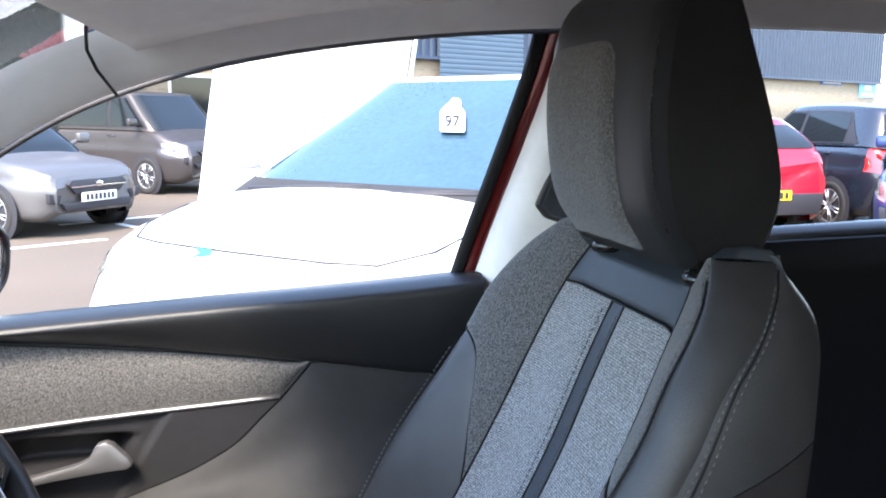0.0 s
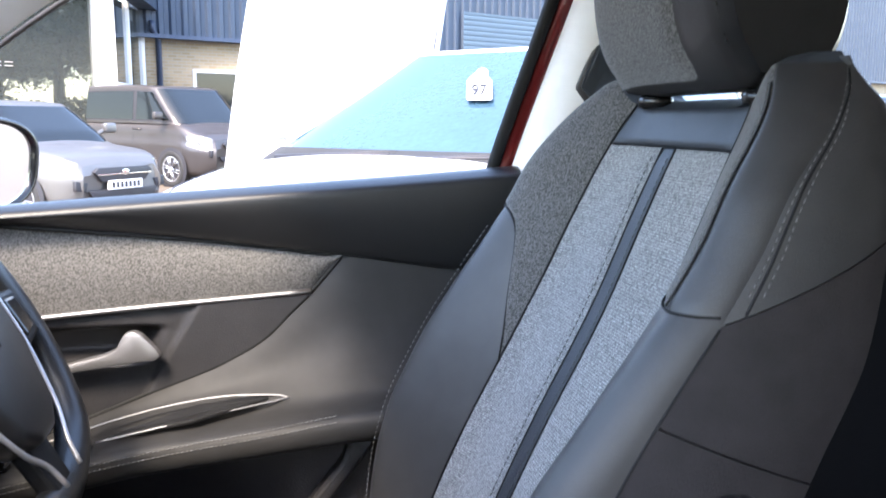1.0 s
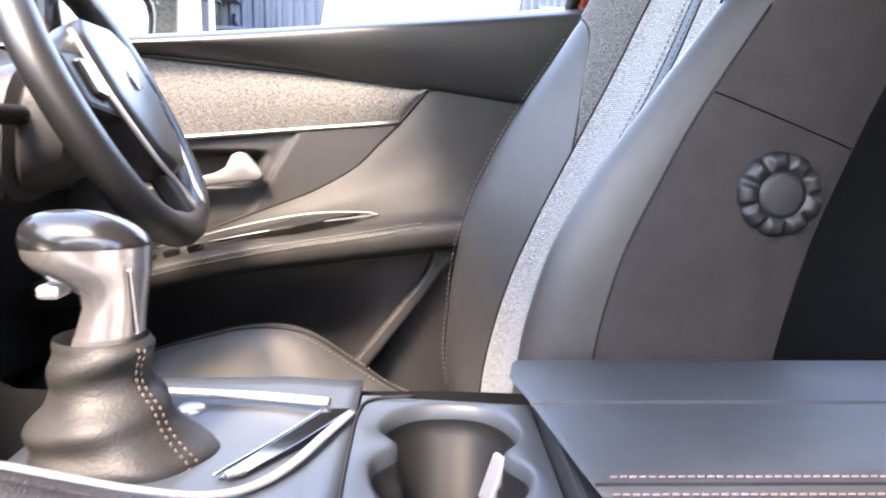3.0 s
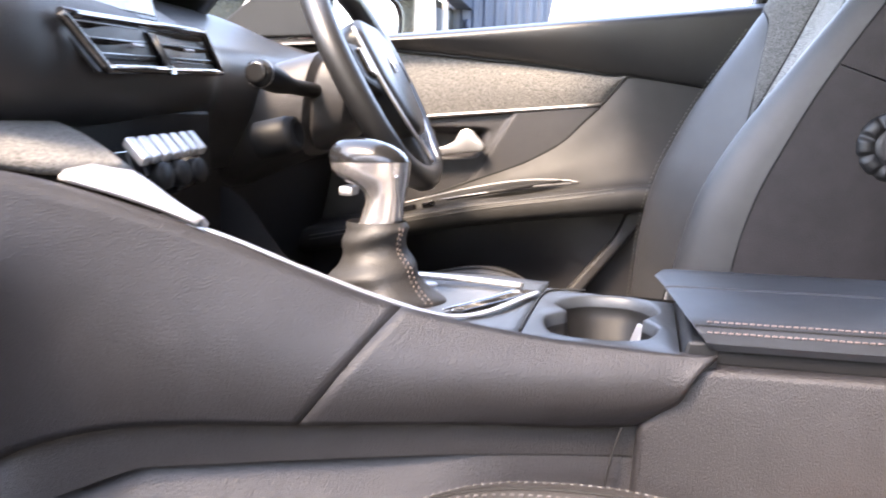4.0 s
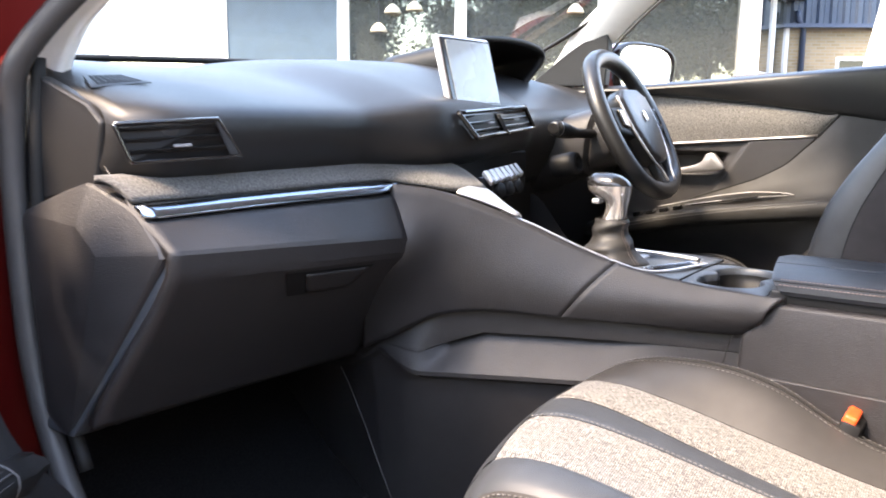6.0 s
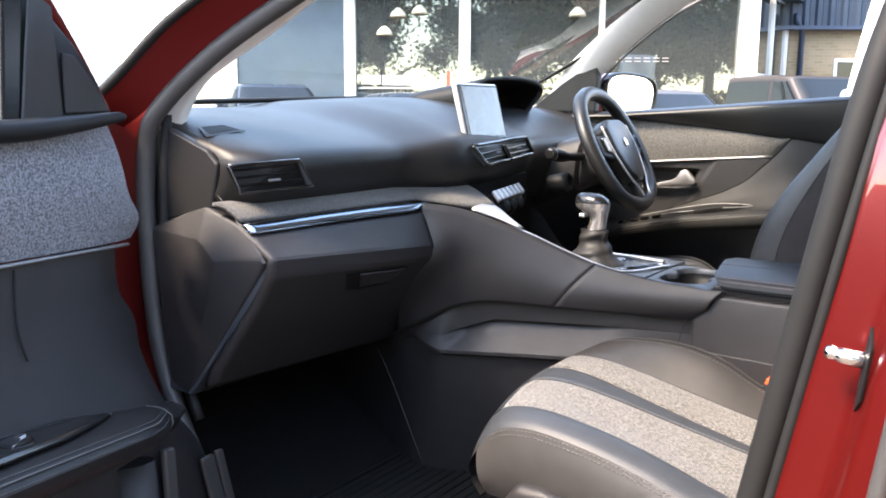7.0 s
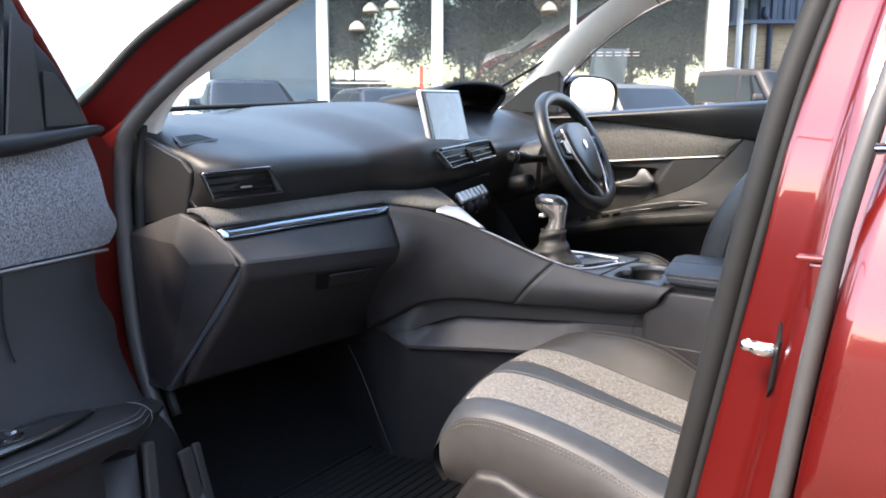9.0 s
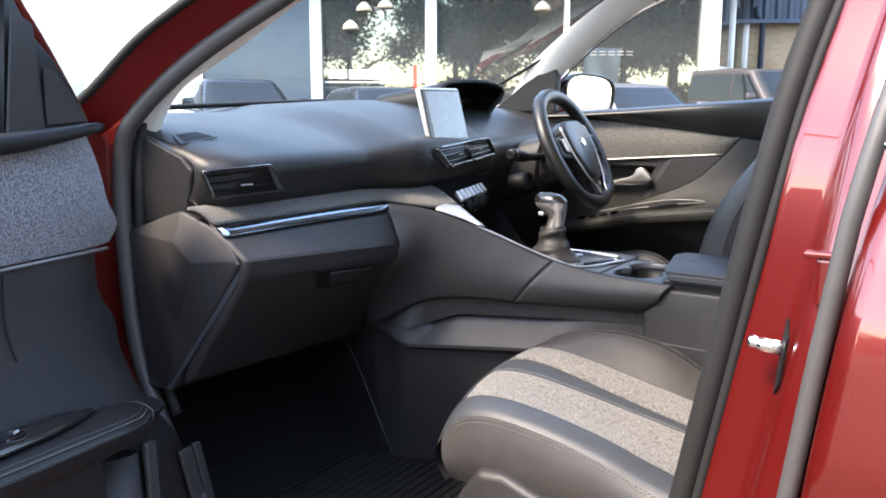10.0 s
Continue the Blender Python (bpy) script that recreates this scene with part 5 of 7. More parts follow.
bm.faces.new([bm.verts.new(MM @ Vector((0.0375, y * 0.88, z * 0.88))) for y, z in OVAL])
part("mirror_glass", bm, MIRROR, mir, thick=0.002)
bm = B()
tube(bm, [(-0.64, 0.83, 1.12), (-0.635, 0.93, 1.130)], 0.03, 12, squash=0.5)
part("mirror_foot", bm, PLASTIC_DARK, mir)

# ---- passenger's door, standing open ----
door_p = thing("door_passenger", "open passenger's door with felt panel and stitched armrest", "door", (-0.74, -0.86, 0.45), kind="structure")
OPEN = Matrix.Translation((-0.62, -0.88, 0)) @ pose(0, 0, 0, 0, 0, -66)


def on_door(s, d, z):
    """s metres from the trim's front edge along the door, d metres in from its skin, z up."""
    return OPEN @ Vector((s, d, z))


def pfelt(u, w):
    s = 0.015 + 0.95 * w + 0.030 * (1 - w) ** 8 * (1 - u) ** 1.5 - 0.035 * (1 - w) ** 12 * math.exp(-((u - 0.85) / 0.18) ** 2)
    zt, zb = 1.122 + 0.03 * w, 0.945 + 0.05 * w
    return on_door(s, 0.01 + 0.014 * math.sin(math.pi * u) - 0.02 * (1 - w) ** 20, zt + (zb - zt) * u)


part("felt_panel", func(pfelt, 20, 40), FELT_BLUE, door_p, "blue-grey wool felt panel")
bm = B()
tube(bm, curve([on_door(0.036, 0.012, 1.1325), on_door(0.07, 0.022, 1.1315), on_door(0.18, 0.028, 1.1235), on_door(0.335, 0.030, 1.117), on_door(0.6, 0.032, 1.128), on_door(1.0, 0.032, 1.15)], 30), [0.0055, 0.0065] + [0.0075 + 0.0065 * min(1, k / 8) for k in range(28)], 12)
part("belt_pad", bm, PLASTIC_DARK, door_p)
bm = B()
tube(bm, curve([on_door(0.046, 0.014, 0.9425), on_door(0.3, 0.020, 0.957), on_door(0.95, 0.022, 0.992)], 24), 0.004, 8, squash=0.7)
part("chrome_strip", bm, SATIN_DIM, door_p, "slim grey metal strip")


EDGE_Z = (0.36, 0.44, 0.57, 0.62, 0.70, 0.78, 0.83, 0.875, 0.95)
EDGE_S = (-0.16, -0.12, -0.045, -0.015, 0.045, 0.055, 0.042, 0.062, 0.054)
DEPTH_Z, DEPTH_D = (0.35, 0.57, 0.66, 0.72, 0.80, 0.87, 0.99), (0.105, 0.100, 0.092, 0.075, 0.045, 0.026, 0.014)


def plow(u, w):
    z = 0.944 + 0.05 * w - 0.584 * u
    return on_door(ips(z, EDGE_Z, EDGE_S) + 0.93 * w, ips(z, DEPTH_Z, DEPTH_D) - 0.02 * (1 - w) ** 20, z)


part("lower_panel", func(plow, 60, 40), PLASTIC, door_p, "black grained door panel")
part("front_return", func(lambda u, w: on_door(ips(0.944 - 0.584 * u, EDGE_Z, EDGE_S) - 0.012 * w, ips(0.944 - 0.584 * u, DEPTH_Z, DEPTH_D) - 0.02 - 0.12 * w, 0.944 - 0.584 * u), 40, 4), PLASTIC_DARK, door_p)
bm = B()
tube(bm, [on_door(0.30 + 0.012 * math.sin(k / 6), ips(0.94 - 0.11 * k / 12, DEPTH_Z, DEPTH_D) + 0.001, 0.95 - 0.11 * k / 12) for k in range(13)], 0.0014, 6)
part("panel_gap", bm, RUBBER_BLACK, door_p)


def arm_edge(s):
    """Depth of the armrest's outer edge and height of its top along the door."""
    return 0.100 + 0.080 * sm(0.05, 0.30, s), 0.698 + 0.27 * min(s - 0.06, 0.22) + 0.16 * max(0.0, min(s - 0.28, 0.4))


bm = B()
rows = []
for k in range(30):
    s = 0.050 + 0.86 * (k / 29) ** 1.3
    d1, zt = arm_edge(s)
    e = 0.6 + 0.4 * sm(0.05, 0.08, s)
    rows.append([on_door(s, d, zt + (z - 0.010) * e + 0.010) for d, z in ((0.045, -0.004), (0.060, 0.001), ((0.06 + d1) / 2, 0.004), (d1 - 0.020, 0.001), (d1 - 0.007, -0.004), (d1, -0.013), (d1 - 0.001, -0.024), (d1 - 0.012, -0.038), (d1 - 0.035, -0.050), (0.060, -0.055))])
vs = grid(bm, rows, close_v=True)
bm.faces.new(vs[0])
bm.faces.new(vs[-1])
arm_p = part("armrest", bm, LEATHER_SHADED, door_p, "stitched black leather door armrest", smooth=40)
for off, dz in ((0.012, -0.0005), (0.001, -0.0115)):
    bm = B()
    stitches(bm, [on_door(s, arm_edge(s)[0] - off, arm_edge(s)[1] + dz) for s in (0.13, 0.18, 0.24, 0.32, 0.40, 0.50, 0.62, 0.75, 0.88)], step=0.006, size=0.0005, lift=(0, 0, 0.0010))
    part("stitching", bm, THREAD_DIM, arm_p)
bm = B()
tube(bm, [on_door(s, arm_edge(s)[0] - 0.006, arm_edge(s)[1] - 0.0035) for s in np.linspace(0.12, 0.88, 30)], 0.0011, 6)
tube(bm, [on_door(0.122, d, arm_edge(0.122)[1] + z) for d, z in ((0.075, 0.0045), (0.095, 0.004), (0.106, 0.001), (0.1165, -0.006), (0.118, -0.018), (0.110, -0.034))], 0.0011, 6)
part("edge_seam", bm, THREAD_DIM, arm_p)
bm = B()
grid(bm, [[on_door(s, a + (b - a) * w, arm_edge(s)[1] + 0.0062) for w in (0, 0.33, 0.66, 1)] for s, a, b in ((0.272, 0.108, 0.118), (0.33, 0.094, 0.134), (0.40, 0.086, 0.146), (0.50, 0.080, 0.152), (0.62, 0.078, 0.154), (0.76, 0.078, 0.152))])
cup_p = part("pull_cup", bm, GLOSS_SOFT, arm_p, "semi-gloss switch panel", thick=0.004)
bm = B()
tube(bm, [on_door(s, d, arm_edge(s)[1] + 0.0085) for s, d in ((0.262, 0.112), (0.33, 0.092), (0.40, 0.084), (0.50, 0.078), (0.62, 0.076))], 0.0014, 6)
part("silver_outline", bm, SATIN_DIM, arm_p)
bm = B()
box(bm, on_door(0.44, 0.115, arm_edge(0.44)[1] + 0.010), (0.034, 0.024, 0.010), 0.003, pose(0, 0, 0, 0, 0, -66))
part("window_switch", bm, GLOSS_BLACK, cup_p)
bm = B()
box(bm, on_door(0.432, 0.115, arm_edge(0.44)[1] + 0.0158), (0.010, 0.008, 0.002), 0.0006, pose(0, 0, 0, 0, 0, -66))
part("mark", bm, CHROME, cup_p)
# map pocket below: pale brace, rounded column, slotted end
bm = B()
prism(bm, [on_door(0.110, 0.104, 0.655), on_door(0.140, 0.104, 0.662), on_door(0.150, 0.118, 0.36), on_door(0.120, 0.118, 0.36)], OPEN.to_3x3() @ Vector((0, 0.010, 0)), 0.004, 3)
part("pocket_brace", bm, RUBBER, door_p, "grey brace of the map pocket")
bm = B()
tube(bm, [on_door(0.20, 0.085, 0.665), on_door(0.205, 0.095, 0.55), on_door(0.215, 0.10, 0.36)], 0.042, 16, squash=0.6)
part("pocket_column", bm, PLASTIC, door_p)
for s0, s1, z1 in ((-0.020, 0.020, 0.590), (-0.052, -0.028, 0.585)):
    bm = B()
    prism(bm, [on_door(s0, 0.100, z1), on_door(s1, 0.100, z1 + 0.006), on_door(s1 - 0.055, 0.108, 0.40), on_door(s0 - 0.055, 0.108, 0.40)], OPEN.to_3x3() @ Vector((0, 0.008, 0)), 0.003, 2)
    part("pocket_rib", bm, RUBBER, door_p)
IN = OPEN.to_3x3() @ Vector((0, 1, 0))
bm = B()
prism(bm, [on_door(s, -0.016, z) for s, z in ((0.046, 1.120), (0.050, 1.140), (0.078, 1.181), (0.125, 1.229), (0.172, 1.263), (0.200, 1.300), (0.222, 1.330), (0.250, 1.345), (0.262, 1.120))], IN * 0.016, 0.003, 2)
sail = part("sail_panel", bm, PLASTIC_DARK, door_p, "dark triangular mirror sail panel", smooth=30)
bm = B()
prism(bm, [on_door(s, 0.0015, z) for s, z in ((0.060, 1.140), (0.160, 1.138), (0.158, 1.217), (0.132, 1.214), (0.092, 1.180))], IN * 0.003, 0.001)
part("tweeter_grille", bm, PLASTIC, sail, "fine black tweeter grille")
bm = B()
grid(bm, [[on_door(0.250 - 0.030 * k, 0.004, lerp2(1.122, 1.287, k)), on_door(0.247 - 0.029 * k, 0.006, lerp2(1.122, 1.290, k)), on_door(0.170 + 0.010 * k, 0.008, lerp2(1.122, 1.274, k)), on_door(0.165 + 0.010 * k, 0.002, lerp2(1.122, 1.262, k))] for k in (0, 0.33, 0.66, 0.97, 1.0)])
part("sail_strip", bm, PLASTIC, sail, "lighter flat strip along the sail panel", smooth=30)
bm = B()
prism(bm, [on_door(s, -0.004, z) for s, z in ((0.250, 1.122), (0.280, 1.122), (0.258, 1.345), (0.222, 1.335))], IN * 0.008, 0.003, 2)
part("window_channel", bm, GLOSS_SOFT, door_p)
bm = B()
tube(bm, curve([on_door(0.02, -0.030, 1.135), on_door(0.070, -0.024, 1.190), on_door(0.115, -0.020, 1.236), on_door(0.165, -0.020, 1.290), on_door(0.215, -0.030, 1.350), on_door(0.35, -0.11, 1.470), on_door(0.65, -0.19, 1.565), on_door(0.98, -0.21, 1.585)], 50), 0.013, 10, squash=0.6)
part("window_frame", bm, RED, door_p)
bm = B()
grid(bm, [[on_door(s, -0.13 + y, z) for y, z in ((-0.01, 0.30), (-0.06, 0.60), (-0.065, 0.90), (-0.03, 1.08), (0.02, 1.14))] for s in (-0.12, 0.2, 0.6, 1.0)])
part("outer_skin", bm, RED, door_p, "metallic red outer skin", thick=0.004)
bm = B()
grid(bm, [[on_door(-0.12, -0.13 + y, z), on_door(-0.03, -0.06, z)] for y, z in ((-0.01, 0.30), (-0.06, 0.60), (-0.065, 0.90), (-0.03, 1.08), (0.02, 1.14))])
part("edge_skin", bm, RED, door_p)


# ---- car body round the cabin ----
car = thing("car_body", "metallic red car body with pillars, sills and roof rails", "car body", (0.2, 0.0, 0.30), kind="structure")
RAIL = [(-1.02, 0.80, 1.045), (-0.78, 0.79, 1.105), (-0.68, 0.785, 1.150), (-0.585, 0.735, 1.250), (-0.43, 0.665, 1.355), (-0.28, 0.625, 1.435), (-0.10, 0.600, 1.487), (0.15, 0.592, 1.520), (0.45, 0.592, 1.530), (0.80, 0.590, 1.520), (1.15, 0.585, 1.470)]
flip = lambda pts, s: [(x, s * y, z) for x, y, z in pts]
for s in (-1, 1):
    # painted frame, seal and inner trim along the pillar and roof edge
    bm = B()
    tube(bm, curve([(x - 0.05 + 0.04 * (x > -0.3), y + 0.055, z + 0.028) for x, y, z in RAIL], 60), 0.036, 12, squash=0.6) if s > 0 else tube(bm, curve([(x - 0.012 + 0.02 * (x > -0.3), -y - 0.068, z + 0.034) for x, y, z in RAIL], 60), 0.010, 12, squash=0.6)
    part("pillar_frame", bm, RED, car)
    if s < 0:
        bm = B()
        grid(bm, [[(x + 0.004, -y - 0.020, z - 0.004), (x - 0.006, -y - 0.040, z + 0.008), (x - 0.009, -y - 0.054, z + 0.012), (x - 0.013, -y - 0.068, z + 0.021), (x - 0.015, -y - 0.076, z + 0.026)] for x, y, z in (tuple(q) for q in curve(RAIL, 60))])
        part("pillar_jamb", bm, RED_SHADED, car, "red pillar inside the door opening, shade put into its paint")
        bm = B()
        PR = [(-0.716, -0.755, 1.085), (-0.690, -0.752, 1.140), (-0.652, -0.736, 1.193), (-0.553, -0.687, 1.265), (-0.448, -0.640, 1.343), (-0.30, -0.590, 1.425), (-0.10, -0.565, 1.48), (0.3, -0.555, 1.51)]
        grid(bm, [[(x - 0.01, y - 0.015, z), (x, y, z), (x + 0.020, y + 0.004, z - 0.001), (x + 0.030, y + 0.010, z - 0.002), (x + 0.022, y + 0.028, z + 0.006), (x - 0.03, y + 0.05, z + 0.02)] for x, y, z in (tuple(q) for q in curve(PR, 60))])
        part("pillar_return", bm, HEADLINER, car, "pale pillar trim beside the seal")
        bm = B()
        tube(bm, curve([(x - 0.014, -y - 0.078, z + 0.031) for x, y, z in RAIL], 60), 0.008, 8)
        part("screen_strip", bm, RUBBER_BLACK, car)
    bm = B()
    if s < 0:
        low = [(-0.52, -0.798, 0.45), (-0.63, -0.798, 0.60), (-0.690, -0.798, 0.75), (-0.705, -0.798, 0.95), (-0.697, -0.798, 1.07)]
        tube(bm, curve(low + flip([(x + 0.012, y + 0.012, z - 0.014) for x, y, z in RAIL[2:9]], s), 90), 0.0155, 12)
    else:
        tube(bm, curve([(x + 0.004, y + 0.020, z - 0.002) for x, y, z in RAIL[:9]], 60), 0.0035, 8)
    part("door_seal", bm, RUBBER, car, "dark grey rubber door seal")
    bm = B()
    rows = []
    for x, y, z in curve(flip(RAIL, s), 60):
        k = sm(-0.85, -0.2, x)
        rows.append([(x, y + s * 0.004, z - 0.002), (x - 0.012, y - s * 0.012, z + 0.002), (x - 0.035 + 0.02 * k, y - s * (0.030 + 0.01 * k), z + 0.016 + 0.01 * k), (x - 0.075 + 0.06 * k, y - s * (0.036 + 0.03 * k), z + 0.030 + 0.012 * k), (x - 0.115 + 0.10 * k, y - s * (0.020 + 0.06 * k), z + 0.034 + 0.020 * k)])
    grid(bm, rows)
    part("pillar_trim", bm, HEADLINER, car, "pale grey cloth pillar trim")
# headliner and roof skin


def liner(u, w):
    x = -0.20 + 1.45 * u
    r = curve(RAIL, 60)
    hy, hz = ip(x, [q[0] for q in r], [q[1] for q in r]), ip(x, [q[0] for q in r], [q[2] for q in r])
    v = -1 + 2 * w
    return (x + 0.05 * (1 - v * v) * -(1 - u), (hy - 0.055) * v, hz + 0.028 + 0.035 * (1 - v * v))


bm = func(liner, 24, 24)
tagged(part("ceiling", bm, HEADLINER, None, thick=0.01), "pale grey cloth headliner", "ceiling", kind="structure")
bm = func(lambda u, w: np.array(liner(u, w)) * np.array((1, 1.12, 1)) + np.array((0, 0, 0.045)), 24, 24)
part("roof_skin", bm, RED, car, thick=0.006)
# sun visor edge and front header
bm = B()
tube(bm, curve([(-0.20, -0.52, 1.512), (-0.225, -0.36, 1.535), (-0.24, 0, 1.545), (-0.225, 0.36, 1.535), (-0.20, 0.52, 1.512)], 20), 0.018, 10, squash=0.5)
part("front_header", bm, HEADLINER, car)
bm = B()
tube(bm, [(-0.225, 0.455, 1.515), (-0.238, 0.500, 1.506), (-0.250, 0.545, 1.490), (-0.248, 0.575, 1.470), (-0.236, 0.607, 1.444)], 0.002, 6)
part("trim_joint", bm, RUBBER_BLACK, car)
visor = thing("sun_visor", "folded pale grey sun visor", "sun visor", (-0.20, 0.36, 1.46))
bm = B()
box(bm, (-0.135, 0.20, 1.535), (0.13, 0.34, 0.014), 0.008, pose(0, 0, 0, 0, -12, 0), 3)
part("visor_flap", bm, HEADLINER, visor, smooth=50)
# windscreen and side glass
WS = thing("windscreen", "clear sloping windscreen", "windscreen", (-0.8, 0, 1.12), kind="structure")
bm = func(lambda u, w: np.array((-1.12 + 0.905 * u - 0.06 * (1 - (2 * w - 1) ** 2) * (1 - u), (0.76 - 0.20 * u) * (2 * w - 1), 1.115 + 0.415 * u)), 12, 12)
pane = part("pane", bm, glass_mat("windscreen_glass", (0.86, 0.89, 0.88)), WS)
bm = B()
tube(bm, curve([(-1.03, 0.74, 1.12), (-0.82, 0.715, 1.215), (-0.60, 0.68, 1.318), (-0.33, 0.60, 1.47)], 20), 0.009, 6, squash=0.5)
part("screen_edge", bm, RUBBER_BLACK, WS)
# window seals along the belt
for s in (-1, 1):
    if s > 0:
        bm = B()
        tube(bm, curve([(-0.85, 0.80, 1.108), (-0.3, 0.80, 1.140), (0.22, 0.80, 1.174)], 12), 0.008, 6)
        part("window_seal", bm, RUBBER_BLACK, car)
# B pillars


def bx(z):
    """Front edge of the pillar behind the front door."""
    return ip(z, (0.40, 0.707, 1.263, 1.53), (0.228, 0.284, 0.386, 0.448))


for s in (-1, 1):
    off = 0 if s < 0 else -0.165
    zs = (0.38, 0.55, 0.72, 0.90, 1.05, 1.20, 1.35, 1.50)
    tum = lambda z: 0.17 * sm(1.1, 1.56, z)
    if s < 0:
        bm = B()
        tube(bm, curve([(bx(z) + 0.016, -0.782 + tum(z), z) for z in zs], 30), 0.0150, 12)
        part("door_seal", bm, RUBBER_BLACK, car, "dark grey rubber door seal")
        bm = B()
        tube(bm, curve([(bx(z) + 0.036, -0.800 + tum(z), z) for z in zs], 30), 0.006, 8)
        part("seal_lip", bm, RUBBER_BLACK, car)
        bm = B()
        grid(bm, [[(bx(z) + a, -b + tum(z), z) for a, b in ((0.030, 0.790), (0.040, 0.803), (0.048, 0.807), (0.078, 0.811), (0.086, 0.815), (0.090, 0.824), (0.094, 0.842 - 0.02 * sm(0.9, 1.3, z)), (0.100, 0.860 - 0.04 * sm(0.9, 1.3, z)), (0.108, 0.868 - 0.05 * sm(0.9, 1.3, z)), (0.160, 0.880 - 0.055 * sm(0.9, 1.3, z)))] for z in np.linspace(0.38, 1.52, 24)])
        part("pillar_jamb", bm, RED, car, "glossy red door jamb")
        bm = B()
        grid(bm, [[(bx(z) + 0.01, -0.770 + tum(z), z), (bx(z) + 0.06, -0.735 + tum(z), z), (bx(z) + 0.16, -0.735 + tum(z), z), (bx(z) + 0.19, -0.78 + tum(z), z)] for z in np.linspace(0.38, 1.52, 24)])
        part("pillar_cover", bm, PLASTIC, car)
    else:
        bm = B()
        dx = lambda z: ip(z, (1.0, 1.20, 1.52), (0.150, 0.195, 0.280))
        tube(bm, [(dx(z) - 0.005, 0.795 - tum(z) * 0.9, z) for z in np.linspace(0.9, 1.53, 14)], 0.009, 8)
        part("door_seal", bm, RUBBER_BLACK, car)
        bm = B()
        grid(bm, [[(dx(z) + a, b - tum(z) * 0.9, z) for a, b in ((0.0, 0.80), (0.008, 0.788), (0.020, 0.786), (0.032, 0.790))] for z in np.linspace(0.9, 1.55, 20)])
        part("pillar_jamb", bm, RED, car, "red strip of the door jamb")
        bm = B()
        grid(bm, [[(dx(z) + a, b - tum(z) * 0.9, z) for a, b in ((0.020, 0.784), (0.026, 0.765), (0.055, 0.738), (0.13, 0.730), (0.17, 0.745), (0.185, 0.79))] for z in np.linspace(0.45, 1.55, 26)])
        part("pillar_cover", bm, HEADLINER, car, "pale grey pillar cover")
        bm = B()
        prism(bm, [(0.325, 0.728 - 0.05, 1.44), (0.375, 0.728 - 0.06, 1.44), (0.350, 0.728 - 0.02, 1.27), (0.318, 0.728 - 0.015, 1.25), (0.300, 0.728 - 0.015, 1.28)], (0, 0.02, 0), 0.006)
        part("belt_slider", bm, HEADLINER, car)
        bm = B()
        prism(bm, [(0.277, 0.676, 1.302), (0.303, 0.650, 1.382), (0.340, 0.646, 1.382), (0.337, 0.676, 1.270), (0.293, 0.682, 1.284)], (0, -0.010, 0), 0.004, 2)
        slot_cover = part("slot_surround", bm, RUBBER, car)
        bm = B()
        prism(bm, [(0.282, 0.664, 1.303), (0.306, 0.639, 1.376), (0.333, 0.636, 1.376), (0.331, 0.664, 1.278), (0.296, 0.670, 1.290)], (0, -0.004, 0), 0.003, 2)
        part("slot_cover", bm, SLATE, slot_cover)
        bm = B()
        grid(bm, [[(0.335, 0.665, 1.44), (0.385, 0.660, 1.44)], [(0.345, 0.690, 1.20), (0.395, 0.690, 1.20)], [(0.37, 0.69, 0.80), (0.42, 0.69, 0.80)]])
        tagged(part("seat_belt", bm, PLASTIC_DARK, None, thick=0.002), "black webbing seat belt on the pillar", "seat belt")
# striker on the jamb
striker = thing("door_striker", "bright steel door striker on a dark plate", "striker", (0.39, -0.83, 0.90))
bm = B()
tube(bm, curve([(0.408, -0.838, 0.922), (0.398, -0.842, 0.923), (0.384, -0.842, 0.925), (0.376, -0.840, 0.926)], 14), [0.008] * 8 + [0.0065, 0.0065, 0.0075, 0.0075, 0.006, 0.003], 10)
part("bolt", bm, CHROME, striker)
bm = B()
prism(bm, [(0.412, -0.842, 0.955), (0.415, -0.850, 0.935), (0.409, -0.850, 0.885), (0.404, -0.842, 0.872), (0.406, -0.834, 0.91)], (0.003, 0.003, 0), 0.001)
part("plate", bm, PLASTIC_DARK, striker)
# rear passenger-side door with its seal and dark pillar cap
door_r = thing("door_rear", "closed rear door in glossy metallic red", "door", (0.95, -0.90, 0.45), kind="structure")


def rd(z):
    return ip(z, (0.35, 0.795, 0.928, 1.065, 1.176, 1.55), (0.385, 0.446, 0.462, 0.481, 0.502, 0.575))


tumr = lambda z: 0.22 * sm(1.08, 1.60, z) + 0.035 * (1 - sm(0.35, 0.8, z))
bm = B()
grid(bm, [[(rd(z) + a, -0.900 - 0.022 * math.sin(math.pi * min(1, max(0, (z - 0.35) / 0.8))) + tumr(z) - b + 0.045 * max(0, (z - 0.96) / 0.17) ** 1.6 + 0.012 * math.exp(-((z - 0.78) / 0.03) ** 2), z) for a, b in ((0.0, -0.03), (0.004, 0.0), (0.02, 0.008), (0.3, 0.012), (0.8, 0.004))] for z in np.linspace(0.35, 1.13, 30)])
part("outer_skin", bm, RED, door_r, "glossy metallic red door skin")
bm = B()
tube(bm, [(rd(z) - 0.012, -0.885 + tumr(z), z) for z in np.linspace(0.35, 1.52, 24)], 0.0095, 10)
part("door_seal", bm, RUBBER, door_r, "grey rubber edge seal")
bm = B()
grid(bm, [[(rd(z) + a, -0.905 + tumr(z), z) for a in (0.0, 0.05, 0.10)] for z in np.linspace(1.135, 1.52, 10)])
part("pillar_cap", bm, GLOSS_BLACK, door_r)
bm = B()
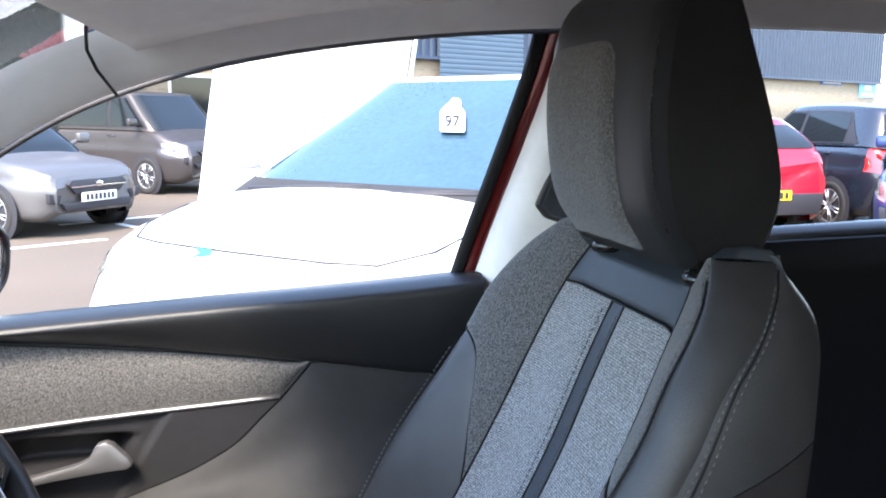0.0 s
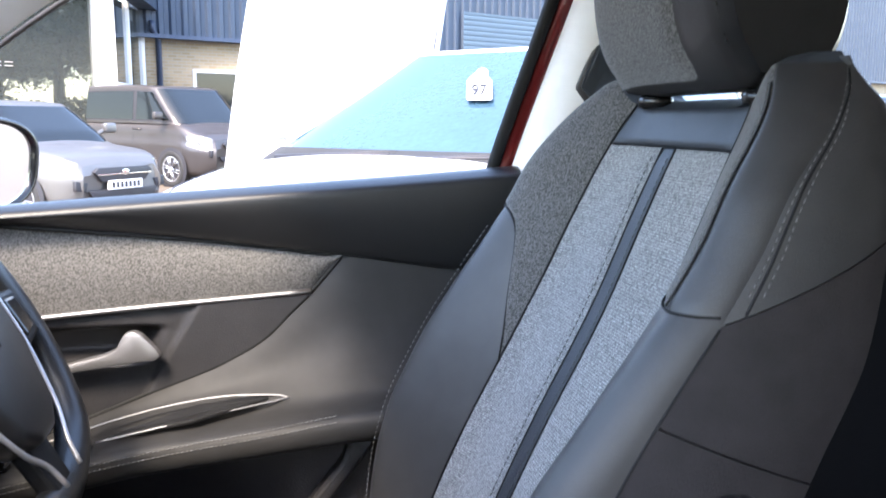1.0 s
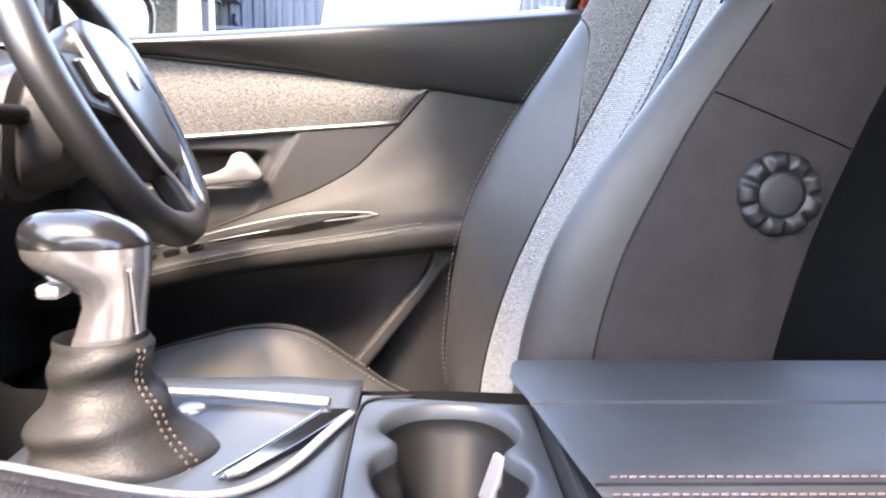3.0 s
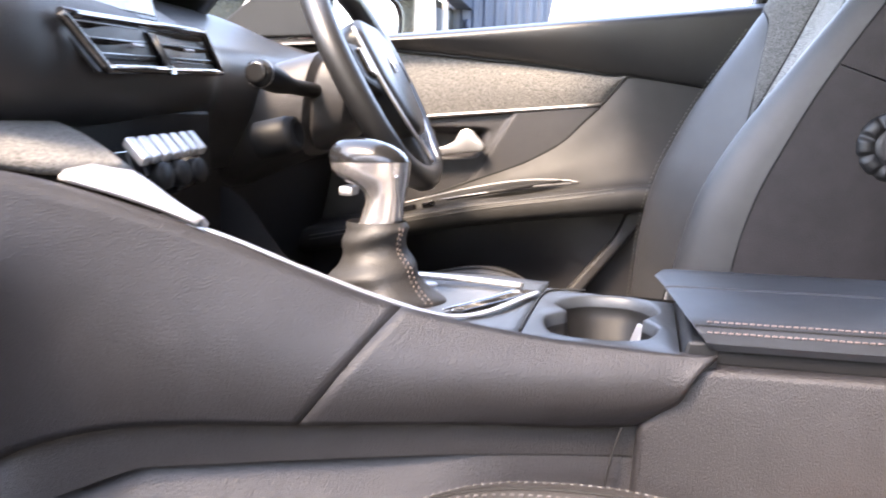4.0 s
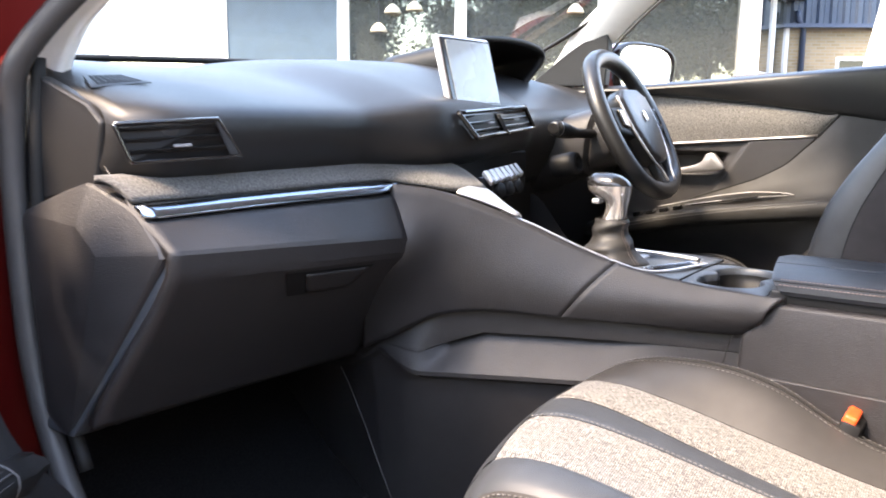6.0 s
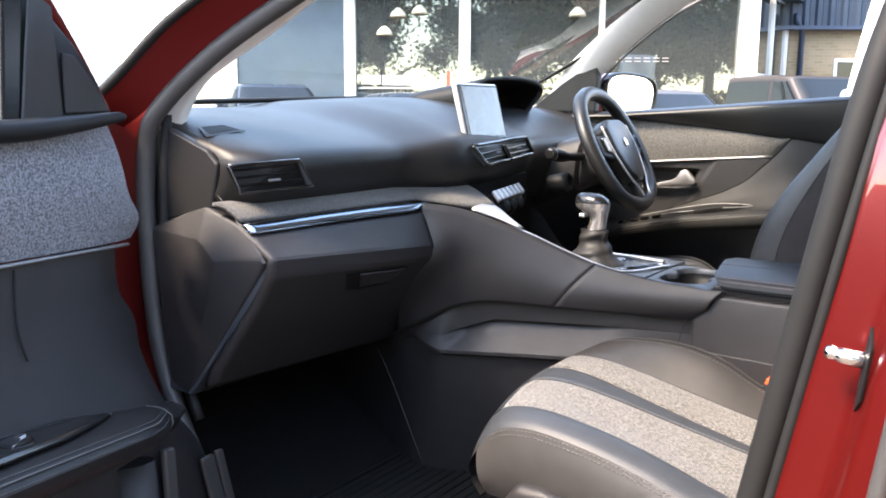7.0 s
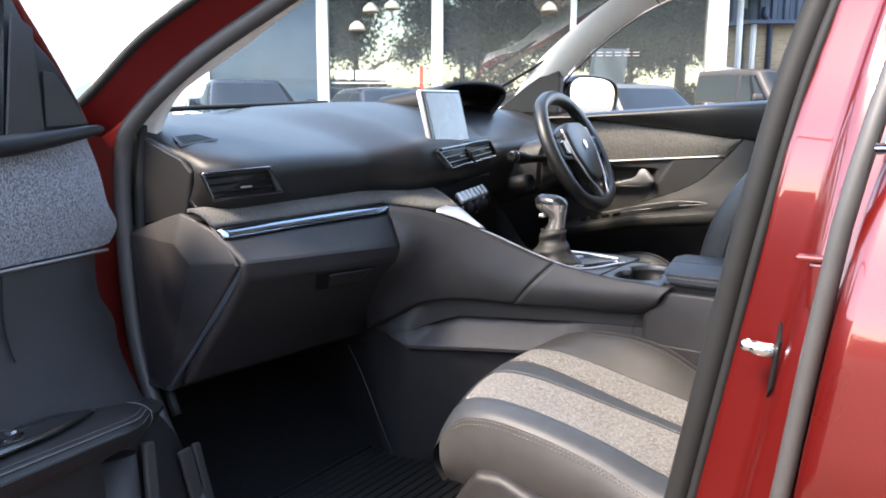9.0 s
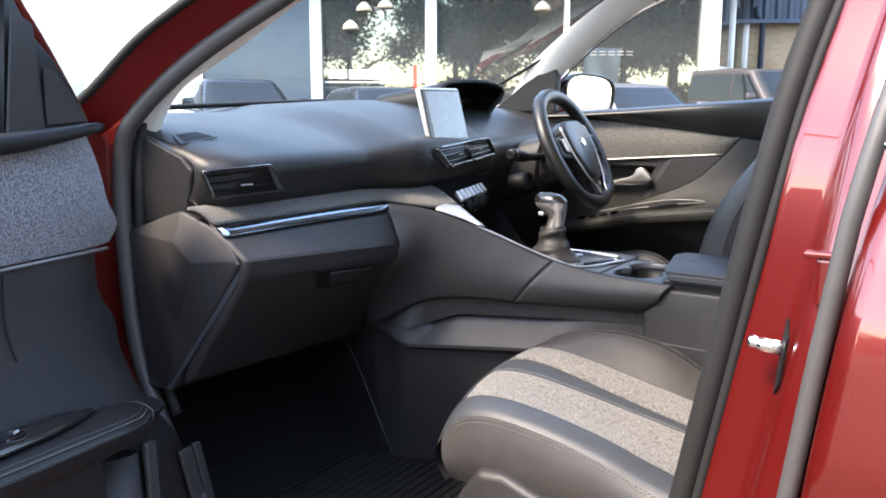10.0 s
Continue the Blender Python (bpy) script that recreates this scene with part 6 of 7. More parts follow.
grid(bm, [[(rd(z) + a, -0.897 + tumr(z), z) for a in (0.10, 0.4, 0.75)] for z in np.linspace(1.135, 1.50, 8)])
part("pane", bm, glass_mat("tinted_pane", (0.55, 0.58, 0.58)), door_r)
bm = B()
tube(bm, [(rd(1.135), -0.918, 1.135), (1.25, -0.915, 1.165)], 0.010, 8, squash=0.5)
part("waist_strip", bm, CHROME, door_r)
# hinge bracket on the jamb
bm = B()
box(bm, (0.449, -0.862, 1.000), (0.020, 0.014, 0.050), 0.005)
box(bm, (0.443, -0.866, 1.027), (0.030, 0.014, 0.006), 0.002)
part("check_bracket", bm, RED, car)
# front wing inner (hinge pillar) by the passenger's door
bm = B()
grid(bm, [[(-0.70, -0.785, z), (-0.735, -0.80, z), (-0.76, -0.85, z), (-0.80, -0.90, z), (-1.3, -0.90, z)] for z in (0.35, 0.6, 0.85, 1.05, 1.15)])
part("hinge_pillar", bm, RED, car)
bm = B()
tube(bm, curve([(-0.52, -0.798, 0.45), (-0.40, -0.798, 0.395), (0.1, -0.798, 0.385), (0.245, -0.79, 0.42)], 50), 0.017, 10)
part("door_seal", bm, RUBBER, car)
bm = B()
tube(bm, curve([(-0.668, -0.776, 1.135), (-0.675, -0.785, 0.95), (-0.660, -0.785, 0.75), (-0.605, -0.785, 0.62)], 24), 0.009, 8)
part("inner_seal", bm, RUBBER_BLACK, car)
# bonnet ahead of the windscreen
bm = func(lambda u, w: (-1.15 - 0.95 * u, (0.82 - 0.05 * u) * (2 * w - 1), 1.09 - 0.14 * u * u - 0.03 * (2 * w - 1) ** 2), 8, 12)
part("bonnet", bm, RED, car, thick=0.01)
for s in (-1, 1):
    bm = B()
    grid(bm, [[(x, s * 0.90, z) for z in (0.30, 0.6, 0.85, 1.0)] for x in (-2.0, -1.6, -1.2, -0.98)])
    part("front_wing", bm, RED, car, thick=0.004)
# sills
for s in (-1, 1):
    bm = B()
    box(bm, (0.1, s * 0.845, 0.33), (2.5, 0.13, 0.12), 0.02, None, 3)
    part("sill", bm, RED, car)
    bm = B()
    box(bm, (0.0, s * 0.76, 0.385), (1.5, 0.06, 0.05), 0.012, None, 3)
    part("sill_cover", bm, PLASTIC, car)
# floor, footwell, mat
bm = B()
prism(bm, [(-0.62, -0.78, 0.36), (0.2, -0.78, 0.35), (1.3, -0.78, 0.36), (1.3, -0.78, 0.30), (-0.62, -0.78, 0.30)], (0, 1.56, 0))
tagged(part("floor", bm, CARPET), "black carpeted cabin floor", "floor", kind="structure")
bm = B()
grid(bm, [[(x, y, z) for y in np.linspace(-0.78, 0.78, 8)] for x, z in ((-0.55, 0.36), (-0.75, 0.40), (-0.95, 0.55), (-1.05, 0.75), (-1.1, 1.10))])
tagged(part("wall_front", bm, CARPET, thick=0.02), "black carpeted footwell and bulkhead", "bulkhead", kind="structure")
fmat = thing("floor_mat", "black ribbed rubber floor mat", "floor mat", (-0.40, -0.42, 0.362))
bm = B()
box(bm, (-0.42, -0.42, 0.364), (0.50, 0.50, 0.008), 0.003)
part("mat_base", bm, RUBBER_BLACK, fmat)
bm = B()
for k in range(22):
    box(bm, (-0.65 + 0.022 * k, -0.42, 0.3695), (0.010, 0.46, 0.004))
part("ribs", bm, RUBBER_BLACK, fmat)
# rear bench, mostly in shade, and an unseen rear wall added to block light
bench = thing("rear_bench", "dark grey rear bench seat in shade", "bench seat", (1.0, 0, 0.36))
bm = B()
box(bm, (0.90, 0, 0.58), (0.50, 1.30, 0.20), 0.05, None, 4)
part("seat", bm, LEATHER, bench, smooth=50)
bm = B()
box(bm, (1.22, 0, 0.92), (0.16, 1.30, 0.66), 0.05, pose(0, 0, 0, 0, 18, 0), 4)
part("backrest", bm, FELT, bench, smooth=50)
bm = B()
prism(bm, [(1.42, -0.82, 0.3), (1.42, 0.82, 0.3), (1.36, 0.62, 1.56), (1.36, -0.62, 1.56)], (0.03, 0, 0))
tagged(part("wall_rear", bm, PLASTIC_DARK), "unseen dark wall closing the rear to block light", "wall", kind="structure")
# driver's side rear door inner panel
door_rr = thing("door_rear_right", "closed rear door with black inner panel", "door", (0.85, 0.80, 0.45), kind="structure")
bm = func(lambda u, w: (0.36 + 1.0 * w, 0.735 + 0.03 * u + 0.02 * math.sin(6 * u), 1.225 + 0.03 * w - 0.84 * u), 16, 16)
part("inner_panel", bm, PLASTIC_DARK, door_rr, thick=-0.02)
bm = B()
tube(bm, [(0.34, 0.775, 1.222), (0.85, 0.775, 1.245), (1.38, 0.775, 1.26)], 0.03, 10, squash=0.5)
part("belt_pad", bm, PLASTIC_SOFT, door_rr)
bm = B()
grid(bm, [[(x, y, z) for y, z in ((0.86, 0.30), (0.905, 0.55), (0.915, 0.85), (0.885, 1.05), (0.84, 1.20))] for x in (0.29, 0.7, 1.4)])
part("outer_skin", bm, RED, door_rr, thick=0.004)
bm = B()
tube(bm, [(1.38, 0.76, 1.22), (1.36, 0.66, 1.40), (1.34, 0.60, 1.52)], 0.06, 10, squash=0.5)
part("rear_pillar", bm, HEADLINER, door_rr)
bm = B()
grid(bm, [[(x, -0.74, z) for z in (0.36, 0.8, 1.2)] for x in (0.42, 0.8, 1.4)])
part("inner_panel", bm, PLASTIC_DARK, door_r, thick=0.02)


# ---- outside ----
TARMAC = mat("tarmac", (0.092, 0.072, 0.052), 0.9, vary=0.35, scale=60, bump=0.6, bscale=250, big=0.35)
LINE_PAINT = mat("worn_white_paint", (0.62, 0.60, 0.55), 0.8, vary=0.3, scale=30)
BLUE_CLAD = mat("blue_steel_cladding", (0.0165, 0.031, 0.056), 0.55, vary=0.10, scale=6)
WHITE_PAINT = mat("white_render", (0.62, 0.60, 0.58), 0.7, vary=0.06)
CAR_GLASS = mat("car_glass", (0.010, 0.013, 0.015), 0.05, spec=0.35, vary=0.1)
TYRE = mat("tyre_rubber", (0.018, 0.018, 0.018), 0.8, bump=0.3)
ALLOY = mat("alloy", (0.55, 0.56, 0.58), 0.3, 0.9)
LAMP = mat("headlamp", (0.22, 0.225, 0.23), 0.15, 0.3, coat=1.0)
TAIL = mat("red_lamp", (0.42, 0.012, 0.010), 0.15, coat=1.0)
PLATE_W = mat("white_plate", (0.72, 0.72, 0.70), 0.5)
PLATE_Y = mat("yellow_plate", (0.75, 0.52, 0.02), 0.5)
INK = mat("dark_ink", (0.02, 0.02, 0.025), 0.6)
bm = B()
grid(bm, [[(-500, -500, 0), (-500, 500, 0)], [(500, -500, 0), (500, 500, 0)]])
tagged(part("ground", bm, TARMAC), "worn pale tarmac of a car park", "ground", kind="structure")


def brick_mat():
    m = mat("buff_brick", (0.42, 0.33, 0.22), 0.9)
    t = m.node_tree
    p = t.nodes["Principled BSDF"]
    co, br, mp = t.nodes.new("ShaderNodeTexCoord"), t.nodes.new("ShaderNodeTexBrick"), t.nodes.new("ShaderNodeMapping")
    br.inputs["Color1"].default_value, br.inputs["Color2"].default_value = (0.38, 0.275, 0.165, 1), (0.29, 0.21, 0.12, 1)
    br.inputs["Mortar"].default_value = (0.34, 0.29, 0.22, 1)
    br.inputs["Scale"].default_value, br.inputs["Mortar Size"].default_value = 1.0, 0.010
    br.inputs["Brick Width"].default_value, br.inputs["Row Height"].default_value = 0.225, 0.075
    t.links.new(co.outputs["UV"], br.inputs["Vector"])
    t.links.new(br.outputs["Color"], p.inputs["Base Color"])
    return m


BRICK = brick_mat()


# ---- parked vehicles ----
def lerp(a, b, t):
    return a + (b - a) * t


def make_car(name, label, m, L, W, H, paint, bonnet=0.95, nose=0.70, belt=0.98, a_base=0.24, roof_f=0.42, roof_r=0.85, c_base=0.97, hood_len=0.26, tyre=0.31, wheels=(0.19, 0.80), glass=None, front=True, plate=PLATE_Y, wide=0.70, base_w=0.905, dome=0.06, doors=(0.36, 0.60), tail_hi=0.06):
    """A car along local +x (its nose): lofted body, domed cabin, panes, lamps, wheels. Fractions run from nose to tail."""
    e = thing(name, label, "van" if name == "van" else "car", m.translation, "parked cars")
    P = lambda f, y, z: m @ Vector((L / 2 - f * L, y, z))
    hw = W / 2
    g = glass or CAR_GLASS

    def shoulder(f):
        return ips(f, (-0.01, 0.03, 0.10, hood_len, a_base + 0.05, 0.9, 0.97, 1.0), (nose - 0.08, nose + 0.01, lerp(nose, bonnet, 0.55), bonnet, belt, belt + 0.05, belt + 0.03, belt - 0.05))

    def width(f):
        return hw * (1 - 0.30 * max(0, 1 - f / 0.16) ** 2.4 - 0.20 * max(0, (f - 0.86) / 0.14) ** 2.4)
    RING = ((0.82, 0.0), (0.95, 0.07), (0.985, 0.25), (1.0, 0.50), (0.995, 0.64), (0.965, 0.72), (0.955, 0.86), (0.90, 0.965), (0.80, 1.0), (0.45, 1.035), (0.0, 1.045))

    def body(f, k, s, out=0.0):
        """Point of the skin: f along the car, k round its section from sill to bonnet centre."""
        w, h, b = width(f), shoulder(f), ips(f, (0, 0.05, 0.15, 0.85, 0.96, 1), (0.28, 0.20, 0.19, 0.19, 0.24, 0.34))
        ks = range(len(RING))
        y, z = ips(k, ks, [r[0] for r in RING]), ips(k, ks, [r[1] for r in RING])
        tip = 0.018 * ips(f, (0, 0.06, 0.94, 1), (1, 0, 0, 1)) * (2 * abs(z - 0.5)) ** 2
        return P(f + (tip if f < 0.5 else -tip), s * (y * w + out), b + (h - b) * z + (out * 0.6 if k > 6 else 0))
    st = [0.06 * (j / 8) ** 1.5 for j in range(8)] + [0.06 + 0.88 * j / 27 for j in range(28)] + [1 - 0.06 * ((7 - j) / 8) ** 1.5 for j in range(8)]
    bm = B()
    kk = [j / 2 for j in range(21)]
    vs = grid(bm, [[body(f, k, -1) for k in kk] + [body(f, k, 1) for k in kk[-2::-1]] for f in st])
    bm.faces.new(vs[0][::-1])
    bm.faces.new(vs[-1])
    part("body", bm, paint, e)
    # cabin
    N = 9.0
    xf = lambda u: lerp(a_base, roof_f, u ** 0.95)
    xr = lambda u: lerp(c_base, roof_r, u ** 1.4)
    bw = lambda u: hw * lerp(base_w, wide, u ** 1.2)
    ztop = H - dome

    def cab(X, Y, u, out=0.0):
        f = (xf(u) + xr(u)) / 2 + X * (xr(u) - xf(u)) / 2
        base = shoulder(min(f, 0.97)) - 0.01
        n = m.to_3x3() @ Vector((-X ** 7, Y ** 7, 0.45)).normalized()
        arch = -0.05 * max(0, abs(f - lerp(roof_f, roof_r, 0.40)) / 0.3) ** 2 * u
        return P(f, Y * bw(u), lerp(base, ztop + arch, u)) + n * out
    edge = lambda v: (1 - min(1.0, abs(v)) ** N) ** (1 / N)
    loop = []
    for j in range(72):
        a = 2 * math.pi * j / 72
        c, d = math.cos(a), math.sin(a)
        r = (abs(c) ** N + abs(d) ** N) ** (-1 / N)
        loop.append((c * r, d * r))
    bm = B()
    rows = [[cab(X, Y, u) for X, Y in loop] for u in (0, 0.2, 0.4, 0.6, 0.8, 0.93, 1.0)]
    mid = (cab(0, 0, 1) + cab(0, 0, 1)) / 2
    for sc, up in ((0.97, 0.018), (0.92, 0.030), (0.80, 0.042), (0.55, 0.054), (0.25, 0.059), (0.02, 0.060)):
        rows.append([mid + (q - mid) * sc + Vector((0, 0, up / 0.06 * dome)) for q in rows[6]])
    grid(bm, rows, close_v=True)
    part("cabin", bm, paint, e)

    def pane(nm, fn, mt, nu=10, nv=14, parent=e):
        return part(nm, func(fn, nu, nv), mt, parent)
    scr_ob = pane("windscreen", lambda u, w: cab(-edge(-0.93 + 1.86 * w), -0.93 + 1.86 * w, 0.03 + 0.94 * u, 0.006), g, 14, 24)
    pane("rear_window", lambda u, w: cab(edge(-0.84 + 1.68 * w), -0.84 + 1.68 * w, 0.14 + 0.74 * u, 0.006), g)

    def glazing(s, f0, f1, u0, u1, out):
        def fn(u, w):
            h = lerp(u0, u1, u)
            a, b = f0(h), f1(h)
            f = lerp(a, b, w)
            X = max(-1, min(1, (f - (xf(h) + xr(h)) / 2) / ((xr(h) - xf(h)) / 2)))
            return cab(X, s * edge(X), h, out)
        return fn
    for s in (-1, 1):
        fa, fz = (lambda h: xf(h) + 0.045), (lambda h: lerp(0.90, 0.80, h) if c_base < 0.99 else 0.95)
        pane("window_surround", glazing(s, fa, fz, 0.06, 0.90, 0.004), INK)
        for a, b in ((lambda h: fa(h) + 0.012, lambda h: doors[0] + 0.19), (lambda h: doors[0] + 0.21, lambda h: min(fz(h) - 0.012, doors[1] + 0.22))):
            pane("side_window", glazing(s, a, b, 0.10, 0.86, 0.008), g)
        def lamp(u, w):
            return body(lerp(0.012, 0.105, w), lerp(4.6 - 0.5 * (1 - w), 7.3 - 1.2 * w, u), s, 0.006)
        hl = pane("headlamp", lamp, LAMP, 8, 10)
        pane("lamp_reflector", lambda u, w: body(lerp(0.030, 0.050, w), lerp(5.2, 6.2, u), s, 0.010), ALLOY, 5, 6, hl)
        pane("tail_lamp", lambda u, w: body(lerp(0.945, 0.995, w), lerp(4.0, 7.6 + 8 * tail_hi, u), s, 0.006), TAIL, 8, 8)
        bm = B()
        tube(bm, [cab(*((lambda X: (X, s * edge(X)))(-0.80)), 0.12, 0.02), P(a_base + 0.085, s * (hw + 0.06), belt + 0.13)], 0.03, 8)
        c = P(a_base + 0.08, s * (hw + 0.10), belt + 0.15)
        mm = m.to_3x3().to_4x4()
        box(bm, c, (0.10, 0.20, 0.14), 0.035, mm, 3)
        part("wing_mirror", bm, paint, e, smooth=50)
        for f in (doors[0] - 0.075, doors[0] + 0.20, doors[1] + 0.165):
            bm = B()
            tube(bm, [body(f + (0.02 * (4 - k) / 4 if f > 0.7 else 0), k, s, 0.0005) for k in (0.8, 2, 3, 4, 5, 6, 7.2)], 0.004, 5)
            part("door_gap", bm, INK, e)
        for f in (doors[0] + 0.155, doors[1] + 0.13):
            bm = B()
            tube(bm, [body(f, 6.1, s, 0.012), body(f + 0.045, 6.15, s, 0.012)], 0.013, 8)
            part("handle", bm, paint, e)
        for f in wheels:
            wy = width(f) - 0.02 if f < 0.5 else hw - 0.02
            c = P(f, s * (wy - 0.10), tyre)
            ax = m.to_3x3() @ Vector((0, s, 0))
            mm = Matrix.Translation(c) @ ax.to_track_quat("Z", "Y").to_matrix().to_4x4()
            bm = B()
            lathe(bm, [(0.0, 0.124), (tyre + 0.045, 0.124), (tyre + 0.065, 0.118)], mm, 32)
            part("wheel_arch", bm, INK, e)
            bm = B()
            lathe(bm, [(tyre * 0.66, 0.08), (tyre * 0.68, 0.132), (tyre * 0.92, 0.136), (tyre, 0.12), (tyre, -0.06), (tyre * 0.7, -0.08)], mm, 32)
            wheel_ob = part("wheel", bm, TYRE, e)
            bm = B()
            lathe(bm, [(tyre * 0.72, 0.128), (tyre * 0.67, 0.138), (tyre * 0.63, 0.126)], mm, 32)
            lathe(bm, [(0.0, 0.138), (0.045, 0.136), (0.055, 0.122)], mm, 14)
            for k in range(12):
                a = 2 * math.pi * k / 12
                b_ = a + (0.13 if k % 2 else -0.13)
                tube(bm, [mm @ Vector((0.04 * math.cos(a), 0.04 * math.sin(a), 0.130)), mm @ Vector((tyre * 0.66 * math.cos(b_), tyre * 0.66 * math.sin(b_), 0.132))], 0.017, 6, squash=0.5)
            part("rim", bm, ALLOY, wheel_ob)

    def plaque(nm, f, pts, mt, depth, parent=e, bev=0.006):
        """A flat outline of (y, z) across the nose or tail, proud of the skin."""
        bm = B()
        sgn = -1 if f < 0.5 else 1
        prism(bm, [P(f, y, z) for y, z in pts], P(f + sgn * depth / L, 0, 0) - P(f, 0, 0), bev)
        return part(nm, bm, mt, parent, smooth=40)
    if front:
        gz = shoulder(0.0) - 0.03
        k = hw * 0.52
        g_ob = plaque("grille", 0.010, ((-k, gz - 0.05), (-k * 0.86, gz), (k * 0.86, gz), (k, gz - 0.05), (k * 0.74, gz - 0.17), (-k * 0.74, gz - 0.17)), INK, 0.055)
        plaque("grille_bar", 0.0, ((-k * 0.95, gz - 0.075), (k * 0.95, gz - 0.075), (k * 0.90, gz - 0.09), (-k * 0.90, gz - 0.09)), CHROME, 0.030, g_ob, 0.003)
        plaque("badge", 0.0, ((-0.05, gz - 0.04), (0, gz - 0.02), (0.05, gz - 0.04), (0.045, gz - 0.08), (0, gz - 0.10), (-0.045, gz - 0.08)), CHROME, 0.040, g_ob, 0.004)
        plaque("lower_intake", 0.008, ((-hw * 0.62, gz - 0.27), (hw * 0.62, gz - 0.27), (hw * 0.55, gz - 0.36), (-hw * 0.55, gz - 0.36)), INK, 0.042)
        for s in (-1, 1):
            plaque("fog_intake", 0.022, ((s * hw * 0.60, gz - 0.17), (s * hw * 0.80, gz - 0.14), (s * hw * 0.80, gz - 0.26), (s * hw * 0.64, gz - 0.28)), INK, 0.06)
        pl = plaque("number_plate", 0.0, ((-0.26, gz - 0.155), (0.26, gz - 0.155), (0.26, gz - 0.265), (-0.26, gz - 0.265)), PLATE_W, 0.036, e, 0.003)
        for j in range(7):
            y = -0.195 + 0.065 * j
            plaque("bar", 0.0, ((y - 0.020, gz - 0.175), (y + 0.020, gz - 0.175), (y + 0.020, gz - 0.245), (y - 0.020, gz - 0.245)), INK, 0.039, pl, 0)
    rb = plaque("rear_bumper", 0.99, ((-hw * 0.78, 0.56), (hw * 0.78, 0.56), (hw * 0.72, 0.32), (-hw * 0.72, 0.32)), INK, 0.065, e, 0.02)
    pl = plaque("number_plate", 0.998, ((-0.26, 0.60), (0.26, 0.60), (0.26, 0.49), (-0.26, 0.49)), plate, 0.045, e, 0.003)
    for j in range(7):
        y = -0.195 + 0.065 * j
        plaque("bar", 0.998, ((y - 0.020, 0.58), (y + 0.020, 0.58), (y + 0.020, 0.51), (y - 0.020, 0.51)), INK, 0.048, pl, 0)
    return e, P, cab, edge, body


SILVER = mat("silver_paint", (0.120, 0.117, 0.116), 0.45, 0.5, coat=0.15, vary=0.04)
GREY_P = mat("grey_paint", (0.052, 0.046, 0.045), 0.4, 0.4, coat=0.2, vary=0.04)
WHITE_P = mat("white_paint", (0.56, 0.57, 0.58), 0.3, coat=0.6, vary=0.03)
DARK_P = mat("dark_blue_paint", (0.012, 0.016, 0.026), 0.28, 0.2, coat=0.7, vary=0.04)
RED_P = mat("bright_red_paint", (0.30, 0.008, 0.022), 0.3, 0.2, coat=0.6, vary=0.04)
BLUE_P = mat("blue_paint", (0.025, 0.05, 0.16), 0.3, 0.3, coat=0.6, vary=0.04)


def facing(x, y, dx, dy):
    return pose(x, y, 0, 0, 0, math.degrees(math.atan2(dy, dx)))


def nose_at(x, y, dx, dy, L):
    n = math.hypot(dx, dy)
    return facing(x - dx / n * L / 2, y - dy / n * L / 2, dx, dy)


# white car nose-on beside the driver's door
# blue in its opaque glass stands in for reflected sky and the lit cabin
white, WP, CAB, EDGE, SKIN = make_car("white_car", "white car with a dealer's number card in its windscreen", nose_at(-0.47, 2.50, -0.66, -0.75, 4.15), 4.15, 1.82, 1.655, WHITE_P, base_w=0.97, dome=0.025, bonnet=1.06, nose=0.87, belt=1.07, a_base=0.215, roof_f=0.46, hood_len=0.20, c_base=0.98, glass=mat("sky_reflection_glass", (0.028, 0.060, 0.085), 0.04, spec=0.5, vary=0.25, big=1.2), front=False)
bm = B()
grid(bm, [[CAB(-EDGE(y), y, u, 0.012 - 0.012 * k) for y in np.linspace(-0.93, 0.93, 21)] for k, u in ((-0.5, 0.11), (-0.7, 0.03), (-0.6, -0.04))])
cowl = part("cowl", bm, TYRE, white)
for y0, y1 in ((-0.74, 0.0), (-0.06, 0.66)):
    bm = B()
    tube(bm, [CAB(-EDGE(y), y, u, 0.022) for y, u in ((y0, 0.03), ((y0 + y1) / 2, 0.06), (y1, 0.075))], [0.012, 0.010, 0.006], 8)
    tube(bm, [CAB(-EDGE(y), y, u, 0.016) for y, u in ((y0 + 0.04, 0.045), ((y0 + y1) / 2, 0.075), (y1 + 0.02, 0.10))], 0.006, 6)
    part("wiper", bm, INK, white)
# card laid just outside the glass, turned and sized to fit the camera's view
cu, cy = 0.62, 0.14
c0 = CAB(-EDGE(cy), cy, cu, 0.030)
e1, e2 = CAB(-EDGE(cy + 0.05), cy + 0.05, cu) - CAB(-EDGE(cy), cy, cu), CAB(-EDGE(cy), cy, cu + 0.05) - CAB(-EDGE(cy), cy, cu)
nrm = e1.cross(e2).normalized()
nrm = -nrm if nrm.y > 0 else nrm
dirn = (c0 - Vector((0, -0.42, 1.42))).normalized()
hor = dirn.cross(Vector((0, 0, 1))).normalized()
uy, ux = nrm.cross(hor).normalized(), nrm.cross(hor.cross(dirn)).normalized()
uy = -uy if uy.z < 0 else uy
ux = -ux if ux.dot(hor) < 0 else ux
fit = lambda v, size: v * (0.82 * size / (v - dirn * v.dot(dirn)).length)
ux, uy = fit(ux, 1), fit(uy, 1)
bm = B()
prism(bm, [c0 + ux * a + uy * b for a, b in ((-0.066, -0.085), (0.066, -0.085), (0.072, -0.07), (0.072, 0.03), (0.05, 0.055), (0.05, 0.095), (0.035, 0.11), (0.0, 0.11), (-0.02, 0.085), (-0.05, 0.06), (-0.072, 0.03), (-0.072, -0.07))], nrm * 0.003)
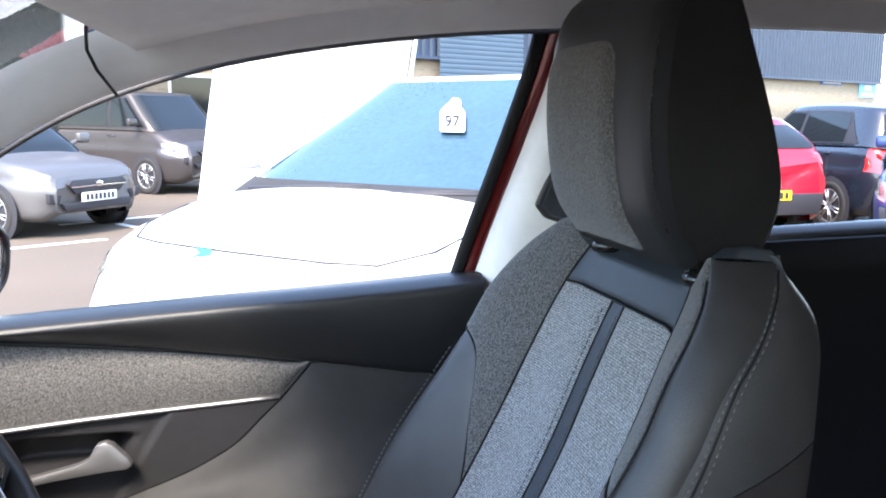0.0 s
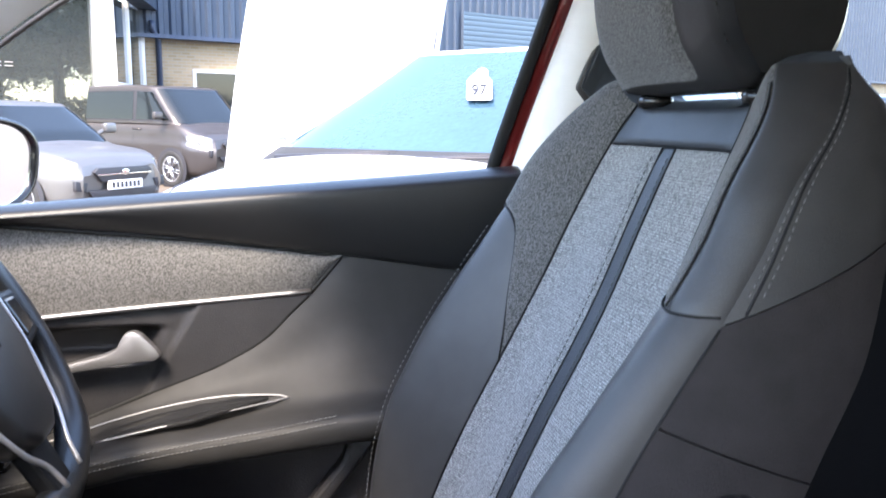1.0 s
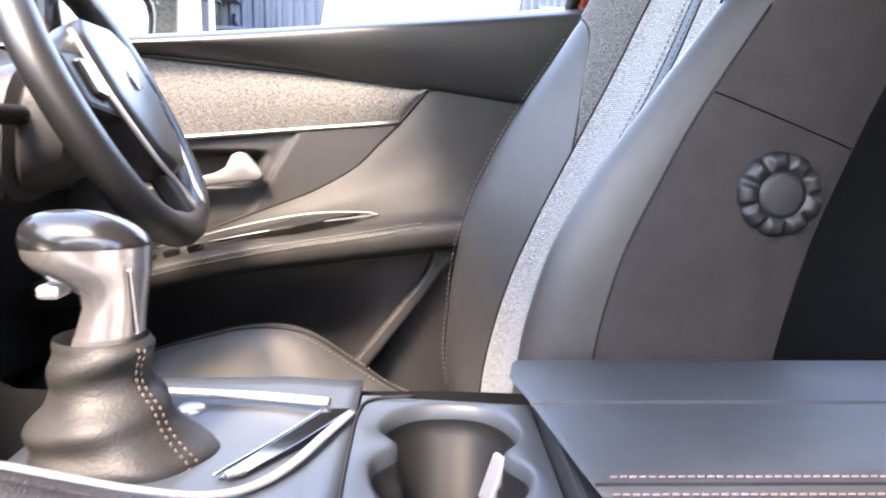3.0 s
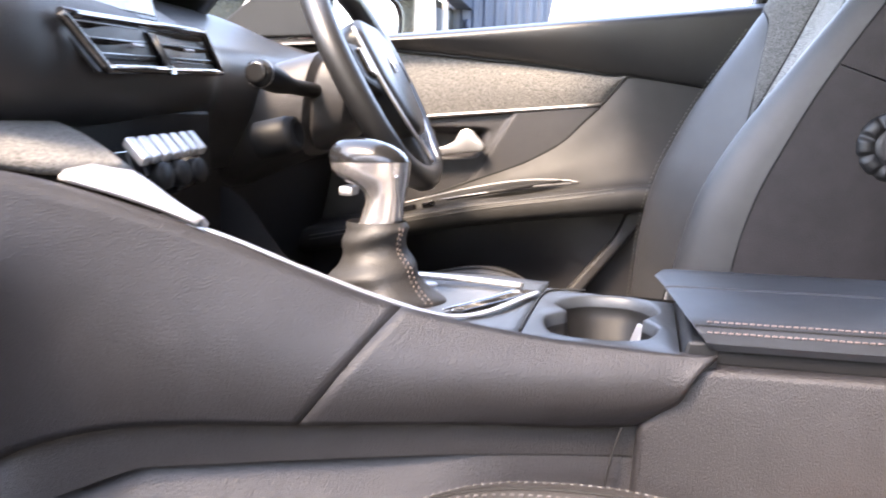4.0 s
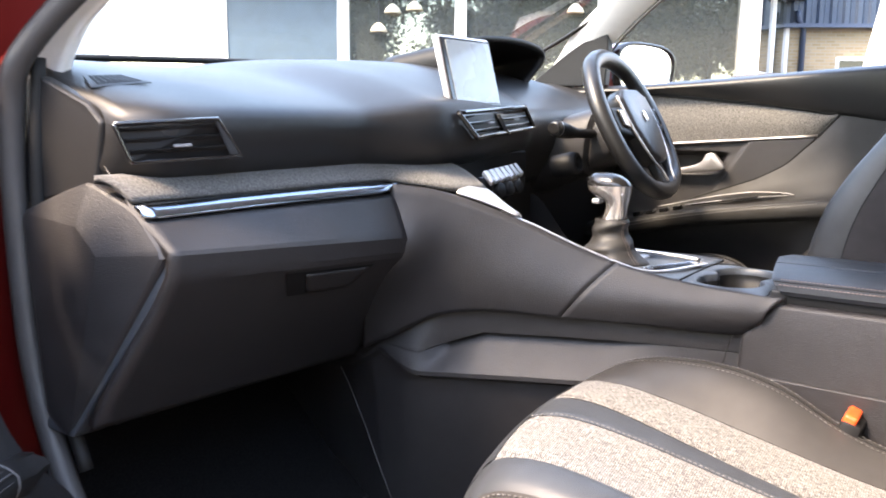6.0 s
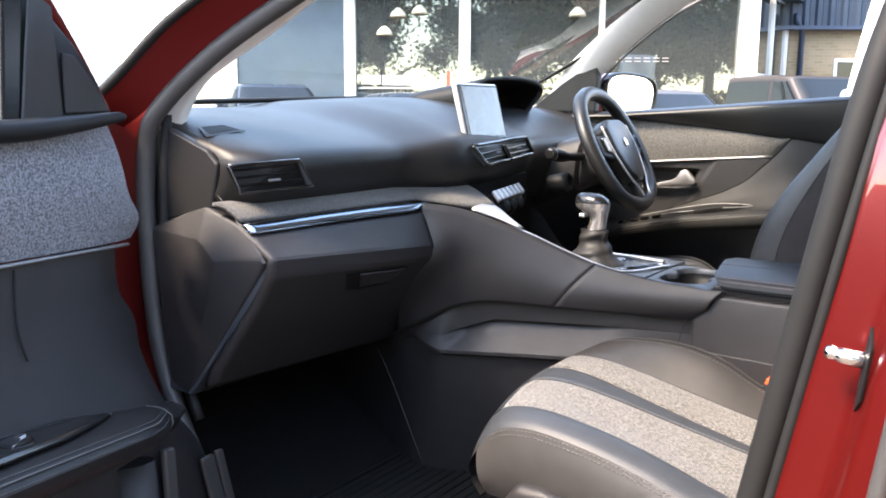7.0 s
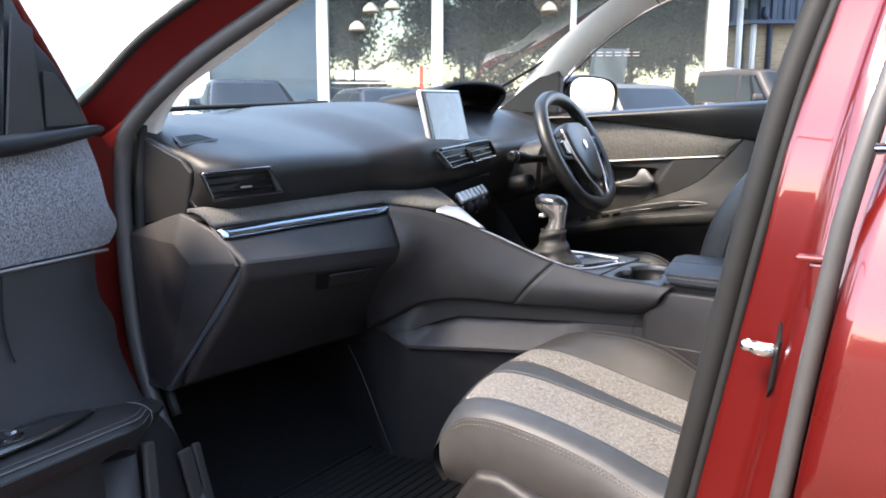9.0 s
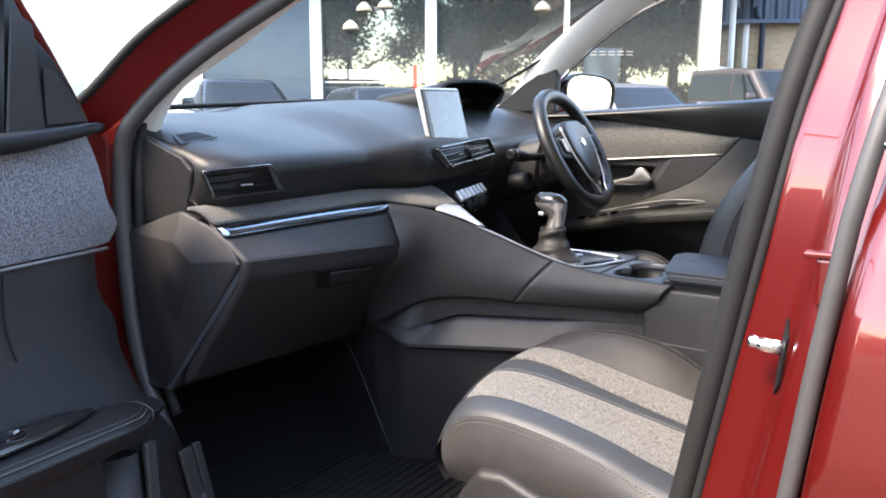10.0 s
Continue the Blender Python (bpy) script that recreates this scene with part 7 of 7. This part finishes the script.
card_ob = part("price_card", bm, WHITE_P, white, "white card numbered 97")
txt = bpy.data.curves.new("card_number", "FONT")
txt.body, txt.size, txt.align_x, txt.extrude = "97", 0.088, "CENTER", 0.002
tmp = bpy.data.objects.new("card_number", txt)
ob = new("card_number", bpy.data.meshes.new_from_object(tmp))
bpy.data.objects.remove(tmp)
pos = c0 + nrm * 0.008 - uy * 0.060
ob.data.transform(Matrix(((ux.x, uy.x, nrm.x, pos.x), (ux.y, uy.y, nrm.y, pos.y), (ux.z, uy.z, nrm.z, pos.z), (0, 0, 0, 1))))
ob.data.materials.clear()
ob.data.materials.append(INK)
ob.parent = card_ob
ob["label"] = "printed number 97"
bm = B()
tube(bm, [SKIN(f, k, s, 0.001) for f, k, s in ((0.16, 7.7, -1), (0.10, 7.8, -1), (0.062, 8.2, -1), (0.05, 8.8, -1), (0.046, 9.4, -1), (0.044, 10, -1), (0.046, 9.4, 1), (0.05, 8.8, 1), (0.062, 8.2, 1), (0.10, 7.8, 1), (0.16, 7.7, 1))], 0.005, 6)
part("bonnet_gap", bm, INK, white)
for s in (-1, 1):
    bm = B()
    tube(bm, [SKIN(f, k, s, -0.010) for f, k in ((0.07, 8.9), (0.12, 8.75), (0.19, 8.5))], [0.010, 0.014, 0.012], 8)
    part("bonnet_crease", bm, WHITE_P, white)
bm = B()
ec = SKIN(0.036, 9.7, -1, 0.004)
prism(bm, [ec + Vector((a, b * 0.5, b * 0.25)) for a, b in ((-0.05, -0.04), (0.0, -0.02), (0.05, -0.05), (0.03, 0.02), (0.05, 0.06), (0.0, 0.04), (-0.04, 0.06), (-0.02, 0.0))], (0, -0.002, 0.006), 0.001)
part("emblem", bm, mat("green_badge", (0.03, 0.30, 0.18), 0.3), white)
make_car("hatchback", "silver hatchback with black grille, parked in a bay", nose_at(-2.75, 10.3, 0.84, -0.54, 3.84), 3.84, 1.73, 1.50, SILVER, bonnet=0.93, nose=0.76, belt=0.98, a_base=0.25, roof_f=0.41, tyre=0.30)
make_car("van", "dark grey passenger van parked beside the building", nose_at(-1.95, 15.8, 0.78, -0.62, 4.95), 4.95, 1.92, 1.93, GREY_P, bonnet=1.12, nose=0.92, belt=1.16, a_base=0.14, roof_f=0.27, roof_r=0.975, c_base=0.995, hood_len=0.13, tyre=0.335, wheels=(0.18, 0.79), wide=0.83, doors=(0.20, 0.60))
make_car("red_hatchback", "bright red hatchback with yellow rear plate", nose_at(4.62, 12.3, -0.07, 1.0, 4.0), 4.0, 1.75, 1.46, RED_P)
make_car("dark_hatchback", "dark blue-grey small car seen from behind", nose_at(6.92, 12.14, -0.07, 1.0, 3.45), 3.45, 1.66, 1.60, DARK_P, belt=1.02, c_base=0.985, roof_r=0.93, tail_hi=0.30)
make_car("blue_car", "blue car with clear headlamps", nose_at(6.1, 6.95, -0.75, -0.66, 4.0), 4.0, 1.75, 1.42, BLUE_P, nose=0.72)
make_car("dark_suv", "dark SUV parked before the showroom", nose_at(-9.2, 8.2, 0.85, -0.52, 4.4), 4.4, 1.84, 1.62, DARK_P, bonnet=1.06, nose=0.84, belt=1.04, tyre=0.34)
make_car("black_hatchback", "black hatchback parked before the showroom", nose_at(-7.3, 9.9, 0.84, -0.54, 4.0), 4.0, 1.76, 1.48, DARK_P)

# tall white banner behind the white car
flag = thing("banner", "tall plain white advertising banner on a pole", "banner", (0.4, 7.4, 0))
bm = B()
rows = []
for k in range(13):
    z = 0.35 + 2.75 * k / 12
    rows.append([(-1.20 + 1.70 * j / 8 + 0.17 * (z - 0.35), 7.35 + 0.05 * math.sin(3 * z + j) - 0.2 * j / 8, z) for j in range(9)])
grid(bm, rows)
part("cloth", bm, WHITE_P, flag, thick=0.004)
bm = B()
tube(bm, [(0.50, 7.15, 0.0), (0.55, 7.15, 0.3), (0.98, 7.15, 3.15)], 0.02, 8)
part("pole", bm, SATIN, flag)

# ---- buildings ----
hall = thing("workshop_building", "industrial building of buff brick under blue ribbed cladding", "building", (7.0, 27.0, 0))
A0, A1 = Vector((-5.1, 20.2, 0)), Vector((30.0, 42.5, 0))
du = (A1 - A0).normalized()
dn = Vector((du.y, -du.x, 0))
at = lambda s, d, z: A0 + du * s + dn * d + Vector((0, 0, z))
LEN = (A1 - A0).length
bm = B()
grid(bm, [[at(s, 0, z) for s in (0, LEN / 2, LEN)] for z in (0, 3.25)])
part("brick_wall", bm, BRICK, hall, "buff brick lower wall", thick=0.2)
n = int(LEN / 0.30)
SIGN_BLUE = mat("sign_blue", (0.02, 0.09, 0.30), 0.5, vary=0.05)
POSTER_BLUE = mat("poster_blue", (0.12, 0.36, 0.62), 0.5, vary=0.1)
for s0, s1, z0, z1, mt, lab, bars in ((35.0, 37.3, 2.98, 3.19, SIGN_BLUE, "small blue wall sign with white lettering bars", ((0.08, 0.92, 0.30, 0.70),)), (39.3, 41.3, 2.40, 3.18, POSTER_BLUE, "pale blue poster with white shapes on the brick wall", ((0.30, 0.70, 0.50, 0.85), (0.15, 0.85, 0.12, 0.30)))):
    sign = thing("wall_sign", lab, "sign", at(s0, 0.03, z0))
    bm = B()
    prism(bm, [at(s0, 0.02, z0), at(s1, 0.02, z0), at(s1, 0.02, z1), at(s0, 0.02, z1)], dn * 0.05)
    part("board", bm, mt, sign)
    for a, b, c, d in bars:
        bm = B()
        prism(bm, [at(lerp(s0, s1, p), 0.072, lerp(z0, z1, q)) for p, q in ((a, c), (b, c), (b, d), (a, d))], dn * 0.006)
        part("lettering_bar", bm, WHITE_PAINT, sign)
bm = B()
rows = [[], []]
for k in range(n):
    for f, d in ((0.0, 0.06), (0.35, 0.06), (0.5, 0.12), (0.85, 0.12)):
        s = LEN * (k + f) / n
        rows[0].append(at(s, d + 0.10, 3.20))
        rows[1].append(at(s, d + 0.10, 7.6))
grid(bm, rows)
clad = part("cladding", bm, BLUE_CLAD, hall, "blue ribbed steel cladding")
for p in clad.data.polygons:
    p.use_smooth = False
bm = B()
prism(bm, [at(0, 0.10, 3.12), at(LEN, 0.10, 3.12), at(LEN, 0.30, 3.12), at(0, 0.30, 3.12)], (0, 0, 0.09))
part("drip_flashing", bm, mat("dark_blue_trim", (0.02, 0.035, 0.07), 0.5), hall)
bm = B()
tube(bm, [at(0.55, 0.30, 3.5), at(0.55, 0.30, 3.3), at(0.75, 0.12, 3.1), at(0.75, 0.12, 0.0)], 0.07, 10)
part("downpipe", bm, mat("navy_pipe", (0.016, 0.028, 0.055), 0.5), hall)
for s in (1.6, 7.0):
    bm = B()
    prism(bm, [at(s, 0.01, 1.0), at(s + 1.3, 0.01, 1.0), at(s + 1.3, 0.01, 2.45), at(s, 0.01, 2.45)], dn * 0.04, 0.01)
    win = part("window", bm, WHITE_PAINT, hall)
    bm = B()
    prism(bm, [at(s + 0.08, 0.04, 1.08), at(s + 1.22, 0.04, 1.08), at(s + 1.22, 0.04, 2.37), at(s + 0.08, 0.04, 2.37)], dn * 0.015)
    part("pane", bm, CAR_GLASS, win)
# roller shutter in the wall
bm = B()
rows = []
for k in range(30):
    for z, d in ((0.15 * k, 0.0), (0.15 * k + 0.05, 0.012), (0.15 * k + 0.11, 0.012)):
        rows.append([at(10.0, 0.32 + d, z), at(13.6, 0.32 + d, z)])
grid(bm, rows)
for q in bm.faces:
    q.smooth = False
part("roller_shutter", bm, mat("grey_blue_shutter", (0.045, 0.075, 0.105), 0.6), hall, "slatted grey-blue roller shutter")
# wall signs with writing too small to read
for s, z, w, h, lab in ((22.0, 2.72, 1.05, 0.28, "small blue wall sign"), (24.0, 2.55, 0.85, 0.95, "blue and white parking sign")):
    bm = B()
    prism(bm, [at(s, 0.02, z - h / 2), at(s + w, 0.02, z - h / 2), at(s + w, 0.02, z + h / 2), at(s, 0.02, z + h / 2)], dn * 0.03)
    sg = part("wall_sign", bm, mat("sign_blue", (0.03, 0.22, 0.60), 0.5) if h < 0.5 else WHITE_PAINT, hall, lab)
    bm = B()
    prism(bm, [at(s + w * 0.12, 0.055, z - h * (0.12 if h < 0.5 else 0.42)), at(s + w * 0.88, 0.055, z - h * (0.12 if h < 0.5 else 0.42)), at(s + w * 0.88, 0.055, z + h * (0.12 if h < 0.5 else 0.28)), at(s + w * 0.12, 0.055, z + h * (0.12 if h < 0.5 else 0.28))], dn * 0.004)
    part("bar", bm, WHITE_PAINT if h < 0.5 else mat("sign_pale_blue", (0.10, 0.38, 0.75), 0.5), sg)

# showroom with tall glazing
show = thing("showroom", "glazed car showroom with white frames and deep blue fascia", "building", (-12.0, 14.0, 0))
C0 = Vector((-4.9, 17.4, 0))
dv = Vector((-0.87, -0.5, 0)).normalized()
dm = Vector((0.5, -0.87, 0)).normalized()
sh = lambda s, d, z: C0 + dv * s + dm * d + Vector((0, 0, z))
GLAZE = mat("showroom_glass", (0.16, 0.175, 0.165), 0.015, 0.75, spec=1.0, coat=1.0, vary=0.02)


def slab(nm, s0, s1, z0, z1, d0, depth, mt, lab="", parent=show, bev=0.0):
    bm = B()
    prism(bm, [sh(s0, d0, z0), sh(s1, d0, z0), sh(s1, d0, z1), sh(s0, d0, z1)], dm * depth, bev)
    return part(nm, bm, mt, parent, lab)


slab("column", -0.28, 0.12, 0, 3.75, -0.1, 0.25, WHITE_PAINT, "white corner column")
for s0, s1 in ((0.12, 3.0), (3.12, 5.95), (6.2, 8.55)):
    slab("window_pane", s0, s1, 0.35, 3.7, -0.05, 0.02, GLAZE, "large reflecting showroom pane")
for s in (3.0, 5.95, 8.55):
    slab("mullion", s, s + (0.12 if s < 5 else 0.25), 0, 3.75, -0.05, 0.14, WHITE_PAINT)
slab("sill_panel", 0.12, 8.6, 0, 0.35, -0.05, 0.08, WHITE_PAINT)
slab("blue_panel", 8.8, 11.3, 0, 3.75, -0.05, 0.10, mat("pale_blue_panel", (0.045, 0.075, 0.105), 0.35, coat=0.15), "pale blue wall panel")
slab("white_pier", 11.3, 12.2, 0, 3.75, -0.05, 0.14, WHITE_PAINT)
slab("fascia", -0.6, 12.4, 3.75, 5.6, -0.3, 0.75, BLUE_CLAD, "deep blue fascia")
LETTERS = mat("pale_letters", (0.30, 0.27, 0.25), 0.6)
for k in range(7):
    slab("bar", 1.58 + 0.20 * k, 1.72 + 0.20 * k, 2.225, 2.245, -0.02, 0.008, LETTERS)
    slab("bar", 1.58 + 0.20 * k, 1.72 + 0.20 * k, 2.295, 2.315, -0.02, 0.008, LETTERS)
# indoor boards laid on the opaque pane, placed to fit the camera's view
for s0, s1, z0, z1 in ((7.09, 7.95, 1.70, 1.92), (7.99, 8.43, 1.72, 1.92), (6.25, 8.50, 1.62, 1.655)):
    slab("display_board", s0, s1, z0, z1, -0.035, 0.02, WHITE_PAINT, "white indoor display board set on the showroom glass")
slab("display_post", 6.40, 6.48, 1.45, 2.02, -0.035, 0.02, TAIL, "red and white display post")
rt = lambda d, z: sh(-0.20, 0.0, z) + Vector((-0.02, 1.0, 0)) * d
# side wall running back to the workshop
bm = B()
grid(bm, [[rt(d, z) for d in (0, 1.5, 3.0)] for z in (0, 1.1)])
part("brick_return", bm, BRICK, show, thick=0.1)
for d0, d1 in ((0.1, 1.35), (1.5, 2.8)):
    bm = B()
    prism(bm, [rt(d0, 1.1), rt(d1, 1.1), rt(d1, 3.7), rt(d0, 3.7)], (0.03, 0, 0))
    part("window_pane", bm, GLAZE, show)
    bm = B()
    tube(bm, [rt(d1 + 0.07, 0.9) + Vector((0.04, 0, 0)), rt(d1 + 0.07, 3.75) + Vector((0.04, 0, 0))], 0.07, 4)
    tube(bm, [rt(d0, 1.95) + Vector((0.04, 0, 0)), rt(d1, 1.95) + Vector((0.04, 0, 0))], 0.05, 4)
    part("mullion", bm, WHITE_PAINT, show)
bm = B()
prism(bm, [sh(-0.6, 0.4, 3.75), rt(3.0, 3.75) + Vector((0.4, 0, 0)), rt(3.0, 3.75), sh(-0.2, 0.3, 3.75)], (0, 0, 1.85))
part("fascia", bm, BLUE_CLAD, show)
# pendant lamps set just before the opaque panes, placed to fit the camera's view
for s, z in ((7.57, 3.20), (7.09, 3.26), (7.88, 2.80), (3.6, 3.2)):
    p = thing("pendant_lamp", "cream domed indoor pendant lamp set before the showroom glass", "lamp", sh(s, -0.0, z), "pendant lamps")
    bm = B()
    lathe(bm, [(0.0, 0.20), (0.05, 0.19), (0.15, 0.10), (0.19, 0.0), (0.17, 0.0), (0.0, 0.02)], Matrix.Translation(sh(s, 0.06, z)), 16)
    part("shade", bm, mat("cream_shade", (0.75, 0.66, 0.50), 0.5), p)
    bm = B()
    tube(bm, [sh(s, 0.06, z + 0.19), sh(s, 0.06, 3.72)], 0.01, 6)
    part("cable", bm, INK, p)

# white building to the front
side = thing("white_building", "low white rendered building with flat roof", "building", (-24.0, 8.0, 0))
bm = B()
prism(bm, [(-30, -2, 0), (-17.5, 9.5, 0), (-21, 13, 0), (-33, 2, 0)], (0, 0, 4.6), 0.05)
part("wall", bm, WHITE_PAINT, side)
bm = B()
prism(bm, [(-23.5, 3.88, 1.6), (-22.3, 4.98, 1.6), (-22.3, 4.98, 2.7), (-23.5, 3.88, 2.7)], (0.05, -0.05, 0))
part("window", bm, CAR_GLASS, side)
bm = B()
prism(bm, [(-30.2, -2.3, 4.6), (-17.2, 9.5, 4.6), (-21, 13.4, 4.6), (-33.4, 2, 4.6)], (0, 0, 0.25), 0.03)
part("roof", bm, BLUE_CLAD, side)

# bay lines
for x, y, a, ln in ((-1.2, 9.2, 128, 5.0), (-4.4, 7.6, 128, 5.0), (1.4, 12.0, 128, 5.0), (-0.8, 13.4, 40, 7.0), (-5.0, 8.0, 35, 6.0)):
    bm = B()
    box(bm, (x, y, 0.003), (ln, 0.10, 0.006), 0.0, pose(0, 0, 0, 0, 0, a))
    tagged(part("bay_line", bm, LINE_PAINT), "worn white parking bay line on the tarmac", "road marking", "bay lines")

# trees across the road, seen in the showroom's glass and the mirrors
BARK = mat("bark", (0.09, 0.065, 0.045), 0.9, bump=0.8, bscale=40)
LEAF = mat("leaves", (0.080, 0.070, 0.035), 0.7, vary=0.5, scale=3)


def make_tree(x, y, h, seed):
    rnd = random.Random(seed)
    t = thing("tree", "broad leafy tree across the road", "tree", (x, y, 0), "trees")
    bm = B()
    tube(bm, [(x, y, 0), (x + 0.1, y, h * 0.25), (x - 0.1, y + 0.1, h * 0.5), (x, y, h * 0.8)], [0.28, 0.22, 0.14, 0.04], 10)
    limbs = []
    for k in range(9):
        a, z0 = rnd.uniform(0, 6.28), rnd.uniform(0.18, 0.6) * h
        r = rnd.uniform(0.20, 0.34) * h
        q = (x + r * math.cos(a), y + r * math.sin(a), z0 + rnd.uniform(0.08, 0.28) * h)
        tube(bm, [(x, y, z0), ((x + q[0]) / 2, (y + q[1]) / 2, (z0 + q[2]) / 2 + 0.2), q], [0.09, 0.06, 0.02], 6)
        limbs.append(q)
    part("trunk", bm, BARK, t)
    verts, faces = [], []
    centres = limbs + [(x + rnd.gauss(0, h * 0.13), y + rnd.gauss(0, h * 0.13), h * rnd.uniform(0.35, 0.95)) for _ in range(20)]
    for cx_, cy_, cz_ in centres:
        s = rnd.uniform(0.08, 0.15) * h
        for _ in range(330):
            c = Vector((cx_ + rnd.gauss(0, s * 0.6), cy_ + rnd.gauss(0, s * 0.6), cz_ + rnd.gauss(0, s * 0.45)))
            u, v = Vector((rnd.gauss(0, 1), rnd.gauss(0, 1), rnd.gauss(0, 1))).normalized() * 0.17, Vector((rnd.gauss(0, 1), rnd.gauss(0, 1), rnd.gauss(0, 1))).normalized() * 0.13
            i = len(verts)
            verts += [c - u, c + v, c + u, c - v]
            faces.append((i, i + 1, i + 2, i + 3))
    me = bpy.data.meshes.new("crown")
    me.from_pydata(verts, [], faces)
    me.materials.append(LEAF)
    crown_ob = new("crown", me)
    crown_ob.parent = t
    crown_ob.matrix_parent_inverse = Matrix.Translation(-t.location)
    return t


for k, (x, y, h) in enumerate(((3.0, -26.0, 13.0), (10.0, -23.0, 12.0), (-5.0, -29.0, 13.5), (16.0, -21.0, 12.5), (21.0, -26.0, 13.0), (13.5, -27.0, 15.0), (24.0, -21.5, 12.0), (27.5, -19.5, 13.5), (30.5, -15.5, 12.5), (34.0, -13.0, 13.0), (31.0, -24.0, 16.0))):
    make_tree(x, y, h, 10 + k)

# hedge added out of view, below the trees, to darken low reflections and skylight
rnd = random.Random(77)
verts, faces = [], []
HEDGE = [(-16.0, -25.0), (0.0, -24.5), (14.0, -22.0), (26.0, -17.5), (36.0, -10.0), (42.0, 2.0)]
for _ in range(15000):
    k = rnd.randrange(len(HEDGE) - 1)
    f = rnd.random()
    x, y = (HEDGE[k][i] + (HEDGE[k + 1][i] - HEDGE[k][i]) * f for i in (0, 1))
    top = 2.4 + 0.5 * math.sin(0.7 * x) + 0.4 * math.sin(1.9 * x + y)
    c = Vector((x + rnd.gauss(0, 0.6), y + rnd.gauss(0, 0.6), top * rnd.random() ** 0.8))
    u, v = (Vector((rnd.gauss(0, 1), rnd.gauss(0, 1), rnd.gauss(0, 1))).normalized() * q for q in (0.26, 0.20))
    i = len(verts)
    verts += [c - u, c + v, c + u, c - v]
    faces.append((i, i + 1, i + 2, i + 3))
me = bpy.data.meshes.new("hedge")
me.from_pydata(verts, [], faces)
me.materials.append(LEAF)
tagged(new("hedge", me), "added dark green hedge, out of view, darkening low reflections", "hedge", kind="stuff")
